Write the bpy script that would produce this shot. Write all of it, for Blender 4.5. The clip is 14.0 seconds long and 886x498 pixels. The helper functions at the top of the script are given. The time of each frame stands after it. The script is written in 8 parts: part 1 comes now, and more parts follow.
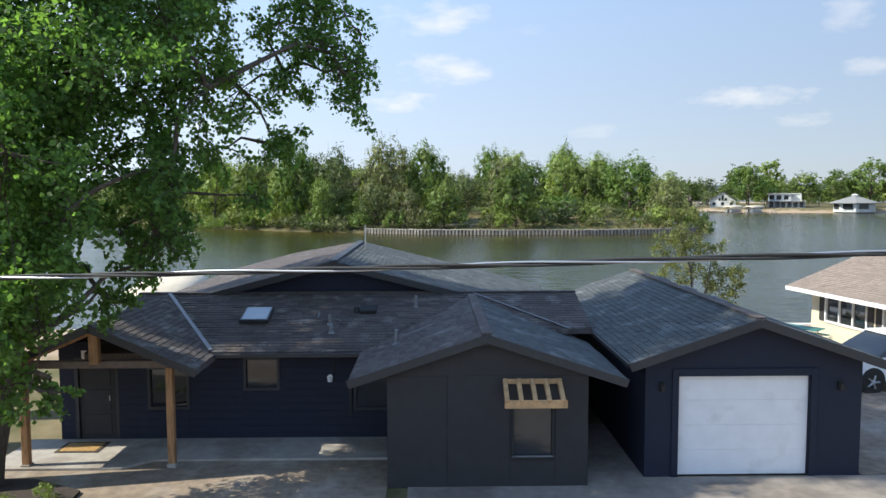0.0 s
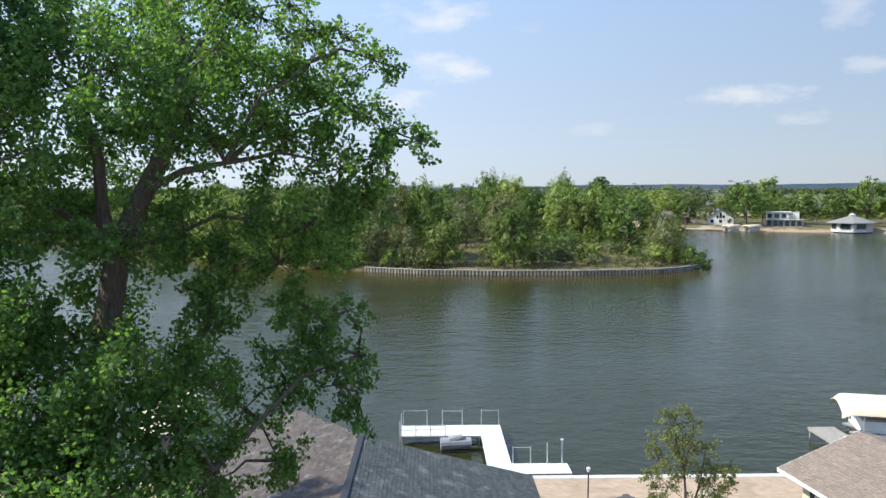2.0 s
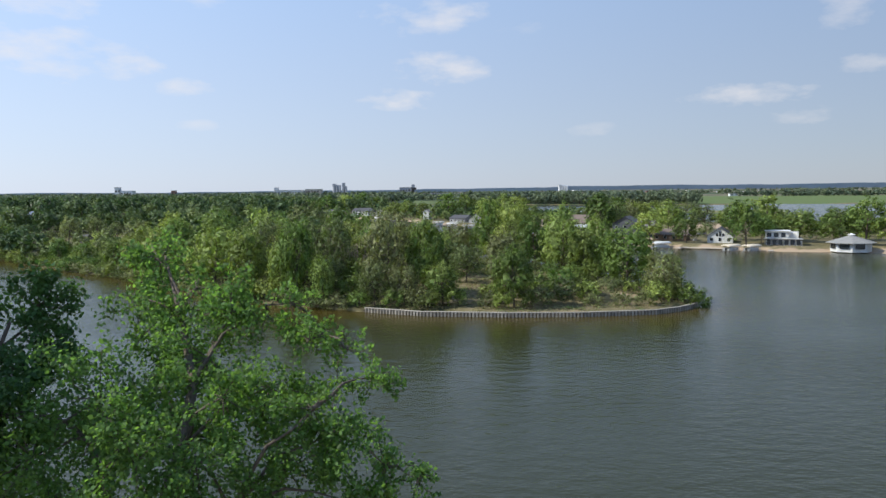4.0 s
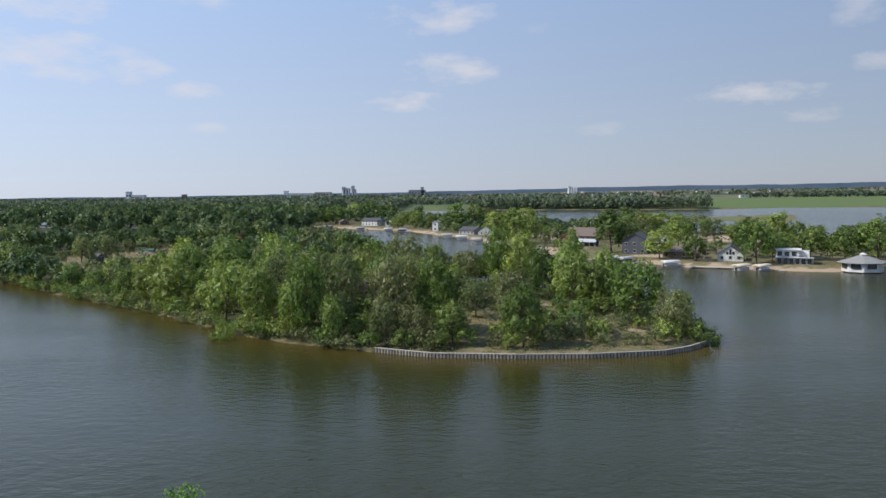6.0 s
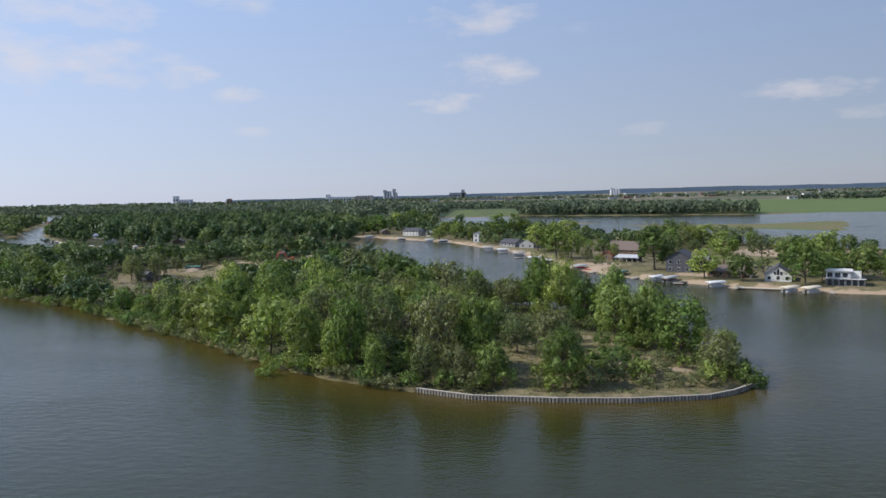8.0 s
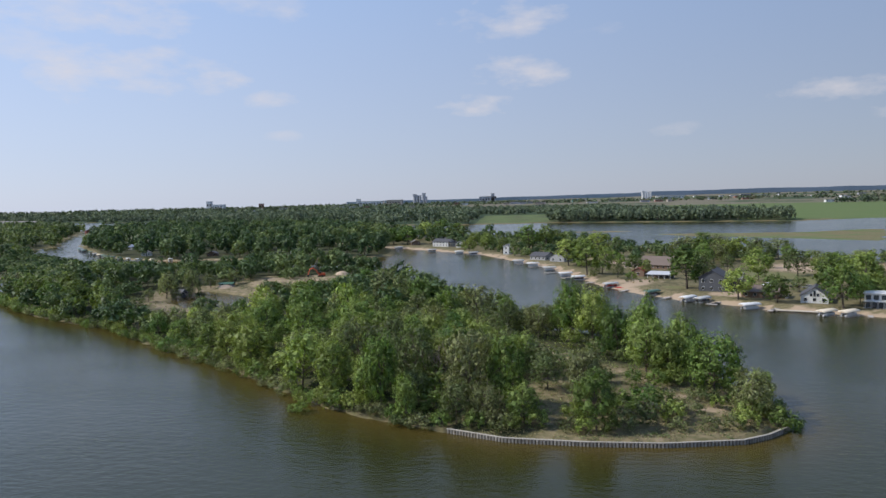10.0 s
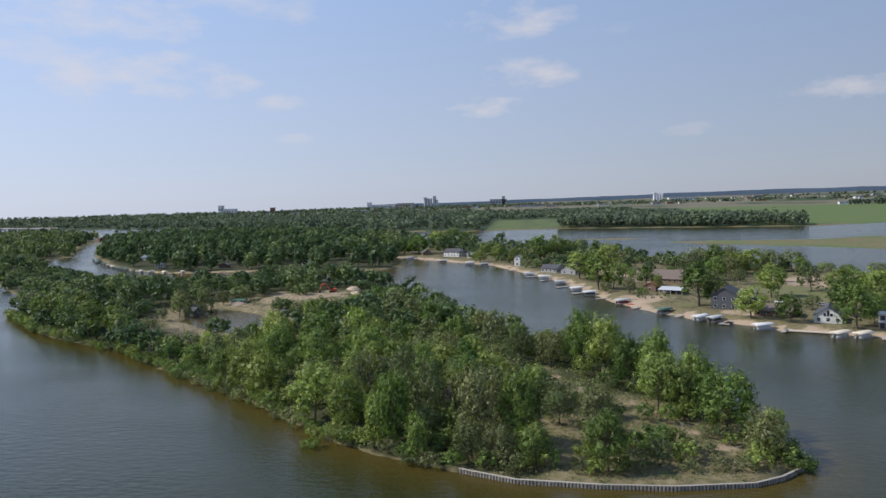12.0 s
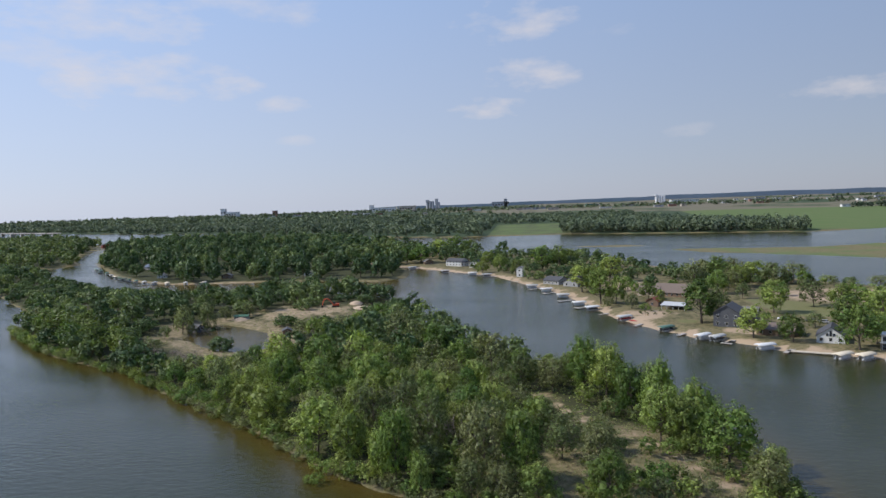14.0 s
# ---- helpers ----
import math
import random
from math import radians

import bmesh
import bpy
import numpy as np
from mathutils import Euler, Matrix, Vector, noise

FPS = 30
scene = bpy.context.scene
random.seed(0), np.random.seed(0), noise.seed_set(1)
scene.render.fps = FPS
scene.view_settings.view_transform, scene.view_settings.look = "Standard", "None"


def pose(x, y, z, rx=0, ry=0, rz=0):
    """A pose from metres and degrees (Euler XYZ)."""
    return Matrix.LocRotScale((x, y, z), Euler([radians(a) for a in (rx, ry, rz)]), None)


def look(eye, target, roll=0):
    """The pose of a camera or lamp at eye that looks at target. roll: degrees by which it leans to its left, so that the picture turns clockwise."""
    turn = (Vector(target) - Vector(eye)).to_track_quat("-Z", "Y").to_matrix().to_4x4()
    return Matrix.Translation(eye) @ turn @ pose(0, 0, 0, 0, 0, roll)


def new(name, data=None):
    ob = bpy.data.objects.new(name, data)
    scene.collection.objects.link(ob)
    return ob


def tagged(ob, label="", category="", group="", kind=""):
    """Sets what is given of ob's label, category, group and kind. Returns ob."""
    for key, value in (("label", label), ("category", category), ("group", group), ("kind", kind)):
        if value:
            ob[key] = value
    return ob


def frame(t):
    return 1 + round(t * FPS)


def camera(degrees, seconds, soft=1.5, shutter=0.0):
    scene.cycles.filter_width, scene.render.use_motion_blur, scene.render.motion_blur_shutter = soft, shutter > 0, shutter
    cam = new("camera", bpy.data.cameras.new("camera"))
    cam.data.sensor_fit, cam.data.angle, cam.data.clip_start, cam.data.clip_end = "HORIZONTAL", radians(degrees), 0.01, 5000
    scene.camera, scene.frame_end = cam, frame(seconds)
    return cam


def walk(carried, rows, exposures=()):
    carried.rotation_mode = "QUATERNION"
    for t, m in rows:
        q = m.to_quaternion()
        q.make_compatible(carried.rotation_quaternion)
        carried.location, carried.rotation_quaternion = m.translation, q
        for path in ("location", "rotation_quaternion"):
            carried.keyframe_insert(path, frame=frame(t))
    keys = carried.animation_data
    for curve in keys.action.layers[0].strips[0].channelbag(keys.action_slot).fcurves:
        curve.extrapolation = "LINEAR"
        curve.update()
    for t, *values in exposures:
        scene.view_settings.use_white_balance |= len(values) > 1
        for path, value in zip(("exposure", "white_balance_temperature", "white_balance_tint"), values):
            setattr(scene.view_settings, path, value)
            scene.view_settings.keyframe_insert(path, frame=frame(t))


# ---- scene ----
cam = camera(62.17, 14.0)
# seconds, x, y, z, heading, tilt, lean
ROWS = [
    (0.0, 0.000, 0.000, 5.924, -0.902, -4.334, 0.179),
    (0.5, 0.007, 0.011, 7.818, -0.951, -4.390, 0.109),
    (1.0, 0.015, 0.022, 9.741, -0.952, -4.438, 0.075),
    (1.5, 0.024, 0.033, 11.695, -0.967, -4.475, 0.074),
    (2.0, 0.035, 0.044, 13.674, -0.998, -4.510, 0.108),
    (2.5, 0.047, 0.056, 15.626, -1.019, -4.532, 0.167),
    (3.0, 0.061, 0.068, 17.564, -1.038, -4.528, 0.240),
    (3.5, 0.076, 0.080, 19.482, -1.048, -4.509, 0.312),
    (6.0, 0.173, 0.144, 28.888, -0.296, -4.403, 0.709),
    (6.5, 0.197, 0.157, 30.802, 0.218, -4.376, 0.814),
    (7.0, 0.222, 0.171, 32.731, 0.960, -4.354, 0.914),
    (7.5, 0.249, 0.185, 34.659, 1.891, -4.312, 1.006),
    (8.0, 0.277, 0.199, 36.559, 2.870, -4.249, 1.100),
    (10.5, 0.438, 0.273, 45.908, 5.458, -3.965, 1.465),
    (11.0, 0.475, 0.289, 47.748, 5.670, -3.939, 1.539),
    (11.5, 0.513, 0.305, 49.638, 5.858, -3.891, 1.630),
    (12.0, 0.553, 0.321, 51.571, 6.012, -3.840, 1.721),
    (12.5, 0.594, 0.337, 53.490, 6.060, -3.805, 1.781),
    (13.0, 0.636, 0.353, 55.376, 6.094, -3.775, 1.820),
    (13.5, 0.680, 0.370, 57.236, 6.130, -3.758, 1.839),
    (14.0, 0.725, 0.387, 59.117, 6.174, -3.737, 1.877),
]
walk(cam, [(t, pose(x, y, z, 90 + tilt, lean, heading)) for t, x, y, z, heading, tilt, lean in ROWS],
     [(0, 0.66, 6650, 4), (2, 0.58, 6620, 4), (3, 0.44, 6560, 5), (6, 0.12, 6560, 8), (8, 0.05, 6500, 10), (14, 0.0, 6500, 10)])

# ---------------------------------------------------------------- light
SUN_AZ, SUN_EL = radians(-95.0), radians(42.0)      # the sun stands to the left
sun_to = Vector((math.sin(SUN_AZ) * math.cos(SUN_EL), math.cos(SUN_AZ) * math.cos(SUN_EL), math.sin(SUN_EL)))
sun_data = bpy.data.lights.new("sun", "SUN")
sun_data.energy, sun_data.angle, sun_data.color = 4.6, radians(0.6), (1.0, 0.95, 0.87)
sun = new("sun", sun_data)
sun.matrix_world = look((0, 0, 80), Vector((0, 0, 80)) - sun_to)

# clouds: azimuth from +y towards +x, elevation, half width, half height (degrees), density
CLOUDS = [
    (0.2, 13.2, 4.4, 1.0, 0.8), (0.9, 9.3, 3.8, 0.85, 0.9), (-2.7, 7.0, 3.2, 0.55, 1.0), (23.2, 6.6, 4.2, 0.6, 0.95),
    (27.2, 5.2, 2.4, 0.42, 0.7), (30.5, 8.3, 2.6, 0.45, 0.7), (29.4, 11.9, 1.9, 0.75, 0.6), (12.3, 4.6, 2.0, 0.35, 0.45),
    (-28.5, 9.4, 6.6, 1.2, 0.9), (-22.6, 8.8, 3.6, 0.6, 0.9), (-18.4, 7.6, 2.2, 0.45, 0.8), (-30.2, 13.4, 7.0, 1.3, 0.8),
    (-19.8, 14.6, 5.2, 0.9, 0.6), (-35.5, 11.0, 3.6, 0.8, 0.55), (-17.3, 4.9, 1.5, 0.28, 0.45), (6.7, 12.1, 2.0, 0.4, 0.35),
]
world = bpy.data.worlds.new("sky")
world.use_nodes = True
scene.world = world
wn, wl = world.node_tree.nodes, world.node_tree.links


def wmath(op, a, b=None, c=None, clamp=False):
    n = wn.new("ShaderNodeMath")
    n.operation, n.use_clamp = op, clamp
    for i, v in enumerate((a, b, c)):
        if v is None:
            continue
        if isinstance(v, (int, float)):
            n.inputs[i].default_value = v
        else:
            wl.new(v, n.inputs[i])
    return n.outputs[0]


sky = wn.new("ShaderNodeTexSky")
sky.sky_type, sky.sun_disc = "NISHITA", False
sky.sun_elevation, sky.sun_rotation = SUN_EL, SUN_AZ
sky.altitude, sky.air_density, sky.dust_density, sky.ozone_density = 200, 1.0, 0.35, 2.2
coord = wn.new("ShaderNodeTexCoord")
sep = wn.new("ShaderNodeSeparateXYZ")
wl.new(coord.outputs["Generated"], sep.inputs[0])
az = wmath("MULTIPLY", wmath("ARCTAN2", sep.outputs[0], sep.outputs[1]), 57.2958)
el = wmath("MULTIPLY", wmath("ARCSINE", sep.outputs[2]), 57.2958)
stretch = wn.new("ShaderNodeCombineXYZ")
wl.new(wmath("MULTIPLY", az, 0.42), stretch.inputs[0])
wl.new(el, stretch.inputs[1])
cn = wn.new("ShaderNodeTexNoise")
cn.inputs["Scale"].default_value, cn.inputs["Detail"].default_value, cn.inputs["Roughness"].default_value = 0.62, 7, 0.58
wl.new(stretch.outputs[0], cn.inputs["Vector"])
puff = wmath("SUBTRACT", cn.outputs["Fac"], 0.5)
total = None
for ca, ce, cw, ch, cd in CLOUDS:
    u = wmath("DIVIDE", wmath("SUBTRACT", az, ca), cw)
    v = wmath("DIVIDE", wmath("SUBTRACT", el, ce), ch * 1.45)
    r2 = wmath("ADD", wmath("MULTIPLY", u, u), wmath("MULTIPLY", v, v))
    body = wmath("ADD", wmath("SUBTRACT", 1.0, r2), wmath("MULTIPLY", puff, 5.0))
    m = wmath("MULTIPLY", wmath("MULTIPLY", body, 0.60, clamp=True), cd)
    total = m if total is None else wmath("MAXIMUM", total, m)
wmix = wn.new("ShaderNodeMixRGB")
wl.new(wmath("MULTIPLY", total, 0.66), wmix.inputs[0])
veil = wn.new("ShaderNodeValToRGB")          # the haze of a bright spring day
veil.color_ramp.elements[0].position, veil.color_ramp.elements[0].color = 0.0, (3.60, 4.05, 5.15, 1)
veil.color_ramp.elements[1].position, veil.color_ramp.elements[1].color = 1.0, (1.5, 2.3, 4.3, 1)
for at, col in ((0.10, (3.35, 3.95, 5.30, 1)), (0.32, (2.55, 3.5, 5.45, 1))):
    veil.color_ramp.elements.new(at).color = col
wl.new(wmath("DIVIDE", el, 50.0, clamp=True), veil.inputs[0])
hazy = wn.new("ShaderNodeMixRGB")
hazy.inputs[0].default_value = 0.86
wl.new(sky.outputs[0], hazy.inputs[1])
glow = wn.new("ShaderNodeVectorMath")        # haze is brighter towards the sun
glow.operation = "DOT_PRODUCT"
wl.new(coord.outputs["Generated"], glow.inputs[0])
glow.inputs[1].default_value = tuple(sun_to)
lit = wn.new("ShaderNodeMixRGB")
lit.blend_type, lit.inputs[0].default_value = "MULTIPLY", 1.0
wl.new(veil.outputs[0], lit.inputs[1])
wl.new(wmath("MULTIPLY_ADD", glow.outputs["Value"], 0.72, 1.03), lit.inputs[2])
wl.new(lit.outputs[0], hazy.inputs[2])
wl.new(hazy.outputs[0], wmix.inputs[1])
wmix.inputs[2].default_value = (6.1, 5.75, 5.85, 1)
bg = next(n for n in wn if n.type == "BACKGROUND")
bg.inputs["Strength"].default_value = 0.12
wl.new(wmix.outputs[0], bg.inputs["Color"])

# ---------------------------------------------------------------- materials


def material(name, color, rough=0.7, metal=0.0, vary=0.15, scale=3.0, bump=0.0, bump_scale=30.0, per="", spread=0.0, second=None,
             second_scale=0.6, second_amount=0.5, spec=0.5, stretch3=(1, 1, 1), object_space=False):
    """A surface: colour with grain and, where second is given, larger stains of that colour. per: 'object' or 'island' shifts its lightness."""
    m = bpy.data.materials.new(name)
    m.use_nodes = True
    n, l = m.node_tree.nodes, m.node_tree.links
    b = n["Principled BSDF"]
    b.inputs["Roughness"].default_value, b.inputs["Metallic"].default_value = rough, metal
    b.inputs["Specular IOR Level"].default_value = spec
    tc = n.new("ShaderNodeNewGeometry") if not object_space else n.new("ShaderNodeTexCoord")
    src = tc.outputs["Position"] if not object_space else tc.outputs["Object"]
    mp = n.new("ShaderNodeMapping")
    mp.inputs["Scale"].default_value = stretch3
    l.new(src, mp.inputs["Vector"])
    t = n.new("ShaderNodeTexNoise")
    t.inputs["Scale"].default_value, t.inputs["Detail"].default_value = scale, 5
    l.new(mp.outputs[0], t.inputs["Vector"])
    ramp = n.new("ShaderNodeMapRange")
    ramp.inputs["From Min"].default_value, ramp.inputs["From Max"].default_value = 0.3, 0.7
    ramp.inputs["To Min"].default_value, ramp.inputs["To Max"].default_value = 1 - vary, 1 + vary
    l.new(t.outputs["Fac"], ramp.inputs["Value"])
    base = n.new("ShaderNodeMixRGB")
    base.inputs[1].default_value = (*color, 1)
    base.inputs[2].default_value = (*(second or color), 1)
    if second:
        t2 = n.new("ShaderNodeTexNoise")
        t2.inputs["Scale"].default_value, t2.inputs["Detail"].default_value = second_scale, 6
        l.new(mp.outputs[0], t2.inputs["Vector"])
        r2 = n.new("ShaderNodeMapRange")
        r2.inputs["From Min"].default_value, r2.inputs["From Max"].default_value = 0.66 - 0.32 * second_amount, 0.78 - 0.32 * second_amount
        l.new(t2.outputs["Fac"], r2.inputs["Value"])
        l.new(r2.outputs[0], base.inputs[0])
    else:
        base.inputs[0].default_value = 0
    mul = n.new("ShaderNodeMixRGB")
    mul.blend_type = "MULTIPLY"
    mul.inputs[0].default_value = 1
    l.new(base.outputs[0], mul.inputs[1])
    value = ramp.outputs[0]
    if per:
        if per == "object":
            r = n.new("ShaderNodeObjectInfo").outputs["Random"]
        else:
            r = n.new("ShaderNodeNewGeometry").outputs["Random Per Island"]
        pr = n.new("ShaderNodeMapRange")
        pr.inputs["To Min"].default_value, pr.inputs["To Max"].default_value = 1 - spread, 1 + spread
        l.new(r, pr.inputs["Value"])
        mm = n.new("ShaderNodeMath")
        mm.operation = "MULTIPLY"
        l.new(value, mm.inputs[0])
        l.new(pr.outputs[0], mm.inputs[1])
        value = mm.outputs[0]
    l.new(value, mul.inputs[2])
    l.new(mul.outputs[0], b.inputs["Base Color"])
    if bump:
        tb = n.new("ShaderNodeTexNoise")
        tb.inputs["Scale"].default_value, tb.inputs["Detail"].default_value = bump_scale, 4
        l.new(mp.outputs[0], tb.inputs["Vector"])
        bp = n.new("ShaderNodeBump")
        bp.inputs["Strength"].default_value, bp.inputs["Distance"].default_value = bump, 0.02
        l.new(tb.outputs["Fac"], bp.inputs["Height"])
        l.new(bp.outputs[0], b.inputs["Normal"])
    return m


def leaf_material(name, color, color2, translucent=0.25, object_spread=0.25, island_spread=0.35):
    """Leaves that let some light through; each tree takes its own tone between the two colours, each leaf its own lightness."""
    m = bpy.data.materials.new(name)
    m.use_nodes = True
    n, l = m.node_tree.nodes, m.node_tree.links
    b = n["Principled BSDF"]
    b.inputs["Roughness"].default_value = 0.55
    b.inputs["Specular IOR Level"].default_value = 0.25
    info, geo = n.new("ShaderNodeObjectInfo"), n.new("ShaderNodeNewGeometry")
    mix = n.new("ShaderNodeMixRGB")
    mix.inputs[1].default_value, mix.inputs[2].default_value = (*color, 1), (*color2, 1)
    big = n.new("ShaderNodeTexNoise")
    big.inputs["Scale"].default_value, big.inputs["Detail"].default_value = 0.22, 2
    l.new(geo.outputs["Position"], big.inputs["Vector"])
    tint = n.new("ShaderNodeAttribute")
    tint.attribute_name = "tone"
    add = n.new("ShaderNodeMath")
    add.operation, add.use_clamp = "MULTIPLY_ADD", True
    l.new(big.outputs["Fac"], add.inputs[0])
    add.inputs[1].default_value = 1.3
    sub = n.new("ShaderNodeMath")
    sub.operation = "SUBTRACT"
    l.new(info.outputs["Random"], sub.inputs[0])
    sub.inputs[1].default_value = 0.65
    toned = n.new("ShaderNodeMath")
    toned.operation = "ADD"
    l.new(sub.outputs[0], toned.inputs[0])
    l.new(tint.outputs["Fac"], toned.inputs[1])
    l.new(toned.outputs[0], add.inputs[2])
    l.new(add.outputs[0], mix.inputs[0])
    r1, r2 = n.new("ShaderNodeMapRange"), n.new("ShaderNodeMapRange")
    l.new(geo.outputs["Random Per Island"], r1.inputs["Value"])
    r1.inputs["To Min"].default_value, r1.inputs["To Max"].default_value = 1 - island_spread, 1 + island_spread
    frac = n.new("ShaderNodeMath")
    frac.operation = "FRACT"
    seven = n.new("ShaderNodeMath")
    seven.operation = "MULTIPLY"
    seven.inputs[1].default_value = 7.31
    l.new(info.outputs["Random"], seven.inputs[0])
    l.new(seven.outputs[0], frac.inputs[0])
    l.new(frac.outputs[0], r2.inputs["Value"])
    r2.inputs["To Min"].default_value, r2.inputs["To Max"].default_value = 1 - object_spread, 1 + object_spread
    lift = n.new("ShaderNodeMath")
    lift.operation = "MULTIPLY_ADD"
    l.new(tint.outputs["Fac"], lift.inputs[0])
    lift.inputs[1].default_value = 0.22
    l.new(r2.outputs[0], lift.inputs[2])
    k = n.new("ShaderNodeMath")
    k.operation = "MULTIPLY"
    l.new(r1.outputs[0], k.inputs[0])
    l.new(lift.outputs[0], k.inputs[1])
    mul = n.new("ShaderNodeMixRGB")
    mul.blend_type = "MULTIPLY"
    mul.inputs[0].default_value = 1
    l.new(mix.outputs[0], mul.inputs[1])
    l.new(k.outputs[0], mul.inputs[2])
    l.new(mul.outputs[0], b.inputs["Base Color"])
    tr = n.new("ShaderNodeBsdfTranslucent")
    bright = n.new("ShaderNodeMixRGB")
    bright.blend_type = "MULTIPLY"
    bright.inputs[0].default_value = 1
    bright.inputs[2].default_value = (1.25, 1.35, 0.6, 1)
    l.new(mul.outputs[0], bright.inputs[1])
    l.new(bright.outputs[0], tr.inputs["Color"])
    ms = n.new("ShaderNodeMixShader")
    ms.inputs[0].default_value = translucent
    l.new(b.outputs[0], ms.inputs[1])
    l.new(tr.outputs[0], ms.inputs[2])
    out = next(x for x in n if x.type == "OUTPUT_MATERIAL")
    l.new(ms.outputs[0], out.inputs["Surface"])
    return m


def glass_material(name, tint=(0.02, 0.024, 0.028), rough=0.04):
    """Dark window glass in front of an unlit room."""
    m = bpy.data.materials.new(name)
    m.use_nodes = True
    b = m.node_tree.nodes["Principled BSDF"]
    b.inputs["Base Color"].default_value = (*tint, 1)
    b.inputs["Roughness"].default_value = rough
    b.inputs["Specular IOR Level"].default_value = 0.9
    return m


def water_material(name, color, ripple, scale_a, scale_b):
    m = bpy.data.materials.new(name)
    m.use_nodes = True
    n, l = m.node_tree.nodes, m.node_tree.links
    b = n["Principled BSDF"]
    b.inputs["Roughness"].default_value, b.inputs["IOR"].default_value = 0.15, 1.33
    g = n.new("ShaderNodeNewGeometry")
    mp = n.new("ShaderNodeMapping")
    mp.inputs["Scale"].default_value = (0.55, 1.0, 1.0)
    mp.inputs["Rotation"].default_value = (0, 0, 0.35)
    l.new(g.outputs["Position"], mp.inputs["Vector"])
    a, c, d = n.new("ShaderNodeTexNoise"), n.new("ShaderNodeTexNoise"), n.new("ShaderNodeTexNoise")
    a.inputs["Scale"].default_value, a.inputs["Detail"].default_value = scale_a, 3
    c.inputs["Scale"].default_value, c.inputs["Detail"].default_value = scale_b, 3
    d.inputs["Scale"].default_value, d.inputs["Detail"].default_value = 0.018, 4
    for t in (a, c, d):
        l.new(mp.outputs[0], t.inputs["Vector"])
    gust = n.new("ShaderNodeMapRange")        # patches of wind: rougher and smoother water
    gust.inputs["From Min"].default_value, gust.inputs["From Max"].default_value = 0.35, 0.65
    gust.inputs["To Min"].default_value, gust.inputs["To Max"].default_value = 0.30, 1.0
    l.new(d.outputs["Fac"], gust.inputs["Value"])
    s = n.new("ShaderNodeMath")
    s.operation = "ADD"
    l.new(a.outputs["Fac"], s.inputs[0])
    h = n.new("ShaderNodeMath")
    h.operation = "MULTIPLY"
    h.inputs[1].default_value = 0.45
    l.new(c.outputs["Fac"], h.inputs[0])
    l.new(h.outputs[0], s.inputs[1])
    s2 = n.new("ShaderNodeMath")
    s2.operation = "MULTIPLY"
    l.new(s.outputs[0], s2.inputs[0])
    l.new(gust.outputs[0], s2.inputs[1])
    bp = n.new("ShaderNodeBump")
    bp.inputs["Strength"].default_value, bp.inputs["Distance"].default_value = 1.0, ripple
    l.new(s2.outputs[0], bp.inputs["Height"])
    l.new(bp.outputs[0], b.inputs["Normal"])
    mix = n.new("ShaderNodeMixRGB")
    mix.inputs[1].default_value = (*color, 1)
    mix.inputs[2].default_value = (color[0] * 0.75, color[1] * 0.8, color[2] * 0.85, 1)
    l.new(d.outputs["Fac"], mix.inputs[0])
    # brown shallows plus the trees' reflection, both put into the water's colour
    silt_reflection = n.new("ShaderNodeAttribute")
    silt_reflection.attribute_name = "silt_reflection"
    brown = n.new("ShaderNodeMixRGB")
    brown.inputs[2].default_value = (0.066, 0.048, 0.012, 1)
    l.new(silt_reflection.outputs["Fac"], brown.inputs[0])
    l.new(mix.outputs[0], brown.inputs[1])
    l.new(brown.outputs[0], b.inputs["Base Color"])
    return m


LAKE = water_material("lake_water", (0.028, 0.030, 0.007), 0.24, 0.7, 2.4)
NAVY = material("navy_siding", (0.0085, 0.0125, 0.029), 0.75, vary=0.12, scale=6, bump=0.15, bump_scale=60)
CHARCOAL = material("charcoal_panel", (0.029, 0.028, 0.029), 0.75, vary=0.12, scale=4, bump=0.12, bump_scale=50)
TRIM = material("dark_trim", (0.030, 0.031, 0.034), 0.5, vary=0.1, scale=9)
# lighter patches: roof wear, with sun dapples under the trees put into the colour
SHINGLE = material("weathered_dappled_shingle", (0.094, 0.076, 0.069), 0.85, vary=0.30, scale=22, bump=0.5, bump_scale=120, per="island", spread=0.30,
                   second=(0.165, 0.150, 0.140), second_scale=1.6, second_amount=0.30)
# the same shingles with a glancing reflection's greenish sheen put into the colour
SHEEN_SHINGLE = material("sheen_shingle", (0.066, 0.074, 0.074), 0.8, vary=0.30, scale=22, bump=0.5, bump_scale=120, per="island", spread=0.25,
                 second=(0.135, 0.140, 0.140), second_scale=1.4, second_amount=0.30)
SHEEN_SHINGLE_PIECE = material("sheen_shingle_piece", (0.066, 0.074, 0.074), 0.8, vary=0.30, scale=22, bump=0.5, bump_scale=120, per="object", spread=0.25,
                       second=(0.135, 0.140, 0.140), second_scale=1.4, second_amount=0.30)
SHINGLE_PIECE = material("weathered_dappled_shingle_piece", (0.094, 0.076, 0.069), 0.85, vary=0.30, scale=22, bump=0.5, bump_scale=120, per="object", spread=0.30,
                         second=(0.165, 0.150, 0.140), second_scale=1.6, second_amount=0.30)
FLASH = material("galvanised_flashing", (0.24, 0.24, 0.25), 0.5, metal=0.5, vary=0.2, scale=12)
TIMBER = material("cedar_timber", (0.36, 0.19, 0.085), 0.65, vary=0.25, scale=5, bump=0.3, bump_scale=25, stretch3=(6, 6, 0.8), second=(0.27, 0.14, 0.06), second_scale=3)
PINE = material("pine_timber", (0.50, 0.31, 0.15), 0.65, vary=0.2, scale=8, bump=0.25, bump_scale=25)
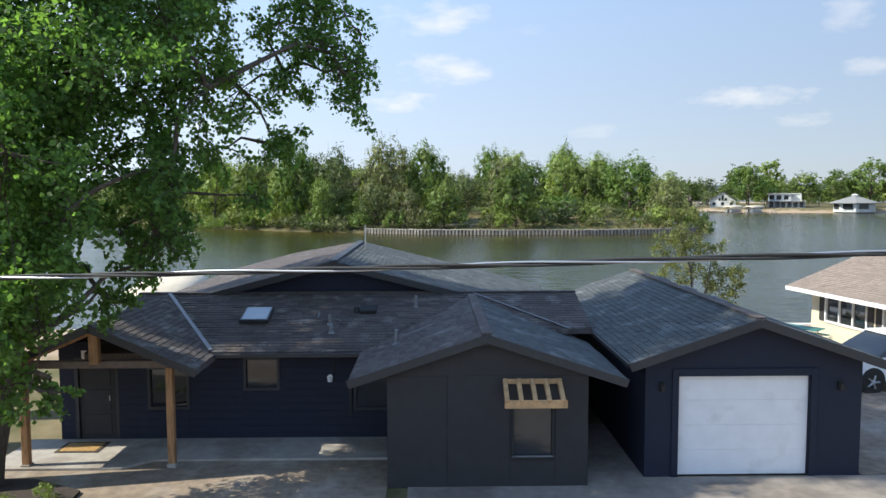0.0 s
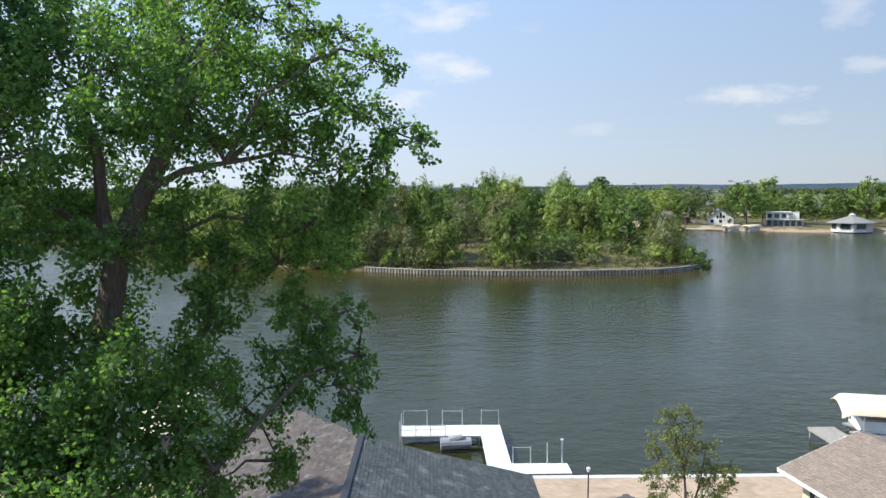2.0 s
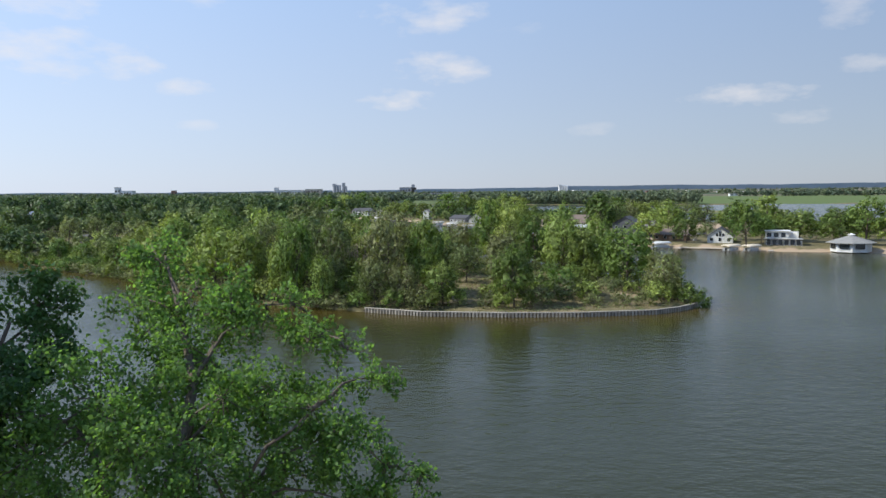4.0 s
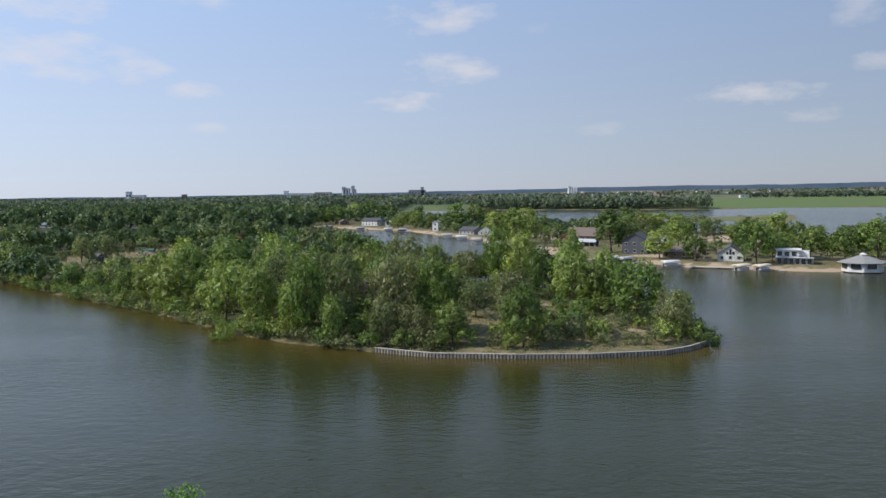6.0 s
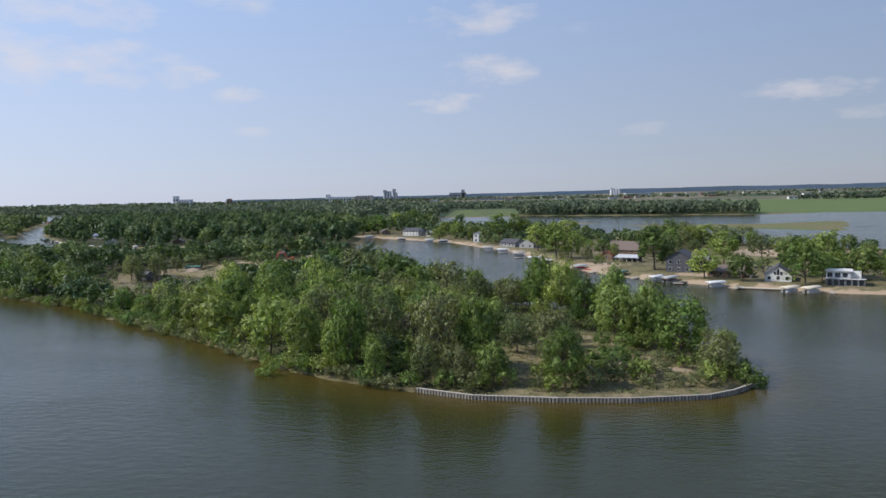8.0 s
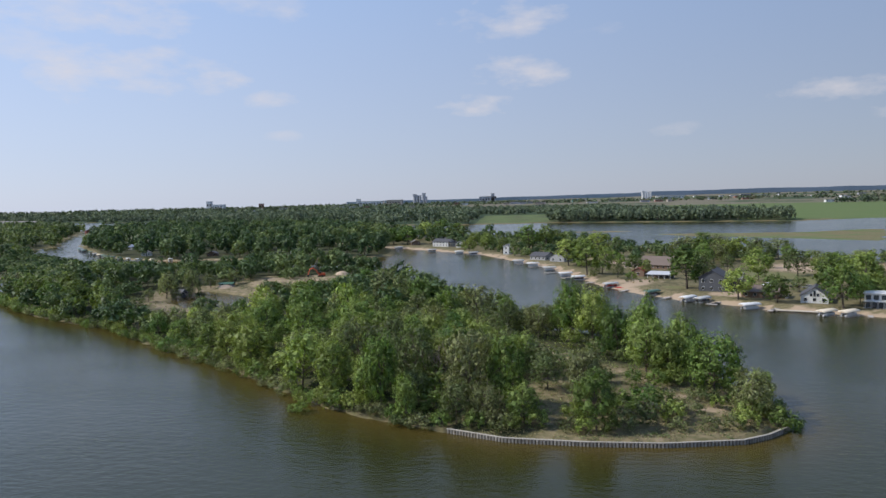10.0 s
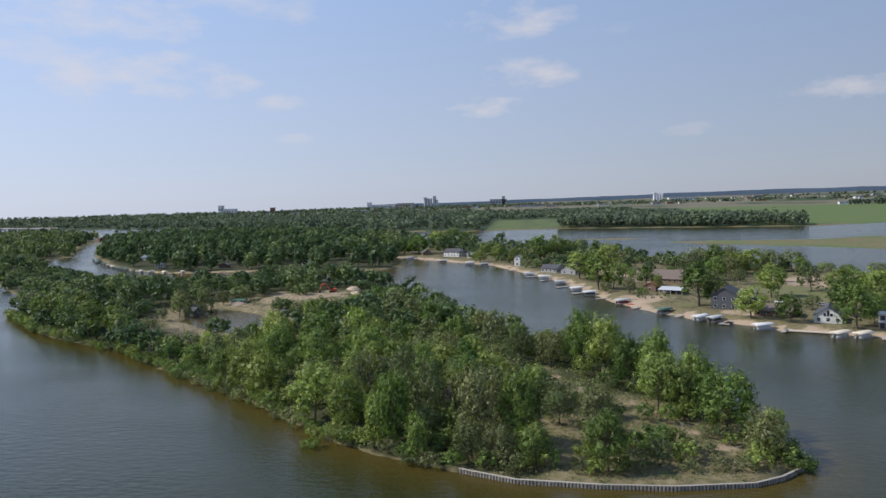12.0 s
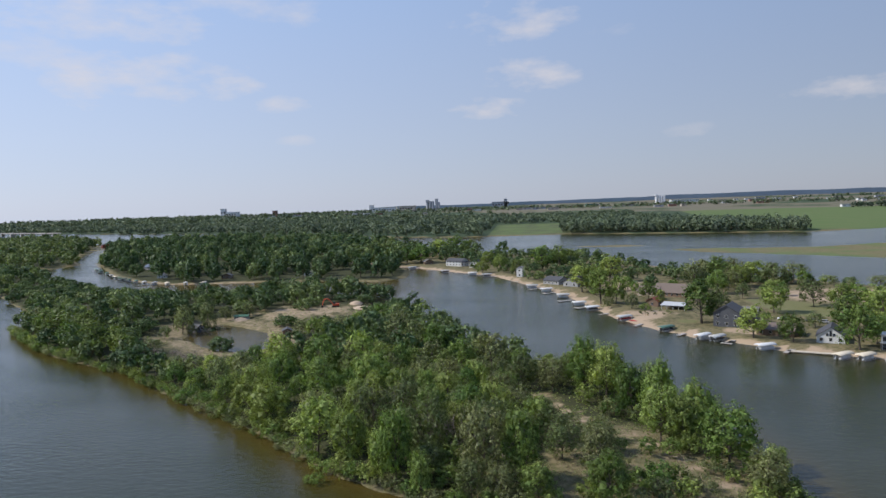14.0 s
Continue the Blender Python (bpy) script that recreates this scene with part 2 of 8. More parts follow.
WHITE_PAINT = material("white_paint", (0.78, 0.78, 0.78), 0.45, vary=0.04, scale=3, second=(0.70, 0.70, 0.69), second_scale=2.0, second_amount=0.25)
CONCRETE = material("concrete", (0.36, 0.325, 0.285), 0.85, vary=0.12, scale=5, bump=0.25, bump_scale=40, second=(0.27, 0.235, 0.20), second_scale=0.8)
DRIVE = material("worn_driveway_concrete", (0.265, 0.230, 0.195), 0.9, vary=0.15, scale=5, bump=0.25, bump_scale=40, second=(0.180, 0.152, 0.128), second_scale=0.55)
DIRT = material("packed_dirt", (0.24, 0.185, 0.135), 0.95, vary=0.25, scale=4, bump=0.5, bump_scale=20, second=(0.30, 0.25, 0.20), second_scale=0.7)
SAND = material("beach_sand", (0.43, 0.315, 0.225), 0.95, vary=0.14, scale=2.5, bump=0.4, bump_scale=12, second=(0.37, 0.27, 0.19), second_scale=0.5)
MULCH = material("dark_mulch", (0.045, 0.032, 0.024), 0.95, vary=0.4, scale=18, bump=0.8, bump_scale=40)
GLASS = glass_material("window_glass")
BLACK = material("black_rubber", (0.02, 0.02, 0.02), 0.7, vary=0.2, scale=10)
STEEL = material("grey_steel", (0.45, 0.46, 0.48), 0.4, metal=0.8, vary=0.1, scale=8)
BARK = material("grey_brown_bark", (0.10, 0.080, 0.062), 0.95, vary=0.4, scale=9, bump=0.9, bump_scale=22, stretch3=(2, 2, 0.5))
DEAD_WOOD = material("dead_twigs", (0.22, 0.18, 0.15), 0.95, vary=0.2, scale=2)
COTTON_LEAF = leaf_material("cottonwood_leaf", (0.126, 0.222, 0.074), (0.215, 0.315, 0.082), 0.60, 0.0, 0.45)
DARK_LEAF = leaf_material("dark_cottonwood_leaf", (0.060, 0.13, 0.048), (0.10, 0.185, 0.055), 0.4, 0.0, 0.3)
YOUNG_LEAF = leaf_material("young_poplar_leaf", (0.14, 0.180, 0.070), (0.27, 0.27, 0.125), 0.5, 0.0, 0.4)
TREE_LEAF = leaf_material("grove_leaf", (0.090, 0.155, 0.040), (0.240, 0.285, 0.080), 0.34, 0.30, 0.55)
OLIVE_LEAF = leaf_material("olive_brush_leaf", (0.112, 0.150, 0.056), (0.210, 0.225, 0.100), 0.3, 0.25, 0.55)
FRESH_LEAF = leaf_material("fresh_willow_leaf", (0.112, 0.182, 0.044), (0.198, 0.248, 0.072), 0.32, 0.22, 0.55)
DRY_GRASS = leaf_material("dry_grass_blade", (0.26, 0.21, 0.115), (0.20, 0.19, 0.085), 0.2, 0.1, 0.35)
WOOD_LEAF = leaf_material("wood_leaf", (0.062, 0.108, 0.044), (0.148, 0.188, 0.072), 0.26, 0.0, 0.5)
# far leaves are paler and bluer: distance haze put into their colour
HAZED_LEAF = leaf_material("hazed_wood_leaf", (0.084, 0.120, 0.082), (0.140, 0.176, 0.104), 0.15, 0.0, 0.3)


# ---------------------------------------------------------------- mesh tools
def mesh_from(name, verts, faces, mat, smooth=False):
    me = bpy.data.meshes.new(name)
    me.from_pydata([tuple(v) for v in verts], [], [tuple(f) for f in faces])
    if mat:
        me.materials.append(mat)
    if smooth:
        me.polygons.foreach_set("use_smooth", [True] * len(me.polygons))
    me.update()
    return me


class Solid:
    """Collects the faces of one mesh."""

    def __init__(self):
        self.v, self.f = [], []

    def add(self, verts, faces):
        k = len(self.v)
        self.v += [tuple(p) for p in verts]
        self.f += [tuple(i + k for i in f) for f in faces]
        return self

    def box(self, x0, x1, y0, y1, z0, z1, c=0.0, m=None):
        """A box; c: its chamfer; m: a pose for it."""
        if c <= 0:
            vs = [(x, y, z) for z in (z0, z1) for y in (y0, y1) for x in (x0, x1)]
            fs = [(0, 2, 3, 1), (4, 5, 7, 6), (0, 1, 5, 4), (2, 6, 7, 3), (0, 4, 6, 2), (1, 3, 7, 5)]
        else:
            bm = bmesh.new()
            bmesh.ops.create_cube(bm, size=1)
            for p in bm.verts:
                p.co = ((x0 + x1) / 2 + p.co.x * (x1 - x0), (y0 + y1) / 2 + p.co.y * (y1 - y0), (z0 + z1) / 2 + p.co.z * (z1 - z0))
            bmesh.ops.bevel(bm, geom=bm.edges[:], offset=c, segments=1, affect="EDGES")
            bm.verts.index_update()
            vs, fs = [tuple(p.co) for p in bm.verts], [[p.index for p in f.verts] for f in bm.faces]
            bm.free()
        if m is not None:
            vs = [m @ Vector(p) for p in vs]
        return self.add(vs, fs)

    def tube(self, a, b, r0, r1=None, n=8, caps=True):
        a, b = Vector(a), Vector(b)
        r1 = r0 if r1 is None else r1
        q = (b - a).to_track_quat("Z", "Y")
        vs = []
        for p, r in ((a, r0), (b, r1)):
            vs += [p + q @ Vector((r * math.cos(6.2832 * i / n), r * math.sin(6.2832 * i / n), 0)) for i in range(n)]
        fs = [(i, (i + 1) % n, n + (i + 1) % n, n + i) for i in range(n)]
        if caps:
            fs += [tuple(range(n - 1, -1, -1)), tuple(range(n, 2 * n))]
        return self.add(vs, fs)

    def path(self, pts, radii, n=7):
        """A tapered tube along points."""
        pts = [Vector(p) for p in pts]
        k = len(self.v)
        for i, p in enumerate(pts):
            d = pts[min(i + 1, len(pts) - 1)] - pts[max(i - 1, 0)]
            q = d.to_track_quat("Z", "Y")
            for j in range(n):
                a = 6.2832 * j / n
                self.v.append(tuple(p + q @ Vector((radii[i] * math.cos(a), radii[i] * math.sin(a), 0))))
        for i in range(len(pts) - 1):
            for j in range(n):
                self.f.append((k + i * n + j, k + i * n + (j + 1) % n, k + (i + 1) * n + (j + 1) % n, k + (i + 1) * n + j))
        self.f.append(tuple(k + (len(pts) - 1) * n + j for j in range(n)))
        return self

    def prism(self, poly, z0, z1):
        """An upright prism over a plan polygon (counter-clockwise)."""
        n = len(poly)
        return self.add([(*p, z0) for p in poly] + [(*p, z1) for p in poly],
                        [tuple(range(n - 1, -1, -1)), tuple(range(n, 2 * n))] + [(i, (i + 1) % n, n + (i + 1) % n, n + i) for i in range(n)])

    def slab(self, poly, drop):
        """A sheet over 3D corner points (seen from above counter-clockwise), thickened downwards."""
        n = len(poly)
        return self.add([(p[0], p[1], p[2]) for p in poly] + [(p[0], p[1], p[2] - drop) for p in poly],
                        [tuple(range(n)), tuple(range(2 * n - 1, n - 1, -1))] + [(n + i, n + (i + 1) % n, (i + 1) % n, i) for i in range(n)])


def thing(name, at, label, category, group="", kind=""):
    """An Empty at the base of a thing."""
    e = new(name)
    e.location = at
    return tagged(e, label, category, group, kind)


def placed(ob):
    """Where an object stands, by its own pose and its parents'."""
    return (placed(ob.parent) @ ob.matrix_parent_inverse if ob.parent else Matrix.Identity(4)) @ ob.matrix_basis


def part(name, solid, mat, parent=None, label="", smooth=False):
    """One mesh object in world places, linked under a thing or a part."""
    me = solid if isinstance(solid, bpy.types.Mesh) else mesh_from(name, solid.v, solid.f, mat, smooth)
    ob = new(name, me)
    if parent:
        ob.parent = parent
        ob.matrix_parent_inverse = placed(parent).inverted()
    if label:
        ob["label"] = label
    return ob

# ---------------------------------------------------------------- land and water
WATER_Z = -1.6
NEAR_SHORE = [(-5200, 80), (-900, 90), (-300, 70), (-60, 41), (-14, 37), (-4, 36), (5, 35.4), (12, 35.5), (18.5, 36), (40, 37), (120, 20), (400, -120), (5200, -400),
              (5200, -5200), (-5200, -5200)]
ISLAND = [(-12.4, 139.6), (-1.5, 134.5), (14, 132.4), (27.2, 132.0), (41.4, 134.0), (47, 137.2), (52.6, 142.4), (55, 153), (53, 172), (48, 196), (42, 215),
          (30, 236), (4, 256), (-22, 298), (-46, 350), (-62, 398), (-78, 450), (-110, 482), (-170, 495), (-225, 492), (-285, 498), (-340, 545), (-425, 625),
          (-520, 690), (-560, 640), (-470, 575), (-392, 510), (-331, 446), (-290, 405), (-272, 372), (-263, 352),
          (-235, 322), (-205, 294), (-180, 277), (-150, 258), (-111, 222), (-83, 199), (-60, 175.5), (-42, 157), (-26.5, 147)]
MIDDLE = [(-112, 556), (-160, 572), (-247, 568), (-286, 567), (-330, 594), (-384, 651), (-488, 795), (-570, 945), (-690, 1160), (-640, 1290), (-500, 1300), (-360, 1210),
          (-200, 1010), (-150, 780), (-100, 640), (-94, 585)]
SPIT = [(-400, 1180), (-190, 760), (-141, 694), (-95, 660), (-60, 621), (-22, 576), (8.7, 500), (22, 466), (37, 400), (47, 361), (60.5, 333), (73, 313), (85, 303), (98, 285),
        (113, 279), (130, 268), (163, 257), (190, 240), (260, 200), (500, 60), (5200, -200), (5200, 200), (600, 260), (310, 390), (217, 467), (193, 504), (157, 566),
        (121, 594), (92, 700), (52, 745), (3, 810), (-45, 775), (-110, 860), (-180, 1020), (-320, 1210)]
LEFT_BANK = [(-5200, 300), (-900, 560), (-640, 720), (-545, 748), (-503, 748), (-512, 800), (-560, 870), (-664, 1060), (-760, 1260), (-1000, 1500), (-1500, 1900), (-5200, 3000)]
FAR_BANK = [(-5200, 4200), (-1690, 2215), (-1313, 2001), (-819, 1719), (-406, 1420), (-206, 1255), (-79, 1203), (68, 1214), (235, 1153), (412, 1099), (535, 1153), (900, 1060),
            (5200, 600), (5200, 5200), (-5200, 5200)]
BAR = [(160, 828), (227, 821), (281, 809), (321, 811), (359, 833), (409, 842), (317, 651), (269, 704), (230, 738), (181, 777)]
SMALL_BAR = [(60, 902), (110, 880), (150, 893), (120, 912), (80, 915)]
POND = [(-158, 325), (-169, 358), (-155, 367), (-124, 341), (-107, 300), (-125, 292)]


def steps(a, b, first, grow):
    """Coordinates from a to b, first apart, each gap longer than the last by that factor."""
    out, s = [a], first
    while abs(out[-1] - b) > s:
        out.append(out[-1] + math.copysign(s, b - a))
        s *= grow
    return out + [b]


gx = np.array(sorted(set(steps(-300, -5000, 4, 1.06) + list(np.arange(-300, 260, 3.0)) + steps(260, 5000, 4, 1.06))))
gy = np.array(sorted(set(steps(0, -900, 4, 1.15) + list(np.arange(0, 640, 3.0)) + steps(640, 4950, 4, 1.028))))
GX, GY = np.meshgrid(gx, gy)


def signed(poly, X, Y):
    """Distance to a polygon's edge, positive inside."""
    d, inside = np.full(X.shape, 1e9), np.zeros(X.shape, bool)
    for (x0, y0), (x1, y1) in zip(poly, poly[1:] + poly[:1]):
        ex, ey = x1 - x0, y1 - y0
        t = np.clip(((X - x0) * ex + (Y - y0) * ey) / (ex * ex + ey * ey), 0, 1)
        d = np.minimum(d, np.hypot(X - x0 - t * ex, Y - y0 - t * ey))
        cross = (y0 > Y) != (y1 > Y)
        inside ^= cross & (X < (x1 - x0) * (Y - y0) / ((y1 - y0) if y1 != y0 else 1e-9) + x0)
    return np.where(inside, d, -d)


def waves(X, Y, size, seed, octaves=3):
    """A cheap smooth noise of about -1 to 1."""
    rng, out, amp, tot = np.random.RandomState(seed), 0, 1.0, 0
    for o in range(octaves):
        for k in range(4):
            a, ph = rng.rand() * 6.28, rng.rand() * 6.28
            out = out + amp * np.sin((X * math.cos(a) + Y * math.sin(a)) * 6.28 / size + ph + 1.7 * np.sin((X * math.sin(a) - Y * math.cos(a)) * 3.1 / size + ph * 2))
            tot += amp * 0.6
        amp, size = amp * 0.5, size * 0.47
    return out / tot


def land_height(X, Y):
    """Height of the ground, and the distance from the shore and from each land's edge."""
    ragged = waves(X, Y, 26, 5) * 1.3
    s = {"near": signed(NEAR_SHORE, X, Y), "island": signed(ISLAND, X, Y), "middle": signed(MIDDLE, X, Y), "spit": signed(SPIT, X, Y),
         "left": signed(LEFT_BANK, X, Y), "far": signed(FAR_BANK, X, Y), "bar": signed(BAR, X, Y), "small": signed(SMALL_BAR, X, Y), "pond": signed(POND, X, Y)}
    s["island"] = np.minimum(s["island"], -s["pond"])
    walled = (Y < 145) & (X > -14) & (X < 60)
    h = np.full(X.shape, -1e9)
    h = np.maximum(h, WATER_Z + np.clip(s["near"] * 0.5, -3, 1.0) + np.clip((s["near"] - 2) * 0.06, 0, 0.6))
    isl = s["island"] + np.where(walled, 0, ragged * np.clip((np.abs(s["island"]) < 30) * 1.0, 0, 1))
    bank = np.where(walled, np.clip(isl * 1.2 - 0.9, -4, 0.72), np.clip(isl * 0.45, -3, 0.8))
    h = np.maximum(h, WATER_Z + bank + np.clip((isl - 6) * 0.10, 0, 2.2) * (1 + 0.25 * waves(X, Y, 40, 8)))
    for k, slope, top in (("middle", 0.3, 1.2), ("spit", 0.2, 1.6), ("left", 0.3, 1.4), ("far", 0.2, 1.5), ("bar", 0.04, 0.35), ("small", 0.03, 0.25)):
        e = s[k] + (ragged * 1.5 if k not in ("bar", "small") else waves(X, Y, 60, 3) * 5)
        h = np.maximum(h, WATER_Z + np.clip(e * slope, -3, top))
    far = np.clip((Y - 2600) / 2300, 0, 1)
    h += 0.5 * far * far * (30 + 24 * np.clip((X + 400) / 2600, -0.5, 1.2) + 7 * waves(X, Y, 1900, 4)) * (s["far"] > 0)
    return h, s


GH, SD = land_height(GX, GY)
flatten = (np.abs(GX) < 60) & (GY < 29.5)
GH[flatten] = -0.02
nv_x, nv_y = len(gx), len(gy)
ground_me = bpy.data.meshes.new("ground")
idx = np.arange(nv_x * nv_y).reshape(nv_y, nv_x)
quads = np.stack([idx[:-1, :-1], idx[:-1, 1:], idx[1:, 1:], idx[1:, :-1]], -1).reshape(-1, 4)
ground_me.vertices.add(nv_x * nv_y)
ground_me.vertices.foreach_set("co", np.stack([GX, GY, GH], -1).astype(np.float32).ravel())
ground_me.loops.add(len(quads) * 4)
ground_me.loops.foreach_set("vertex_index", quads.ravel().astype(np.int32))
ground_me.polygons.add(len(quads))
ground_me.polygons.foreach_set("loop_start", np.arange(0, len(quads) * 4, 4, dtype=np.int32))
ground_me.polygons.foreach_set("use_smooth", np.ones(len(quads), bool))
ground_me.update(calc_edges=True)

# what covers the ground: grass, sand, meadow, ploughed land
sandy = np.zeros(GX.shape)
n_small, n_big = waves(GX, GY, 14, 11), waves(GX, GY, 55, 12)
sandy = np.maximum(sandy, np.clip(1.3 - SD["spit"] / 6.5 + 0.75 * n_small, 0, 1) * (SD["spit"] > -6) * (GY < 760))
sandy = np.maximum(sandy, 0.6 * np.clip(1.2 - SD["middle"] / 6 + 0.5 * n_small, 0, 1) * (SD["middle"] > -6) * (GY < 700) * (GX < -215))
sandy = np.maximum(sandy, (SD["near"] > -6) * np.clip((GY - 24) / 4, 0, 1))
sandy = np.maximum(sandy, np.clip(0.40 * n_small + 0.45 * n_big + 0.02, 0, 0.62) * (SD["island"] > 2) * (GX > -25) * (GY < 230))
for px, py, pr in ((3, 213, 5), (7, 204, 4.5), (10.6, 197, 5), (15, 190, 5), (19, 187, 5), (25, 180, 5.5), (29, 172, 5), (33, 165, 5), (36, 158, 5), (40, 152, 5), (5, 146, 4), (30, 152, 3)):
    sandy = np.maximum(sandy, 0.7 * np.clip(1.25 - np.hypot(GX - px, GY - py) / pr + 0.5 * n_small, 0, 1))
sandy = np.maximum(sandy, 0.60 * np.clip(1.4 - np.hypot((GX + 118) / 36, (GY - 388) / 30) + 0.4 * n_small, 0, 1) * (SD["island"] > 1))
sandy = np.maximum(sandy, 0.48 * np.clip(2.0 - np.abs(SD["pond"]) / 11 + 0.35 * n_small, 0, 1) * (SD["island"] > 0))
for px, py, pr in ((62, 372, 13), (58, 360, 9), (94, 322, 10), (22, 520, 9)):
    sandy = np.maximum(sandy, np.clip(1.35 - np.hypot(GX - px, GY - py) / pr + 0.25 * n_small, 0, 1) * (SD["spit"] > 0))
sandy = np.maximum(sandy, np.clip(1.5 - np.hypot((GX - 180) / 40, (GY - 425) / 30), 0, 1))
sandy = np.maximum(sandy, np.clip(1.4 - np.hypot((GX - 66) / 14, (GY - 500) / 50), 0, 1))
meadow = np.clip((GX - 330 - 0.12 * (GY - 1100)) / 40, 0, 1) * np.clip((GY - 1120) / 30, 0, 1) * np.clip((2700 - GY) / 300, 0, 1)
meadow = np.maximum(meadow, 0.50 * (SD["far"] > 5) * (GX > -60) * (GX < 110) * (GY < 1720))
meadow = np.maximum(meadow, (SD["bar"] > -20) * 0.44)
plough = np.clip((GY - 2500 + 0.2 * GX) / 300, 0, 1) * np.clip((GX + 1500) / 1700, 0, 1) * np.clip(0.6 + 0.6 * waves(GX, GY, 900, 21), 0, 1)
# leaf litter, darkened for the shade between crowns: shade put into the colour
shaded_litter = np.clip(SD["island"] / 3, 0, 1) * np.clip(1.1 - 1.6 * sandy, 0, 1) * np.clip(np.maximum((8 - GX) / 8, (GY - 180) / 12), 0, 1)
shaded_litter = np.maximum(shaded_litter, np.clip((SD["middle"] - 3) / 3, 0, 1))
shaded_litter = np.maximum(shaded_litter, np.clip((SD["left"] - 8) / 6, 0, 1))
shaded_litter = np.maximum(shaded_litter, 0.55 * np.clip((SD["spit"] - 7) / 5, 0, 1) * np.clip(0.75 + 0.5 * n_small, 0, 1) * (GY < 800) * np.clip(1.2 - sandy, 0, 1))
forest = np.clip((SD["far"] - 4) / 8, 0, 1) * (1 - np.clip(meadow, 0, 1)) * (1 - np.clip(plough, 0, 1))
LAWN = [(120, 416), (136, 414), (154, 386), (147, 354), (130, 355), (122, 378)]
LAWN_BY_HOUSE = [(24, 540), (40, 540), (52, 500), (38, 496), (24, 512)]
lawn = np.maximum(np.clip(signed(LAWN, GX, GY) / 5 + 0.5 + 0.2 * n_small, 0, 1), np.clip(signed(LAWN_BY_HOUSE, GX, GY) / 4 + 0.5, 0, 1))
for px, py, pr in ((75, 347, 6), (-40, 640, 8)):
    lawn = np.maximum(lawn, np.clip(1.3 - np.hypot(GX - px, GY - py) / pr + 0.3 * n_small, 0, 1) * (SD["spit"] > 5))
sandy = np.where(lawn > 0.5, sandy * 0.2, sandy)
shaded_litter = np.where(lawn > 0.3, 0, shaded_litter)
for key, arr in (("forest", forest), ("lawn", lawn), ("sand", sandy), ("meadow", meadow), ("plough", plough), ("shaded_litter", shaded_litter)):
    ground_me.attributes.new(key, "FLOAT", "POINT").data.foreach_set("value", arr.astype(np.float32).ravel())

gm = bpy.data.materials.new("ground_cover")
gm.use_nodes = True
gn, gl = gm.node_tree.nodes, gm.node_tree.links
gb = gn["Principled BSDF"]
gb.inputs["Roughness"].default_value = 0.95
gb.inputs["Specular IOR Level"].default_value = 0.1
gp = gn.new("ShaderNodeNewGeometry")


def gnoise(scale, detail=5):
    t = gn.new("ShaderNodeTexNoise")
    t.inputs["Scale"].default_value, t.inputs["Detail"].default_value = scale, detail
    gl.new(gp.outputs["Position"], t.inputs["Vector"])
    return t.outputs["Fac"]


def gmix(fac, a, b):
    m = gn.new("ShaderNodeMixRGB")
    for i, v in ((0, fac), (1, a), (2, b)):
        if isinstance(v, tuple):
            m.inputs[i].default_value = (*v, 1)
        else:
            gl.new(v, m.inputs[i])
    return m.outputs[0]


def gedge(attr, noise_out, lo, hi):
    a = gn.new("ShaderNodeAttribute")
    a.attribute_name = attr
    s = gn.new("ShaderNodeMath")
    s.operation = "MULTIPLY_ADD"
    gl.new(noise_out, s.inputs[0])
    s.inputs[1].default_value = 0.8
    gl.new(a.outputs["Fac"], s.inputs[2])
    r = gn.new("ShaderNodeMapRange")
    r.inputs["From Min"].default_value, r.inputs["From Max"].default_value = lo, hi
    gl.new(s.outputs[0], r.inputs["Value"])
    return r.outputs[0]


def gspread(noise_out, lo, hi):
    r = gn.new("ShaderNodeMapRange")
    r.inputs["From Min"].default_value, r.inputs["From Max"].default_value = lo, hi
    gl.new(noise_out, r.inputs["Value"])
    return r.outputs[0]


fine, mid, wide = gnoise(2.2), gnoise(0.35), gnoise(0.02)
grass = gmix(gspread(gnoise(0.55, 6), 0.38, 0.62), (0.085, 0.088, 0.036), (0.26, 0.205, 0.125))
grass = gmix(fine, grass, (0.15, 0.13, 0.07))
sand_c = gmix(mid, (0.42, 0.31, 0.215), (0.31, 0.235, 0.165))
sand_c = gmix(fine, sand_c, (0.36, 0.275, 0.19))
grass = gmix(gedge("shaded_litter", mid, 0.7, 1.1), grass, gmix(fine, (0.058, 0.054, 0.030), (0.040, 0.050, 0.020)))
cover = gmix(gedge("sand", gnoise(0.5, 8), 0.80, 1.12), grass, sand_c)
cover = gmix(gedge("forest", fine, 0.7, 1.0), cover, gmix(mid, (0.040, 0.062, 0.036), (0.062, 0.085, 0.045)))
cover = gmix(gedge("lawn", mid, 0.75, 1.0), cover, gmix(mid, (0.110, 0.130, 0.048), (0.190, 0.170, 0.090)))
meadow_c = gmix(wide, (0.080, 0.135, 0.042), (0.130, 0.150, 0.066))
cover = gmix(gedge("meadow", wide, 0.8, 0.95), cover, meadow_c)
cover = gmix(gedge("plough", wide, 0.8, 1.0), cover, (0.155, 0.14, 0.10))
gl.new(cover, gb.inputs["Base Color"])
gbump = gn.new("ShaderNodeBump")
gbump.inputs["Strength"].default_value, gbump.inputs["Distance"].default_value = 0.6, 0.15
gl.new(gnoise(1.3), gbump.inputs["Height"])
gl.new(gbump.outputs[0], gb.inputs["Normal"])
ground_me.materials.append(gm)
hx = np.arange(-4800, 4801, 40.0)
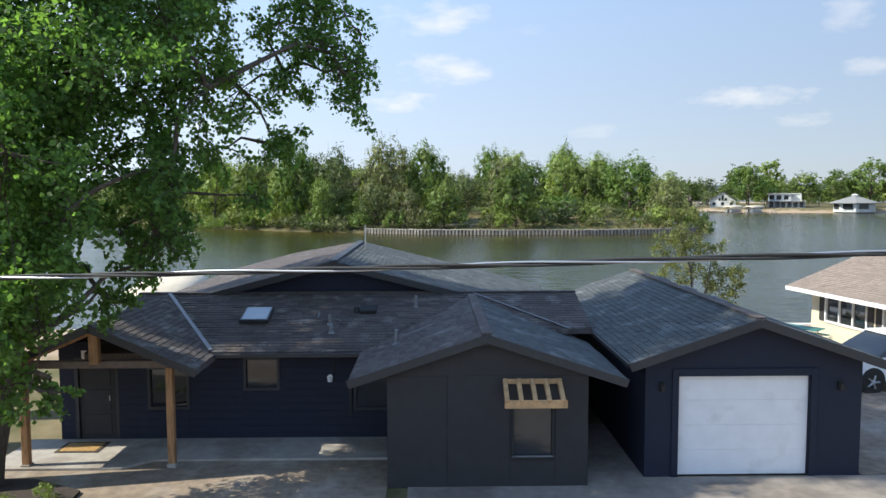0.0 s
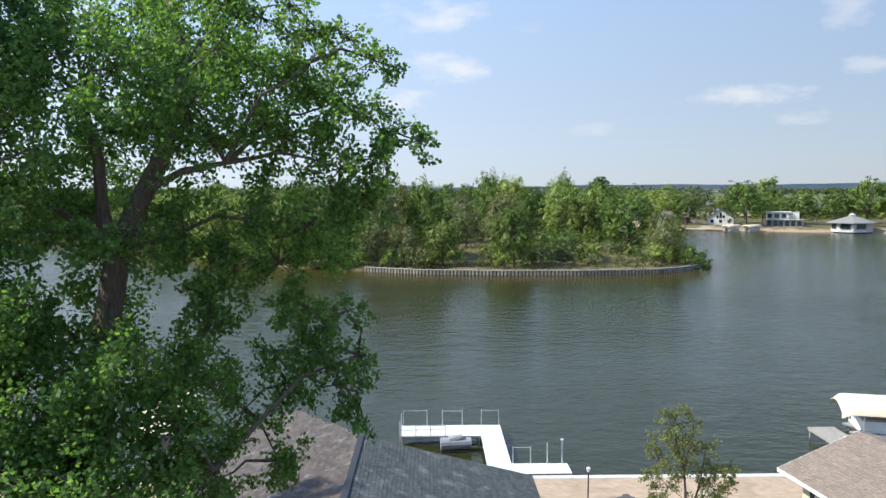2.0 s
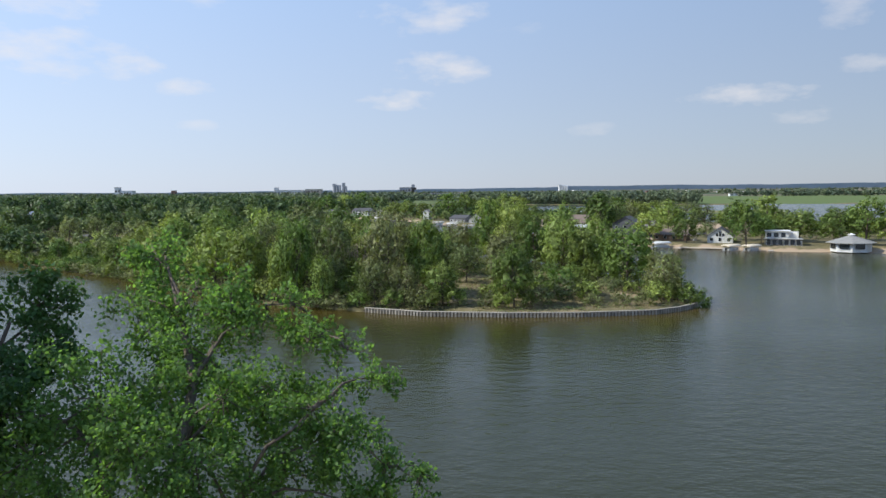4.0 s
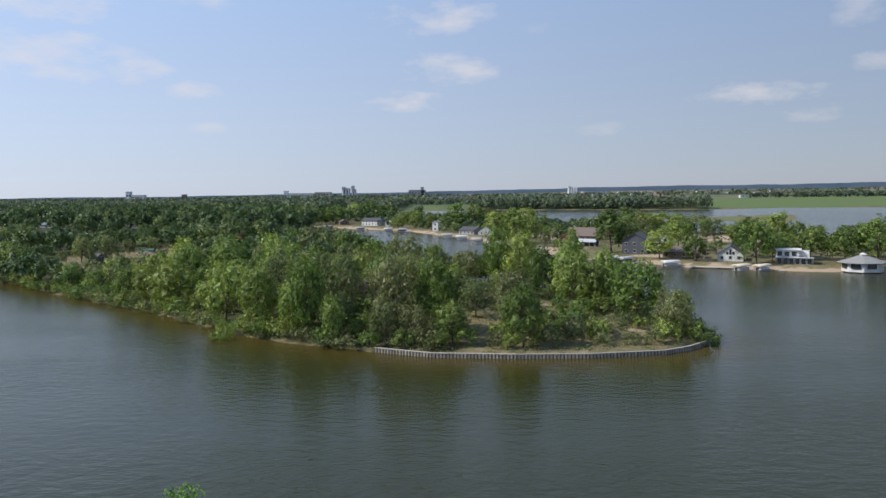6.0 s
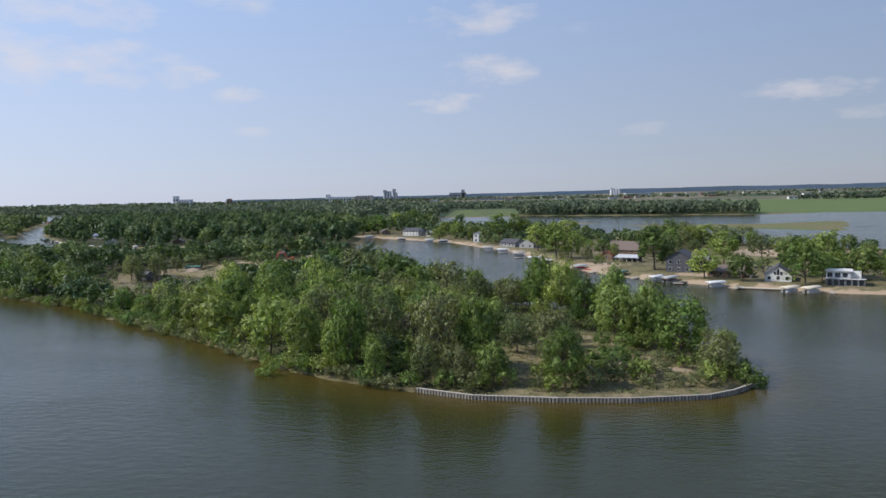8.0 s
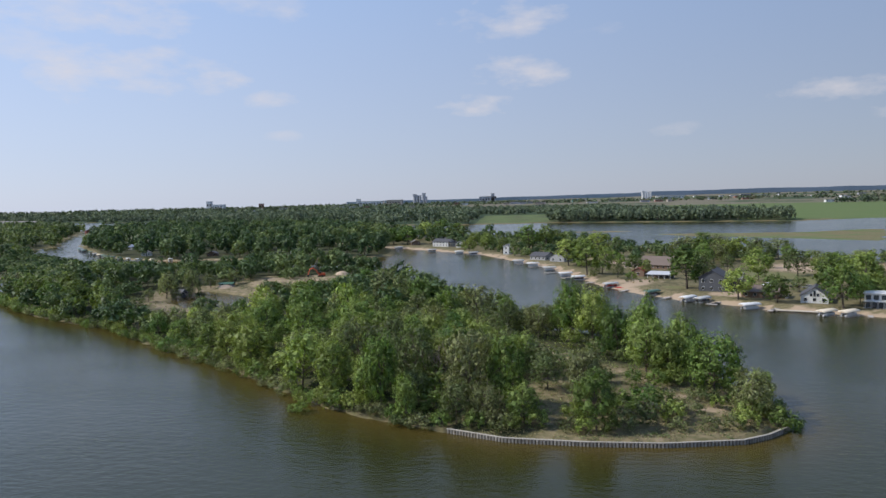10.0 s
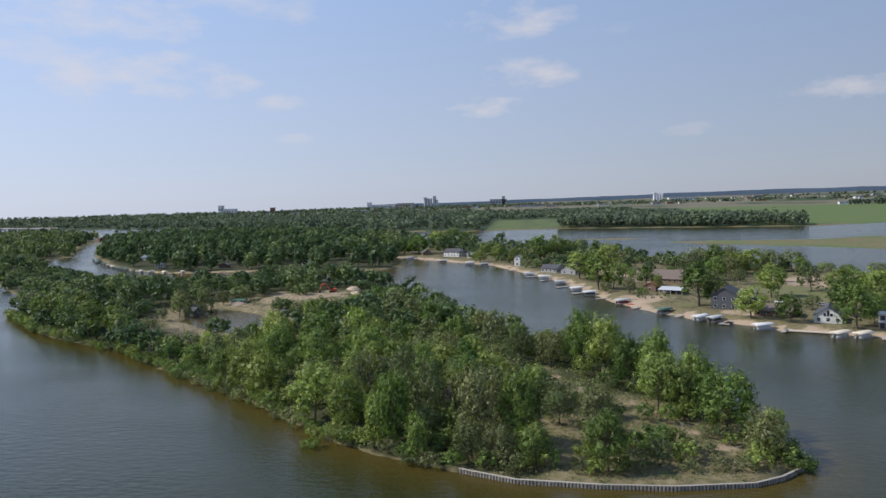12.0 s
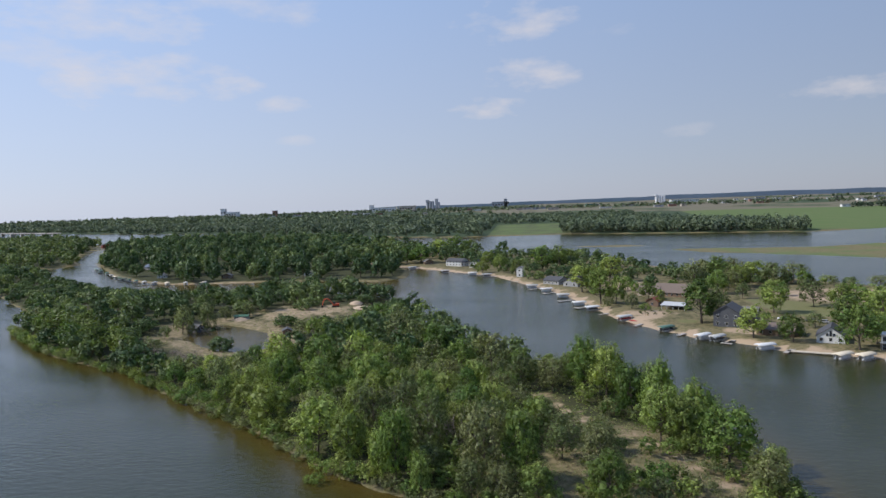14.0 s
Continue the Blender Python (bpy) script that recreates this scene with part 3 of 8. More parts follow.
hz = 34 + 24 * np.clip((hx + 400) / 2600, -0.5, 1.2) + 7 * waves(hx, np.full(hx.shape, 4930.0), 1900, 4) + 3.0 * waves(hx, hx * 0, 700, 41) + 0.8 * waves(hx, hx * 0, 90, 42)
# blue-grey of distant haze is put into the hills' colour
HILLS = material("hazed_hills", (0.210, 0.270, 0.335), 1.0, vary=0.10, scale=0.004)
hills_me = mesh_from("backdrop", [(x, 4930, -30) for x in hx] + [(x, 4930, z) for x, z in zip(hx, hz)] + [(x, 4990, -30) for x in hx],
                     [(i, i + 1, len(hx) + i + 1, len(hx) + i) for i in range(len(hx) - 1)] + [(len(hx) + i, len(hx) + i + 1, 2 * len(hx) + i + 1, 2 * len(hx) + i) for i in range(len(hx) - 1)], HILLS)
tagged(new("backdrop", hills_me), "low hills along the horizon, coloured blue for distant haze", "hills", kind="structure")
ground = tagged(new("ground", ground_me), "sandy and grassy lake land reaching the horizon", "ground", kind="structure")

wx = np.array([-5000.0] + list(np.arange(-320, 72, 4.0)) + [5000.0])
wy = np.array([20.0] + list(np.arange(112, 420, 4.0)) + [4950.0])
WX, WY = np.meshgrid(wx, wy)
wi = np.arange(len(wx) * len(wy)).reshape(len(wy), len(wx))
lake_me = mesh_from("water", np.stack([WX, WY, np.full(WX.shape, WATER_Z)], -1).reshape(-1, 3).tolist(),
                    np.stack([wi[:-1, :-1], wi[:-1, 1:], wi[1:, 1:], wi[1:, :-1]], -1).reshape(-1, 4).tolist(), LAKE)
silt_reflection = np.clip(1.0 + signed(ISLAND, WX, WY) / 19, 0, 1) ** 1.6
silt_reflection[0], silt_reflection[-1], silt_reflection[:, 0], silt_reflection[:, -1] = 0, 0, 0, 0
lake_me.attributes.new("silt_reflection", "FLOAT", "POINT").data.foreach_set("value", silt_reflection.astype(np.float32).ravel())
water = tagged(new("water", lake_me), "murky green lake and river water with wind ripples", "water", kind="structure")


def ground_z(x, y):
    i, j = np.searchsorted(gy, y), np.searchsorted(gx, x)
    i, j = min(max(i, 1), nv_y - 1), min(max(j, 1), nv_x - 1)
    fy, fx = (y - gy[i - 1]) / (gy[i] - gy[i - 1]), (x - gx[j - 1]) / (gx[j] - gx[j - 1])
    return float((GH[i - 1, j - 1] * (1 - fx) + GH[i - 1, j] * fx) * (1 - fy) + (GH[i, j - 1] * (1 - fx) + GH[i, j] * fx) * fy)

# ---------------------------------------------------------------- houses
def wall_boxes(solid, axis, at, thick, a0, a1, z0, z1, holes=()):
    """A straight wall with rectangular openings (a0, a1, z0, z1) through it; axis 'x': it runs along x at y = at."""
    cuts_a = sorted({a0, a1, *[v for h in holes for v in h[:2]]})
    cuts_z = sorted({z0, z1, *[v for h in holes for v in h[2:]]})
    for i in range(len(cuts_a) - 1):
        for j in range(len(cuts_z) - 1):
            ca, cz = (cuts_a[i] + cuts_a[i + 1]) / 2, (cuts_z[j] + cuts_z[j + 1]) / 2
            if any(h[0] < ca < h[1] and h[2] < cz < h[3] for h in holes):
                continue
            if axis == "x":
                solid.box(cuts_a[i], cuts_a[i + 1], at, at + thick, cuts_z[j], cuts_z[j + 1])
            else:
                solid.box(at, at + thick, cuts_a[i], cuts_a[i + 1], cuts_z[j], cuts_z[j + 1])
    return solid


def frame_solid(axis, at, out, a0, a1, z0, z1, w, depth):
    """Four bars round an opening, standing proud of the wall by out."""
    s = Solid()
    lo, hi = at - out, at + depth
    for b in ((a0 - w, a1 + w, z1, z1 + w), (a0 - w, a1 + w, z0 - w, z0), (a0 - w, a0, z0, z1), (a1, a1 + w, z0, z1)):
        if axis == "x":
            s.box(b[0], b[1], lo, hi, b[2], b[3], 0.006)
        else:
            s.box(lo, hi, b[0], b[1], b[2], b[3], 0.006)
    return s


def window(parent, axis, at, a0, a1, z0, z1, mat=None, glass=None, w=0.07, bars=0, out=0.025, inward=1):
    """A window under a house: frame with pane and bars. inward: the side on which the room lies (+1: towards larger coordinates)."""
    f = part("window", frame_solid(axis, at if inward > 0 else at + 0.0, out, a0, a1, z0, z1, w, 0.08), mat or TRIM, parent)
    s = Solid()
    g = at + 0.05 * inward
    if axis == "x":
        s.box(a0, a1, g, g + 0.012, z0, z1)
    else:
        s.box(g, g + 0.012, a0, a1, z0, z1)
    part("pane", s, glass or GLASS, f)
    for k in range(bars):
        c = a0 + (a1 - a0) * (k + 1) / (bars + 1)
        s = Solid()
        if axis == "x":
            s.box(c - 0.02, c + 0.02, g - 0.03, g + 0.03, z0, z1, 0.004)
        else:
            s.box(g - 0.03, g + 0.03, c - 0.02, c + 0.02, z0, z1, 0.004)
        part("window_bar", s, mat or TRIM, f)
    return f


def inside(poly, x, y):
    hit = False
    for (x0, y0), (x1, y1) in zip(poly, poly[1:] + poly[:1]):
        if (y0 > y) != (y1 > y) and x < (x1 - x0) * (y - y0) / (y1 - y0) + x0:
            hit = not hit
    return hit


def roof_plane(parent, corners, along, mat, deck_mat, piece_mat, rows=0.145, width=0.31, drop=0.13, pieces=None, seed=1, keep=None):
    """A pitched roof sheet (corners counter-clockwise from above) with laid shingles. along: plan direction of the courses. pieces: plan box whose
    shingles are parts of their own. keep: plan test that leaves out what lies under another roof."""
    deck = part("roof", Solid().slab(corners, drop), deck_mat, parent)
    c = [Vector(p) for p in corners]
    nrm = (c[1] - c[0]).cross(c[2] - c[0]).normalized()
    if nrm.z < 0:
        nrm = -nrm
    u = Vector((along[0], along[1], 0))
    u = (u - nrm * u.dot(nrm)).normalized()
    v = nrm.cross(u)
    if v.z < 0:
        u, v = -u, -v
    o = c[0]
    flat = [((p - o).dot(u), (p - o).dot(v)) for p in c]
    u0, u1 = min(p[0] for p in flat), max(p[0] for p in flat)
    v0, v1 = min(p[1] for p in flat), max(p[1] for p in flat)
    rng = random.Random(seed)
    rest = Solid()
    row, singles = 0, 0
    t0, t1 = 0.016, 0.004
    mesh_piece = None
    vv = v0
    while vv < v1 - 0.02:
        off = rng.random() * width
        uu = u0 - off
        while uu < u1:
            wv = width * rng.choice((0.7, 1.0, 1.0, 1.25))
            a, b = max(uu, u0), min(uu + wv - 0.008, u1)
            cu, cv = (a + b) / 2, vv + rows / 2
            if b - a > 0.05 and inside(flat, cu, cv):
                w0 = o + u * cu + v * cv
                if keep is None or keep(w0.x, w0.y):
                    lift = rng.uniform(0, 0.006)
                    tt = min(vv + rows * 1.15, v1)
                    if pieces and singles < 300 and pieces[0] < w0.x < pieces[1] and pieces[2] < w0.y < pieces[3]:
                        if mesh_piece is None:
                            hw, hh = width / 2 - 0.004, rows * 1.15
                            mesh_piece = mesh_from("shingle", [(-hw, 0, 0.001), (hw, 0, 0.001), (hw, hh, 0.001), (-hw, hh, 0.001), (-hw, 0, t0), (hw, 0, t0), (hw, hh, t1), (-hw, hh, t1)],
                                                   [(4, 5, 6, 7), (0, 1, 5, 4), (1, 2, 6, 5), (3, 0, 4, 7)], piece_mat)
                        ob = new("shingle", mesh_piece)
                        ob.parent = deck
                        ob.matrix_parent_inverse = placed(deck).inverted()
                        rot = Matrix((u, v, nrm)).transposed().to_4x4()
                        ob.matrix_basis = Matrix.Translation(o + u * cu + v * vv + nrm * lift) @ rot @ Matrix.Diagonal(((b - a) / (width - 0.008), 1, 1, 1))
                        singles += 1
                    else:
                        P = lambda x, y, z: tuple(o + u * x + v * y + nrm * (z + lift))
                        rest.add([P(a, vv, 0), P(b, vv, 0), P(b, tt, t1), P(a, tt, t1), P(a, vv, t0), P(b, vv, t0)], [(4, 5, 2, 3), (0, 1, 5, 4), (1, 2, 5), (0, 4, 3)])
            uu += wv
        vv += rows
        row += 1
    sh = part("shingles", rest, mat, deck)
    sh["kind"] = "stuff"
    return deck


def bars_of(parent, name, pts, w, h, mat, label=""):
    """A straight board between two points, of section w by h."""
    a, b = Vector(pts[0]), Vector(pts[1])
    d = b - a
    q = d.to_track_quat("Y", "Z").to_matrix().to_4x4()
    s = Solid().box(-w / 2, w / 2, 0, d.length, -h / 2, h / 2, min(w, h) * 0.08, Matrix.Translation(a) @ q)
    return part(name, s, mat, parent, label)


# ---- the dark lake house
lake_house = thing("lake_house", (-2.5, 22, 0), "single-storey dark navy house with weathered shingle roofs", "house")
front_holes = [(-4.49, -3.68, 1.25, 2.01), (-6.78, -5.84, 0.80, 1.79), (-8.48, -7.56, 0.04, 1.98), (-1.86, -1.05, 0.75, 1.75)]
wall = part("wall", wall_boxes(Solid(), "x", 17.42, 0.15, -8.9, -0.9, -0.1, 2.42, front_holes), NAVY, lake_house)
for x0, x1, zlo, zhi in ((-8.9, -8.48, 0.0, 2.3), (-7.56, -6.78, 0.0, 2.3), (-5.84, -4.49, 0.0, 2.3), (-3.68, -1.86, 0.0, 2.3)):
    z = zlo
    while z < zhi - 0.05:
        b = Solid().box(x0 + 0.004, x1 - 0.004, -0.012, 0.0, 0, 0.178, 0.0, pose(0, 17.418, z, 3.0))
        part("lap_board", b, NAVY, wall)
        z += 0.18
for x0, x1, spans in ((-4.49, -3.68, ((0.0, 1.2), (2.05, 2.3))), (-6.78, -5.84, ((0.0, 0.75), (1.85, 2.3))), (-8.48, -7.56, ((2.05, 2.3),)), (-1.86, -1.05, ((0.0, 0.7), (1.8, 2.3)))):
    for zlo, zhi in spans:
        z = zlo
        while z < zhi - 0.05:
            part("lap_board", Solid().box(x0, x1, -0.012, 0, 0, min(0.178, zhi - z), 0.0, pose(0, 17.418, z, 3.0)), NAVY, wall)
            z += 0.18
window(lake_house, "x", 17.40, -4.45, -3.72, 1.29, 1.97, TRIM)
window(lake_house, "x", 17.40, -6.74, -5.88, 0.84, 1.75, TRIM)
window(lake_house, "x", 17.40, -1.82, -1.09, 0.79, 1.71, TRIM)
door = part("door", Solid().box(-8.44, -7.60, 17.44, 17.49, 0.04, 1.95, 0.008), CHARCOAL, lake_house, "dark panelled front door")
for k in range(3):
    part("door_panel", Solid().box(-8.34, -7.70, 17.425, 17.44, 0.18 + k * 0.6, 0.66 + k * 0.6, 0.01), CHARCOAL, door)
part("door_frame", frame_solid("x", 17.42, 0.03, -8.46, -7.58, 0.0, 1.97, 0.08, 0.05), TRIM, lake_house)
part("door_handle", Solid().tube((-7.72, 17.40, 1.0), (-7.72, 17.40, 1.12), 0.015).tube((-7.72, 17.44, 1.05), (-7.72, 17.40, 1.05), 0.012), STEEL, door)
part("side_wall", wall_boxes(Solid(), "y", -8.9, 0.15, 17.57, 35.0, -0.8, 2.42), NAVY, lake_house)
part("back_wall", wall_boxes(Solid(), "x", 27.9, 0.15, -2.6, 3.7, -0.8, 2.5), NAVY, lake_house)
part("back_wall", wall_boxes(Solid(), "x", 34.6, 0.15, -8.75, -6.4, -0.8, 2.42), NAVY, lake_house)
part("side_wall", wall_boxes(Solid(), "y", -6.5, 0.15, 28.2, 34.6, -0.8, 2.6), NAVY, lake_house)
part("side_wall", wall_boxes(Solid(), "y", 3.55, 0.15, 18.6, 27.9, -0.8, 2.34), NAVY, lake_house)
part("gable_wall", Solid().add([(-8.6, 20.35, 2.3), (3.6, 20.35, 2.3), (-2.7, 20.35, 3.98), (-8.6, 20.5, 2.3), (3.6, 20.5, 2.3), (-2.7, 20.5, 3.98)],
                               [(0, 1, 2), (5, 4, 3), (0, 3, 4, 1), (1, 4, 5, 2), (2, 5, 3, 0)]), NAVY, lake_house)
# the forward wing
wing_hole = [(1.60, 2.44, 0.60, 1.68)]
wing = part("front_wall", wall_boxes(Solid(), "x", 14.46, 0.15, -0.91, 3.14, -0.1, 2.30, wing_hole), CHARCOAL, lake_house, "charcoal panelled gable wall")
part("gable", Solid().add([(-0.91, 14.46, 2.30), (3.14, 14.46, 2.30), (3.14, 14.46, 2.34), (1.08, 14.46, 3.02), (-0.91, 14.46, 2.34), (-0.91, 14.61, 2.30), (3.14, 14.61, 2.30), (3.14, 14.61, 2.34), (1.08, 14.61, 3.02), (-0.91, 14.61, 2.34)],
    [(0, 1, 2, 3, 4), (9, 8, 7, 6, 5), (2, 7, 8, 3), (3, 8, 9, 4), (1, 6, 7, 2), (4, 9, 5, 0)]), CHARCOAL, lake_house)
for a, b in ((-0.905, 0.30), (0.305, 1.565), (2.475, 3.135)):
    part("wall_panel", Solid().box(a, b - 0.008, 14.448, 14.459, 0.0, 2.28, 0.003), CHARCOAL, wing)
part("wall_panel", Solid().box(1.565, 2.467, 14.448, 14.459, 0.0, 0.53, 0.003), CHARCOAL, wing)
part("wall_panel", Solid().box(1.565, 2.467, 14.448, 14.459, 1.75, 2.28, 0.003), CHARCOAL, wing)
part("side_wall", wall_boxes(Solid(), "y", -0.91, 0.15, 14.61, 17.42, -0.1, 2.30), CHARCOAL, lake_house)
part("side_wall", wall_boxes(Solid(), "y", 2.99, 0.15, 14.61, 18.6, -0.1, 2.34), CHARCOAL, lake_house)
part("side_wall", wall_boxes(Solid(), "x", 18.5, 0.15, 3.14, 3.55, -0.1, 2.34), NAVY, lake_house)
window(lake_house, "x", 14.43, 1.64, 2.40, 0.64, 1.64, BLACK, w=0.05)
part("window_sill", Solid().box(1.60, 2.44, 14.39, 14.46, 0.625, 0.645, 0.004), FLASH, lake_house)
# slatted timber awning over the wing's window
awning = part("window_awning", Solid().box(1.42, 2.58, 14.40, 14.45, 2.12, 2.22, 0.008), PINE, lake_house, "raw pine slatted window awning")
part("front_rail", Solid().box(1.40, 2.62, 13.89, 13.94, 1.77, 1.93, 0.008), PINE, awning)
for k in range(5):
    x = 1.45 + k * 0.272
    bars_of(awning, "slat", ((x, 14.42, 2.20), (x, 13.88, 1.90)), 0.085, 0.10, PINE)

# roofs
rear_right = [(-2.70, 20.0, 4.08), (4.05, 20.0, 2.40), (4.05, 28.35, 2.40), (-2.70, 28.35, 4.08)]
rear_left = [(-9.2, 20.0, 2.40), (-2.70, 20.0, 4.08), (-2.70, 28.35, 4.08), (-6.5, 35.0, 3.10), (-9.2, 35.0, 2.40)]
main_front = [(-8.0, 16.8, 2.27), (3.05, 16.8, 2.27), (3.05, 17.9, 2.58), (3.95, 17.9, 2.58), (3.95, 20.12, 3.205), (-8.0, 20.12, 3.205)]
wing_left = [(-1.65, 14.25, 2.245), (1.08, 14.25, 3.15), (1.08, 20.1, 3.15), (-1.65, 17.1, 2.245)]
wing_right = [(1.08, 14.25, 3.15), (3.86, 14.25, 2.235), (3.86, 17.9, 2.235), (1.08, 20.1, 3.15)]
porch_right = [(-7.2, 15.35, 3.20), (-5.0, 15.35, 2.23), (-5.0, 16.95, 2.23), (-7.2, 20.1, 3.20)]
porch_left = [(-9.4, 15.35, 2.23), (-7.2, 15.35, 3.20), (-7.2, 20.1, 3.20), (-9.4, 20.1, 2.23)]
not_main = lambda x, y: not ((-1.65 < x < 3.9 and 3.15 - 0.331 * abs(x - 1.08) > 2.27 + 0.2816 * (y - 16.8) + 0.02) or
                             (x < -5.0 and 3.20 - 0.441 * abs(x + 7.2) > 2.27 + 0.2816 * (y - 16.8) + 0.02))
over_main = lambda x, y: y < 16.8 or 3.15 - 0.331 * abs(x - 1.08) > 2.27 + 0.2816 * (y - 16.8) - 0.02
over_porch = lambda x, y: y < 16.8 or 3.20 - 0.441 * abs(x + 7.2) > 2.27 + 0.2816 * (y - 16.8) - 0.02
roof_plane(lake_house, main_front, (1, 0), SHINGLE, SHINGLE, SHINGLE_PIECE, seed=2, keep=not_main)
roof_plane(lake_house, wing_left, (0, 1), SHINGLE, SHINGLE, SHINGLE_PIECE, seed=3, keep=over_main, pieces=(-1.7, 1.1, 14.2, 17))
roof_plane(lake_house, wing_right, (0, 1), SHEEN_SHINGLE, SHEEN_SHINGLE, SHEEN_SHINGLE_PIECE, seed=4, keep=over_main, pieces=(1.0, 3.9, 14.2, 17))
roof_plane(lake_house, porch_right, (0, 1), SHINGLE, SHINGLE, SHINGLE_PIECE, seed=5, keep=over_porch)
roof_plane(lake_house, porch_left, (0, 1), SHINGLE, SHINGLE, SHINGLE_PIECE, seed=6, keep=over_porch)
roof_plane(lake_house, rear_right, (0, 1), SHEEN_SHINGLE, SHEEN_SHINGLE, SHEEN_SHINGLE_PIECE, seed=7)
roof_plane(lake_house, rear_left, (0, 1), SHINGLE, SHINGLE, SHINGLE_PIECE, seed=8)
for a, b in (((-1.67, 14.23, 2.17), (1.08, 14.23, 3.07)), ((1.08, 14.23, 3.07), (3.88, 14.23, 2.16)), ((-9.2, 19.98, 2.31), (-2.7, 19.98, 4.0)), ((-2.7, 19.98, 4.0), (4.05, 19.98, 2.31)),
             ((-9.42, 15.33, 2.14), (-7.2, 15.33, 3.12)), ((-7.2, 15.33, 3.12), (-4.98, 15.33, 2.14))):
    bars_of(lake_house, "barge_board", (a, b), 0.03, 0.17, TRIM)
part("gutter", Solid().box(-5.1, -1.6, 16.70, 16.79, 2.16, 2.26, 0.015), TRIM, lake_house)
bars_of(lake_house, "valley_flashing", ((-7.15, 20.02, 3.225), (-5.12, 16.86, 2.325)), 0.10, 0.02, FLASH)
bars_of(lake_house, "valley_flashing", ((1.15, 20.0, 3.20), (3.40, 17.80, 2.60)), 0.06, 0.02, FLASH)
bars_of(lake_house, "ridge_cap", ((-2.70, 20.0, 4.10), (-2.70, 28.35, 4.10)), 0.22, 0.03, TRIM)
bars_of(lake_house, "ridge_cap", ((1.08, 14.25, 3.17), (1.08, 20.0, 3.17)), 0.22, 0.03, SHINGLE)
bars_of(lake_house, "ridge_cap", ((-8.0, 20.12, 3.22), (3.95, 20.12, 3.22)), 0.22, 0.03, SHINGLE)
sky_light = part("skylight", Solid().box(-0.36, 0.36, -0.40, 0.40, 0, 0.12, 0.01, pose(-4.45, 18.62, 2.78, 15.7)), TRIM, lake_house, "skylight with a dark kerb")
part("pane", Solid().box(-0.31, 0.31, -0.35, 0.35, 0.121, 0.128, 0, pose(-4.45, 18.62, 2.78, 15.7)), glass_material("skylight_glass", (0.30, 0.36, 0.42), 0.12), sky_light)
part("roof_vent", Solid().box(-0.22, 0.22, -0.2, 0.2, 0.0, 0.12, 0.03, pose(-1.65, 18.95, 2.87, 15.7)).tube((-1.95, 18.9, 2.85), (-1.95, 18.9, 3.0), 0.1, 0.07, 10), BLACK, lake_house)
for x, y, z, h in ((-0.42, 19.2, 2.92, 0.32), (-2.55, 18.2, 2.65, 0.26), (-2.45, 17.75, 2.53, 0.16), (-0.80, 16.40, 2.52, 0.34)):
    part("vent_pipe", Solid().tube((x, y, z), (x, y, z + h), 0.045, 0.045, 10).tube((x, y, z), (x, y, z + 0.05), 0.10, 0.05, 10), FLASH, lake_house)
part("vent_pipe", Solid().tube((-2.3, 25.5, 3.9), (-2.3, 25.5, 4.85), 0.025, 0.02, 8), STEEL, lake_house)
part("satellite_bracket", Solid().tube((-2.9, 19.2, 2.92), (-2.9, 18.6, 2.80), 0.02, 0.02, 6).tube((-2.6, 18.6, 2.78), (-2.3, 18.3, 2.74), 0.015, 0.015, 6), FLASH, lake_house)
# porch
for x in (-5.66, -8.80):
    part("porch_post", Solid().box(x - 0.075, x + 0.075, 15.62, 15.77, 0.06, 2.20, 0.01), TIMBER, lake_house)
    part("post_base", Solid().box(x - 0.10, x + 0.10, 15.595, 15.795, 0.0, 0.10, 0.012), CONCRETE, lake_house)
part("porch_beam", Solid().box(-9.2, -5.2, 15.63, 15.76, 2.20, 2.36, 0.01), material("grey_stained_beam", (0.15, 0.11, 0.085), 0.7, vary=0.2, scale=6), lake_house)
part("king_post", Solid().box(-7.32, -7.12, 15.55, 15.70, 2.30, 2.98, 0.012), TIMBER, lake_house)
bars_of(lake_house, "rafter", ((-9.3, 15.6, 2.14), (-7.2, 15.6, 3.04)), 0.09, 0.14, TIMBER)
plate = part("sign_board", Solid().box(-8.35, -7.75, 17.38, 17.40, 2.02, 2.22, 0.004), WHITE_PAINT, lake_house)
for k in range(3):
    part("bar", Solid().box(-8.27 + k * 0.18, -8.20 + k * 0.18, 17.372, 17.379, 2.06, 2.18), TRIM, plate)
part("wall_lamp", Solid().tube((-2.44, 17.41, 1.55), (-2.44, 17.30, 1.55), 0.05, 0.07, 10).tube((-2.44, 17.30, 1.45), (-2.44, 17.30, 1.56), 0.06, 0.05, 10), WHITE_PAINT, lake_house, "small white wall fixture")
part("conduit", Solid().tube((-2.36, 17.40, 1.62), (-2.36, 17.40, 2.3), 0.02, 0.02, 6), BLACK, lake_house)
part("utility_box", Solid().box(-2.0, -1.92, 17.33, 17.41, 0.6, 1.5, 0.01), BLACK, lake_house)
mat_ob = part("doormat", Solid().box(-8.62, -7.62, 16.45, 17.15, 0.062, 0.078, 0.006), material("dark_mat_rim", (0.06, 0.045, 0.03), 0.95, vary=0.3, scale=30))
tagged(mat_ob, "coir doormat with a dark border on the porch slab", "doormat")
part("mat_field", Solid().box(-8.53, -7.71, 16.53, 17.07, 0.078, 0.083), material("coir", (0.42, 0.25, 0.09), 0.95, vary=0.35, scale=40, bump=0.6, bump_scale=120), mat_ob)

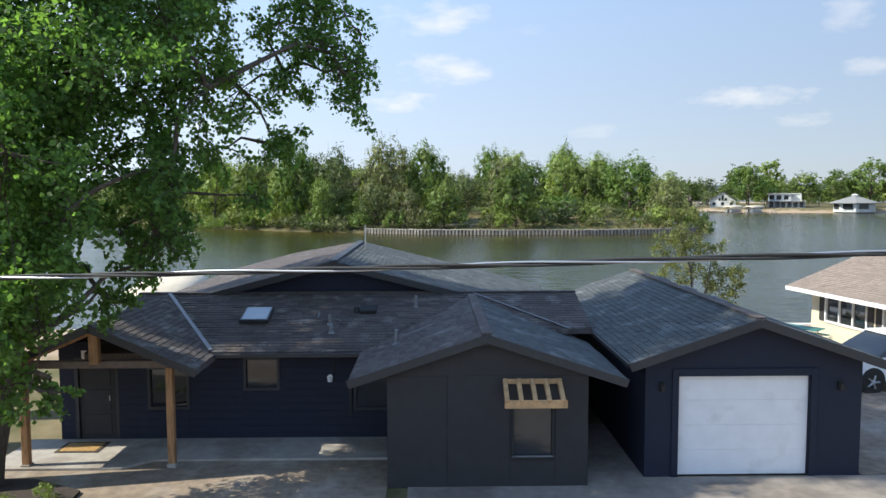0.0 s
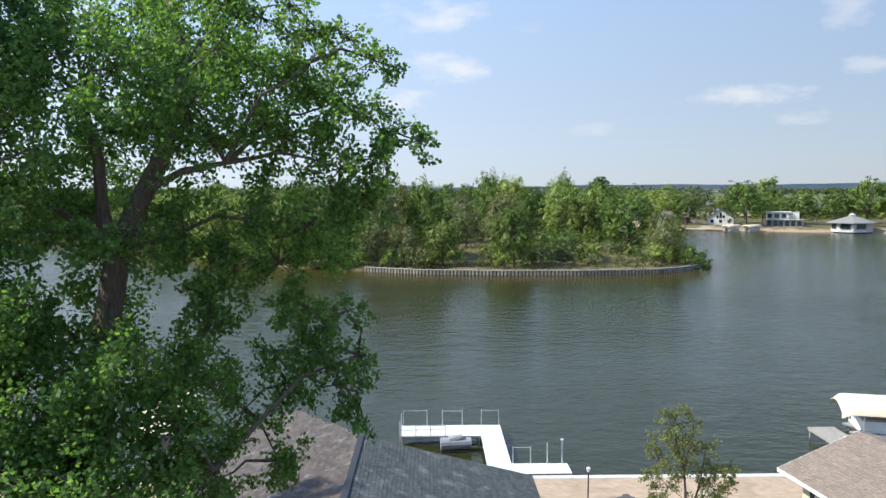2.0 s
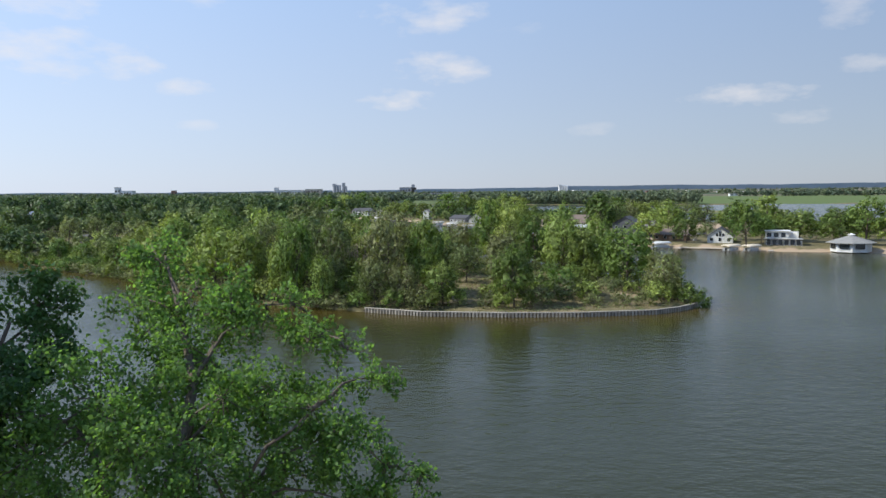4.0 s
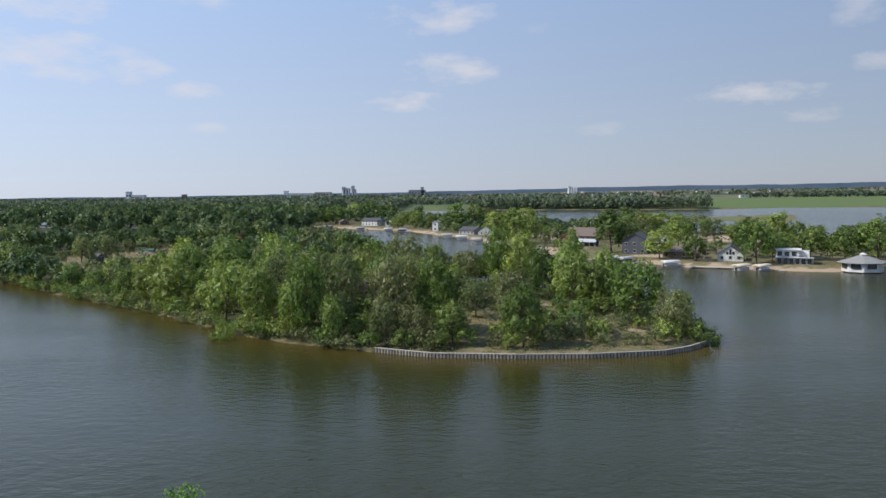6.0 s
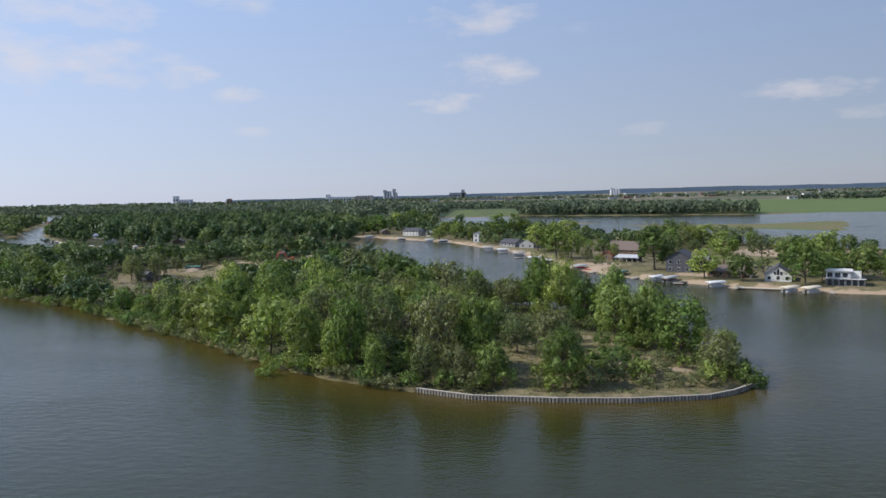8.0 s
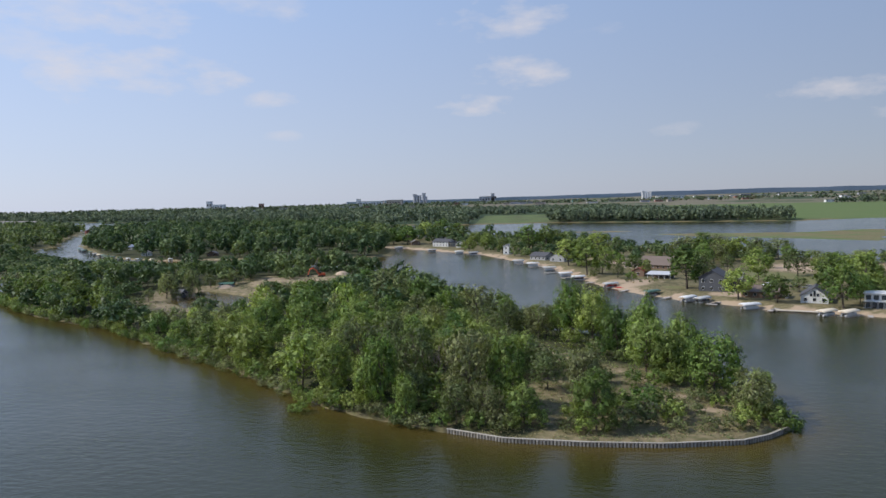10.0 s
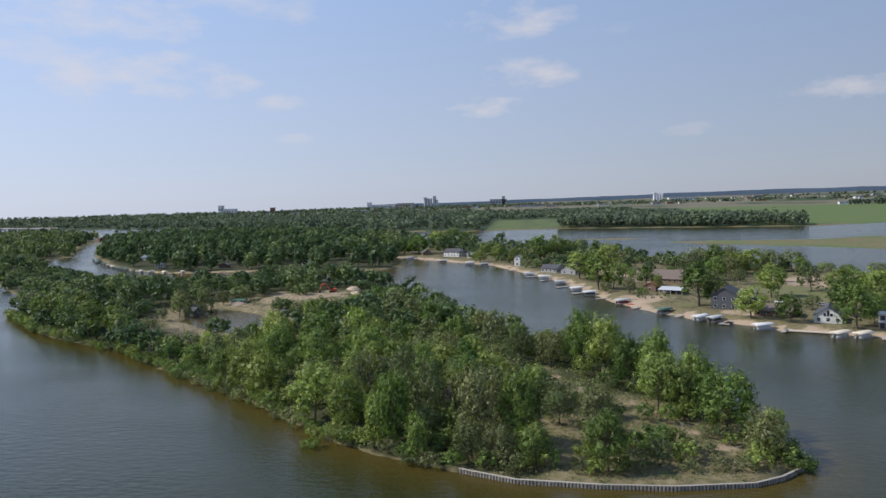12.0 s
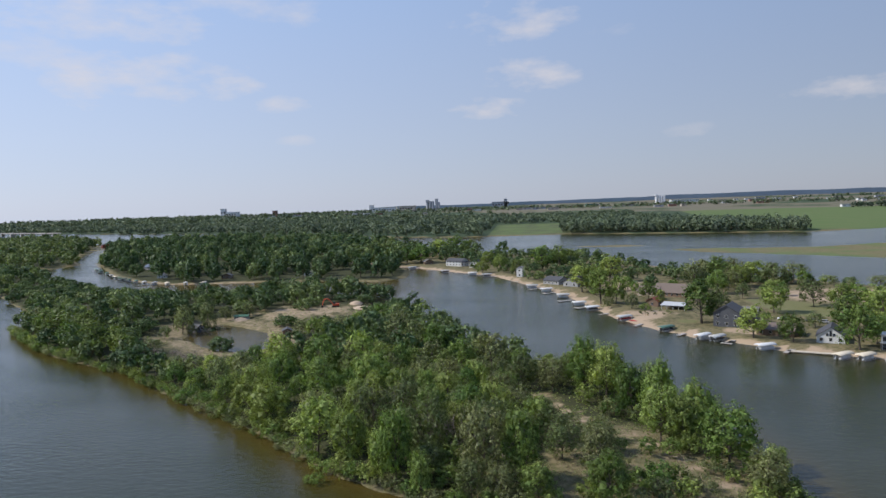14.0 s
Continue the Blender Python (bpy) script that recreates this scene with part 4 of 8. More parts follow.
# ---- the garage
garage = thing("garage", (6.65, 19.4, 0), "navy gabled single garage with a white sectional door", "garage")
part("front_wall", Solid().add([(x, y, z) for y in (14.87, 15.02) for x, z in ((4.41, -0.1), (5.10, -0.1), (5.10, 2.14), (7.86, 2.14), (7.86, -0.1), (8.93, -0.1), (8.93, 2.50), (4.41, 2.50))],
    [tuple(range(8)), tuple(range(15, 7, -1))] + [((k + 1) % 8, k, k + 8, (k + 1) % 8 + 8) for k in range(8)]), NAVY, garage)
part("gable", Solid().add([(4.41, 14.87, 2.50), (8.93, 14.87, 2.50), (8.93, 14.87, 2.53), (6.64, 14.87, 3.28), (4.41, 14.87, 2.53), (4.41, 15.02, 2.50), (8.93, 15.02, 2.50), (8.93, 15.02, 2.53), (6.64, 15.02, 3.28), (4.41, 15.02, 2.53)],
    [(0, 1, 2, 3, 4), (9, 8, 7, 6, 5), (2, 7, 8, 3), (3, 8, 9, 4), (1, 6, 7, 2), (4, 9, 5, 0)]), NAVY, garage)
part("side_wall", wall_boxes(Solid(), "y", 4.41, 0.15, 15.02, 23.8, -0.1, 2.50), NAVY, garage)
part("side_wall", wall_boxes(Solid(), "y", 8.78, 0.15, 15.02, 23.8, -0.1, 2.50), NAVY, garage)
part("back_wall", wall_boxes(Solid(), "x", 23.8, 0.15, 4.41, 8.93, -0.1, 2.50), NAVY, garage)
for x0, x1, z0, z1 in ((4.96, 5.10, 0, 2.30), (7.86, 8.00, 0, 2.30), (5.10, 7.86, 2.14, 2.30)):
    part("door_trim", Solid().box(x0, x1, 14.83, 14.90, z0, z1, 0.008), NAVY, garage)
gdoor = part("garage_door", Solid().box(5.10, 7.86, 14.98, 15.02, 0.0, 2.14), WHITE_PAINT, garage, "white sectional garage door")
for k in range(4):
    part("door_section", Solid().box(5.115, 7.845, 14.955, 14.979, 0.02 + k * 0.53, 0.548 + k * 0.53, 0.003), WHITE_PAINT, gdoor)
part("door_seal", Solid().box(5.10, 7.86, 14.95, 15.0, 0.0, 0.018), BLACK, gdoor)
for x in (4.74, 8.46):
    part("wall_lantern", Solid().box(x - 0.05, x + 0.05, 14.80, 14.87, 1.84, 2.02, 0.01).tube((x, 14.79, 1.84), (x, 14.79, 1.98), 0.045, 0.055, 8), BLACK, garage)
g_left = [(4.02, 14.55, 2.485), (6.64, 14.55, 3.38), (6.64, 24.15, 3.38), (4.02, 24.15, 2.485)]
g_right = [(6.64, 14.55, 3.38), (9.28, 14.55, 2.48), (9.28, 24.15, 2.48), (6.64, 24.15, 3.38)]
roof_plane(garage, g_left, (0, 1), SHEEN_SHINGLE, SHEEN_SHINGLE, SHEEN_SHINGLE_PIECE, seed=12, pieces=(4.0, 6.7, 14.5, 18))
roof_plane(garage, g_right, (0, 1), SHEEN_SHINGLE, SHEEN_SHINGLE, SHEEN_SHINGLE_PIECE, seed=13, pieces=(6.6, 9.3, 14.5, 18))
for a, b in (((4.0, 14.53, 2.40), (6.64, 14.53, 3.30)), ((6.64, 14.53, 3.30), (9.30, 14.53, 2.39))):
    bars_of(garage, "barge_board", (a, b), 0.03, 0.18, TRIM)
bars_of(garage, "ridge_cap", ((6.64, 14.55, 3.40), (6.64, 24.15, 3.40)), 0.22, 0.03, SHINGLE)
part("gutter", Solid().box(3.97, 4.05, 14.6, 24.1, 2.38, 2.48, 0.012), TRIM, garage)
for y in (22.3, 20.1, 18.0):
    part("roof_vent", Solid().box(-0.20, 0.20, -0.13, 0.13, 0.0, 0.09, 0.02, pose(7.1, y, 3.235, 0, 18.8, 0)), FLASH, garage, "grey metal roof vent")

# ---- paving round the house
slab = part("driveway", Solid().prism([(-0.5, -14), (12.0, -14), (12.0, 14.86), (4.4, 14.86), (4.4, 18.4), (3.15, 18.4), (3.15, 14.44), (-0.5, 14.44)], -0.015, 0.012), DRIVE)
tagged(slab, "dusty grey concrete driveway before the garage", "driveway", kind="structure")
slab = part("pavement", Solid().prism([(-9.6, 15.5), (-6.7, 15.5), (-6.2, 16.0), (-0.95, 16.0), (-0.95, 17.42), (-9.6, 17.42)], -0.05, 0.06), CONCRETE)
tagged(slab, "pale concrete porch slab and walk along the house", "pavement", kind="structure")
side_yard = part("yard", Solid().prism([(9.0, 14.9), (13.4, 14.9), (13.4, 23.4), (9.55, 24.1), (9.0, 24.1)], -0.012, 0.022), DIRT)
tagged(side_yard, "bare brown dirt strip beside the garage", "yard", kind="structure")
yard = part("yard", Solid().box(-30, -0.92, -14, 16.3, -0.018, 0.008), DIRT)
tagged(yard, "packed brown dirt yard with patches of shade", "yard", kind="structure")

# ---------------------------------------------------------------- trees
def cards(name, c, nrm, size, mat, rng, ratio=0.62, bend=0.18, simple=False, shade=None, tone=None):
    """Leaves as bent diamonds: centres, facing, half lengths; shade: rounded normals of the leaf mass, tone: a tint for each leaf."""
    n = len(c)
    nrm = nrm / np.maximum(np.linalg.norm(nrm, axis=1, keepdims=True), 1e-6)
    t = np.cross(nrm, rng.normal(size=(n, 3)))
    t /= np.maximum(np.linalg.norm(t, axis=1, keepdims=True), 1e-6)
    b = np.cross(nrm, t)
    s = size[:, None]
    if simple:                                 # one bent-over triangle a leaf, for what stands far off
        k, v = 3, np.stack([c + t * s, c - t * s * 0.6 + b * s * ratio * 1.2, c - t * s * 0.7 - b * s * ratio * 1.1 - nrm * s * bend], 1)
    else:
        k, v = 4, np.stack([c + t * s, c + b * s * ratio + nrm * s * bend, c - t * s * 0.9, c - b * s * ratio + nrm * s * bend], 1)
    me = bpy.data.meshes.new(name)
    me.vertices.add(k * n)
    me.vertices.foreach_set("co", v.astype(np.float32).ravel())
    me.loops.add(k * n)
    me.loops.foreach_set("vertex_index", np.arange(k * n, dtype=np.int32))
    me.polygons.add(n)
    me.polygons.foreach_set("loop_start", np.arange(0, k * n, k, dtype=np.int32))
    me.materials.append(mat)
    me.update(calc_edges=True)
    if shade is not None:
        shade = shade / np.maximum(np.linalg.norm(shade, axis=1, keepdims=True), 1e-6)
        me.normals_split_custom_set_from_vertices(np.repeat(shade, k, axis=0).tolist())
    if tone is not None:
        me.attributes.new("tone", "FLOAT", "POINT").data.foreach_set("value", np.repeat(tone, k).astype(np.float32))
    return me


def ball(rng, n):
    d = rng.normal(size=(n, 3))
    return d / np.linalg.norm(d, axis=1, keepdims=True)


def foliage(rng, height, radius, base, lobes, clumps, per_clump, rag=0.0, lean=(0, 0)):
    """Leaf places of a crown between base and height: rounded lobes over an uneven dome, each a cluster of clumps.
    Gives centres, facings, rounded normals, the lobes' middles and their radii."""
    mid, half = (base + height) * 0.5, (height - base) * 0.5
    cs, ns, ss, hubs = [], [], [], []
    turn = rng.rand() * 6.28
    for i in range(lobes):
        up = -0.62 + 1.6 * (i + 0.5) / lobes + rng.normal() * 0.06
        up = min(max(up, -0.75), 0.97)
        turn += 2.4 + rng.normal() * 0.3
        o = np.array([math.cos(turn) * math.sqrt(1 - up * up), math.sin(turn) * math.sqrt(1 - up * up), up])
        lr = radius * rng.uniform(0.30, 0.47)
        reach = rng.uniform(0.80, 1.08)
        q = np.array([o[0] * (radius - lr) * reach, o[1] * (radius - lr) * reach, mid + o[2] * (half - lr * 0.8) * reach])
        f = max(0.0, q[2]) / height
        q[:2] += np.array(lean) * f
        hubs.append((q, lr))
        rv = lr * rng.uniform(0.85, 1.25)
        for w in ball(rng, clumps):
            if w @ o < -0.45 or rng.rand() < rag:
                continue
            c = q + w * np.array([lr, lr, rv]) * rng.uniform(0.70, 1.06)
            m = rng.randint(int(per_clump * 0.6), int(per_clump * 1.45))
            p = ball(rng, m)
            cr = lr * rng.uniform(0.22, 0.38)
            cs.append(c + p * cr * np.array([1, 1, 0.8]) * rng.uniform(0.3, 1.0, (m, 1)) ** 0.6)
            ns.append(p * 0.5 + w * 0.8 + o * 0.3 + np.array([0, 0, 0.25]) + rng.normal(size=(m, 3)) * 0.45)
            ss.append(p * 0.80 + w * 0.65 + o * 0.35 + np.array([0, 0, 0.10]) + rng.normal(size=(m, 3)) * 0.40)
    return np.concatenate(cs), np.concatenate(ns), np.concatenate(ss), hubs


def lining(rng, hubs, each, grow, reach):
    """Broad leaf clusters inside the lobes, which close the crown: centres, facings and sizes."""
    out = np.concatenate([ball(rng, each) for q, r in hubs])
    mid = np.repeat([q for q, r in hubs], each, axis=0)
    size = np.repeat([r for q, r in hubs], each)
    return mid + out * (size * reach)[:, None] * rng.uniform(0.75, 1.0, (len(out), 1)), out, size * grow


def tree_meshes(seed, height, radius, mat, kind="round", leaf=0.2, lobes=16, clumps=22, per_clump=18, bare=0.0):
    """The trunk and the crown of one kind of tree, standing at the origin: limbs that carry uneven leaf masses with gaps between."""
    rng = np.random.RandomState(seed)
    limbs = Solid()
    bushy = kind == "bush"
    lean = rng.normal(size=2) * height * 0.05
    base = height * (-0.04 if bushy else -0.02 if kind == "round" else 0.04)
    c, nn, ss, hubs = foliage(rng, height, radius, base, lobes, clumps, per_clump, bare, lean)
    at = lambda z: np.array([lean[0] * z / height, lean[1] * z / height, z])
    if not bushy:
        limbs.path([(0, 0, -0.4), at(height * 0.25), at(height * 0.5), at(height * 0.8)], [height * 0.021, height * 0.016, height * 0.010, height * 0.003], 6)
    for q, r in hubs:
        low = at(max(0.0 if bushy else height * 0.12, min(height * 0.6, q[2] * 0.55)))
        limbs.path([low, (low + q) / 2 + rng.normal(size=3) * 0.04 * height * np.array([1, 1, 0.3]), q, q + np.array([0, 0, r * 0.5])],
                   [height * 0.007, height * 0.005, height * 0.003, 0.008], 3)
        for w in ball(rng, 5 if bare else 0):
            w[2] = abs(w[2]) * 0.8 + 0.1
            limbs.path([q, q + w * r * 0.6, q + (w + rng.normal(size=3) * 0.2) * r * 1.15], [height * 0.0035, height * 0.002, 0.006], 3)
    core_c, core_n, core_s = lining(rng, hubs, 14, 0.32 if not bare else 0.22, 0.52)
    size = np.concatenate([leaf * rng.uniform(0.55, 1.25, len(c)), core_s])
    c, nn, ss = np.concatenate([c, core_c]), np.concatenate([nn, core_n]), np.concatenate([ss, core_n + np.array([0, 0, 0.2])])
    keep = c[:, 2] > 0.05
    return mesh_from("trunk", limbs.v, limbs.f, BARK, True), cards("crown", c[keep], nn[keep], size[keep], mat, rng, simple=True, shade=ss[keep])


def bare_meshes(seed, height, radius):
    """Leafless brush: stems that fork three times into thin grey-brown twigs."""
    rng = np.random.RandomState(seed)
    wood, twigs = Solid(), Solid()

    def fork(a, way, length, r, depth):
        b = a + way * length
        (wood if depth < 2 else twigs).path([a, (a + b) / 2 + rng.normal(size=3) * length * 0.08, b], [r, r * 0.8, r * 0.55], 4 if depth < 2 else 3)
        if depth == 3:
            return
        for k in range(4 if depth else 3):
            d = way + rng.normal(size=3) * 0.55 + np.array([0, 0, 0.12])
            fork(b if k else (a + b * 2) / 3, d / np.linalg.norm(d), length * rng.uniform(0.55, 0.85), r * 0.5, depth + 1)

    for k in range(4):
        d = rng.normal(size=3) * 0.45
        d[2] = 1.0
        fork(np.array([rng.normal() * radius * 0.25, rng.normal() * radius * 0.25, -0.2]), d / np.linalg.norm(d), height * 0.36, height * 0.016, 0)
    return mesh_from("trunk", wood.v, wood.f, DEAD_WOOD, True), mesh_from("crown", twigs.v, twigs.f, DEAD_WOOD, True)


# height and crown radius as built, for each kind
SIZES = {"round": (14, 6.6), "tall": (16.5, 5.4), "olive": (11, 5.6), "fresh": (12, 6.2), "bush": (5, 3.6), "brush": (4, 3.6), "willow": (5, 3.6), "bare": (6, 3.0)}
KINDS = {
    "round": [tree_meshes(s, 14, 6.6, TREE_LEAF, "round", 0.22, 19, 24, 16) for s in (11, 12, 13, 14)],
    "tall": [tree_meshes(s, 16.5, 5.4, TREE_LEAF, "tall", 0.22, 20, 22, 15) for s in (21, 22, 23)],
    "olive": [tree_meshes(s, 11, 5.6, OLIVE_LEAF, "round", 0.18, 18, 23, 16, 0.12) for s in (31, 32, 33)],
    "fresh": [tree_meshes(s, 12, 6.2, FRESH_LEAF, "round", 0.21, 19, 23, 15) for s in (41, 42)],
    "bush": [tree_meshes(s, 5, 3.6, TREE_LEAF, "bush", 0.165, 9, 15, 13) for s in (51, 52)],
    "brush": [tree_meshes(s, 4, 3.6, OLIVE_LEAF, "bush", 0.145, 9, 15, 13, 0.08) for s in (61, 62)],
    "willow": [tree_meshes(s, 5, 3.6, FRESH_LEAF, "bush", 0.165, 9, 15, 13) for s in (71, 72)],
    "bare": [bare_meshes(s, 6, 3.0) for s in (81, 82)],
}
# plainer crowns for those that stand far off
FAR_KINDS = {
    "round": [tree_meshes(s, 14, 6.6, TREE_LEAF, "round", 0.30, 16, 17, 13) for s in (15, 16, 17)],
    "tall": [tree_meshes(s, 16.5, 5.4, TREE_LEAF, "tall", 0.30, 17, 16, 13) for s in (25, 26, 27)],
    "olive": [tree_meshes(s, 11, 5.6, OLIVE_LEAF, "round", 0.26, 15, 17, 13, 0.1) for s in (35, 36)],
    "fresh": [tree_meshes(s, 12, 6.2, FRESH_LEAF, "round", 0.30, 16, 16, 13) for s in (45,)],
}
TREE_TAGS = {
    "round": ("spreading broadleaf tree in fresh green leaf", "tree"), "tall": ("tall green cottonwood standing in the grove", "tree"),
    "olive": ("half-bare olive-green tree with thin branches", "tree"), "fresh": ("bright yellow-green young willow tree", "tree"),
    "bush": ("dense green bush close to the ground", "bush"), "brush": ("low olive-brown brush on sandy ground", "bush"),
    "willow": ("bright green willow bush at the waterline", "bush"), "bare": ("leafless grey-brown brush with fine dead twigs", "bush"),
}


def plant(kind, x, y, size=1.0, variant=0, turn=0.0, group="grove trees", z=None, wide=1.0):
    """A tree with its trunk and crown at a place, made larger or smaller."""
    made_of = FAR_KINDS if y > 222 and kind in FAR_KINDS else KINDS
    trunk_me, crown_me = made_of[kind][variant % len(made_of[kind])]
    e = new("bush" if TREE_TAGS[kind][1] == "bush" else "tree")
    e.matrix_basis = pose(x, y, ground_z(x, y) if z is None else z, 0, 0, turn) @ Matrix.Diagonal((size * wide, size * wide, size, 1))
    tagged(e, *TREE_TAGS[kind], group)
    for nm, me in (("trunk", trunk_me), ("crown", crown_me)):
        o = new(nm, me)
        o.parent = e
    return e


def grown(kind, x, y, top, radius, variant=0, turn=0.0, group="trees on the island"):
    """A tree whose crown reaches up to a height above the yard and out to a radius."""
    h0, r0 = SIZES[kind]
    size = (top - ground_z(x, y)) / h0
    return plant(kind, x, y, size, variant, turn, group, wide=radius / r0 / size)


rnd = random.Random(77)
taken = []


def room(x, y, gap):
    if any((x - a) ** 2 + (y - b) ** 2 < (gap * 0.5 + g * 0.5) ** 2 for a, b, g in taken if abs(x - a) < 12):
        return False
    taken.append((x, y, gap))
    return True


def edge_of(poly, x, y):
    """signed() for one place."""
    best, ins = 1e18, False
    x0, y0 = poly[-1]
    for x1, y1 in poly:
        ex, ey = x1 - x0, y1 - y0
        t = ((x - x0) * ex + (y - y0) * ey) / (ex * ex + ey * ey)
        t = 0 if t < 0 else 1 if t > 1 else t
        dx, dy = x - x0 - t * ex, y - y0 - t * ey
        d = dx * dx + dy * dy
        if d < best:
            best = d
        if (y0 > y) != (y1 > y) and x < ex * (y - y0) / ey + x0:
            ins = not ins
        x0, y0 = x1, y1
    return math.sqrt(best) if ins else -math.sqrt(best)


# the island's trees one by one: kind, x, y, height of the top, crown radius
STANDING = [
    ("olive", -10.5, 243, 14.2, 7.6), ("fresh", -31, 258, 15.2, 6.0), ("olive", -49, 281, 16.5, 6.5), ("olive", -40, 268, 15.0, 5.5), ("round", -54, 243, 15.8, 6.2), ("fresh", -67, 236, 15.6, 7.2),
    ("round", -85, 246, 13.6, 6.6), ("olive", -92, 231, 10.6, 5.0), ("round", -63, 224, 10.5, 5.8), ("fresh", -27.5, 151.5, 15.3, 4.4), ("olive", -22, 161, 14.8, 5.4), ("round", -50, 170, 12.6, 6.8),
    ("round", -70, 190, 11.0, 6.4), ("olive", -8.5, 150.5, 15.2, 5.8), ("round", -1.5, 150, 14.2, 4.8), ("olive", -22, 215, 11.2, 4.6), ("fresh", -21.3, 144.5, 8.6, 2.8), ("round", -31, 153, 9.8, 3.6),
    ("olive", -11, 143.6, 7.4, 3.8), ("olive", -5.2, 143.2, 6.8, 3.6), ("round", 2.4, 142.5, 7.6, 4.0), ("olive", 15.4, 149.5, 11.0, 5.2), ("round", 16, 138.8, 9.0, 4.6), ("round", 33.5, 186, 16.4, 5.2),
    ("round", 28.6, 199, 12.4, 5.0), ("round", 17.2, 214, 17.0, 5.0), ("round", 23, 209, 16.0, 6.0), ("fresh", 31.5, 174, 13.4, 6.0), ("round", 40, 175, 13.4, 5.4), ("fresh", 43.5, 160.5, 11.6, 7.0),
    ("olive", 47, 146.5, 8.8, 4.4), ("olive", 8, 217, 10.2, 4.6), ("olive", -1, 221, 10.0, 4.4), ("round", -40, 160, 12.2, 5.0), ("olive", -37, 176, 14.2, 5.6), ("tall", -58, 200, 15.0, 5.0),
    ("round", -46, 214, 13.8, 5.8), ("fresh", -34, 200, 12.6, 5.2), ("olive", -30, 184, 12.8, 5.2), ("round", -14, 180, 12.2, 5.4), ("olive", -8, 168, 11.6, 5.0), ("round", -20, 236, 13.2, 5.4),
    ("olive", -6, 200, 9.6, 4.6), ("round", 2, 176, 9.4, 4.2), ("fresh", 36, 171, 10.4, 4.4), ("round", 50, 152, 7.2, 3.6), ("round", -80, 208, 11.4, 5.8),
    ("olive", -98, 224, 10.4, 4.8), ("fresh", -76, 222, 12.6, 5.4), ("fresh", -168, 288, 10.6, 6.6), ("fresh", -160, 277, 9.0, 5.4), ("round", -183, 294, 11.6, 7.4), ("round", -196, 298, 11.0, 6.6),
    ("round", -212, 312, 12.0, 7.0), ("round", -232, 332, 11.2, 7.0), ("olive", -248, 350, 10.5, 7.0), ("round", -205, 322, 11.8, 6.6), ("round", -224, 350, 10.0, 6.0), ("olive", -152, 284, 6.4, 4.6),
    ("olive", -164, 336, 9.6, 5.6), ("olive", -158, 352, 9.2, 5.0), ("olive", -116, 246, 8.0, 4.6), ("fresh", -110, 234, 5.6, 4.0), ("olive", -52, 300, 13.5, 5.4), ("round", -66, 336, 12.0, 5.0),
]
for k, (kind, x, y, top, radius) in enumerate(STANDING):
    taken.append((x, y, radius * 1.5))
    grown(kind, x, y, top + (0.8 if top < 9 else 2.9 if x > -14 and y < 225 else 1.9), radius * 1.06, k, k * 67 % 360)
for k, (x, y, top) in enumerate(((-141, 273, 4.6), (-134, 270, 4.2), (-127, 266, 5.2), (-147, 279, 4.4), (-121, 259, 5.4), (-138, 280, 4.0), (-130, 277, 4.2), (-115, 254, 5.0), (-151, 340, 4.8), (-34, 190, 12.5), (-45, 274, 14.5), (-16, 164, 12.5), (-5, 158, 10.0))):
    taken.append((x, y, 3.5))
    grown("bare", x, y, top, 4.0 + k % 3 * 0.6, k, k * 51 % 360)
POINT_BUSHES = [("bush", 51.3, 142.3, 1, 0, 10), ("bush", 46.5, 145.5, 1.05, 1, 50), ("bush", 31, 143.5, 0.9, 1, 20), ("willow", 53.6, 143.8, 0.85, 0, 20), ("bush", 48.5, 158, 0.9, 0, 220), ("willow", 36, 169, 0.8, 0, 0), ("bush", 21, 166, 0.7, 0, 70), ("bush", 12, 143, 0.9, 1, 200), ("bush", 22.5, 146.5, 1.05, 0, 20), ("bush", 26.5, 148.5, 1.15, 1, 140), ("bush", 30.5, 148.5, 0.9, 0, 260), ("bush", 5, 141, 0.85, 1, 0), ("bush", 44, 141, 0.9, 0, 310), ("willow", 51, 147.5, 0.9, 1, 120)]
POINT_SCRUB = [("bush", 27, 164, 0.8, 0, 0), ("bush", 32, 164.5, 0.9, 1, 70), ("bush", 37, 167, 1.0, 0, 140), ("brush", 41, 155, 0.9, 1, 30), ("bush", 46, 166, 0.9, 1, 210), ("willow", 47.5, 156, 0.85, 0, 280), ("bush", 36, 172, 1.1, 1, 50), ("brush", 14, 147, 0.9, 0, 0), ("bush", 13.5, 137.5, 0.7, 1, 20), ("bush", 18.5, 138, 0.75, 0, 200), ("bush", -7, 140.5, 0.8, 1, 0), ("bush", 0, 139, 0.75, 0, 120), ("brush", 51.5, 147, 0.9, 0, 60), ("bush", 42, 152.5, 0.6, 1, 0)]
POINT_BRUSH = [("brush", 27, 142.5, 1.25, 0, 0), ("brush", 41.5, 140.5, 0.85, 0, 100), ("brush", 37, 140, 0.7, 0, 190), ("brush", 21.5, 140.5, 1, 0, 60), ("brush", 11, 138.8, 0.8, 0, 130), ("brush", 14, 176, 0.8, 0, 30), ("brush", 34.5, 145.5, 1.1, 1, 70), ("brush", 19.5, 149, 1, 0, 10), ("brush", -2, 140, 1.1, 1, 200), ("brush", 47, 149, 1.1, 1, 30), ("brush", 38, 157, 0.7, 1, 0), ("brush", 31, 139.5, 0.7, 0, 90), ("brush", 20, 156, 0.8, 1, 0)]
for kind, x, y, size, var, turn in POINT_BUSHES + POINT_SCRUB + POINT_BRUSH:
    taken.append((x, y, 4.5))
    plant(kind, x, y, size, var, turn, "trees on the island")
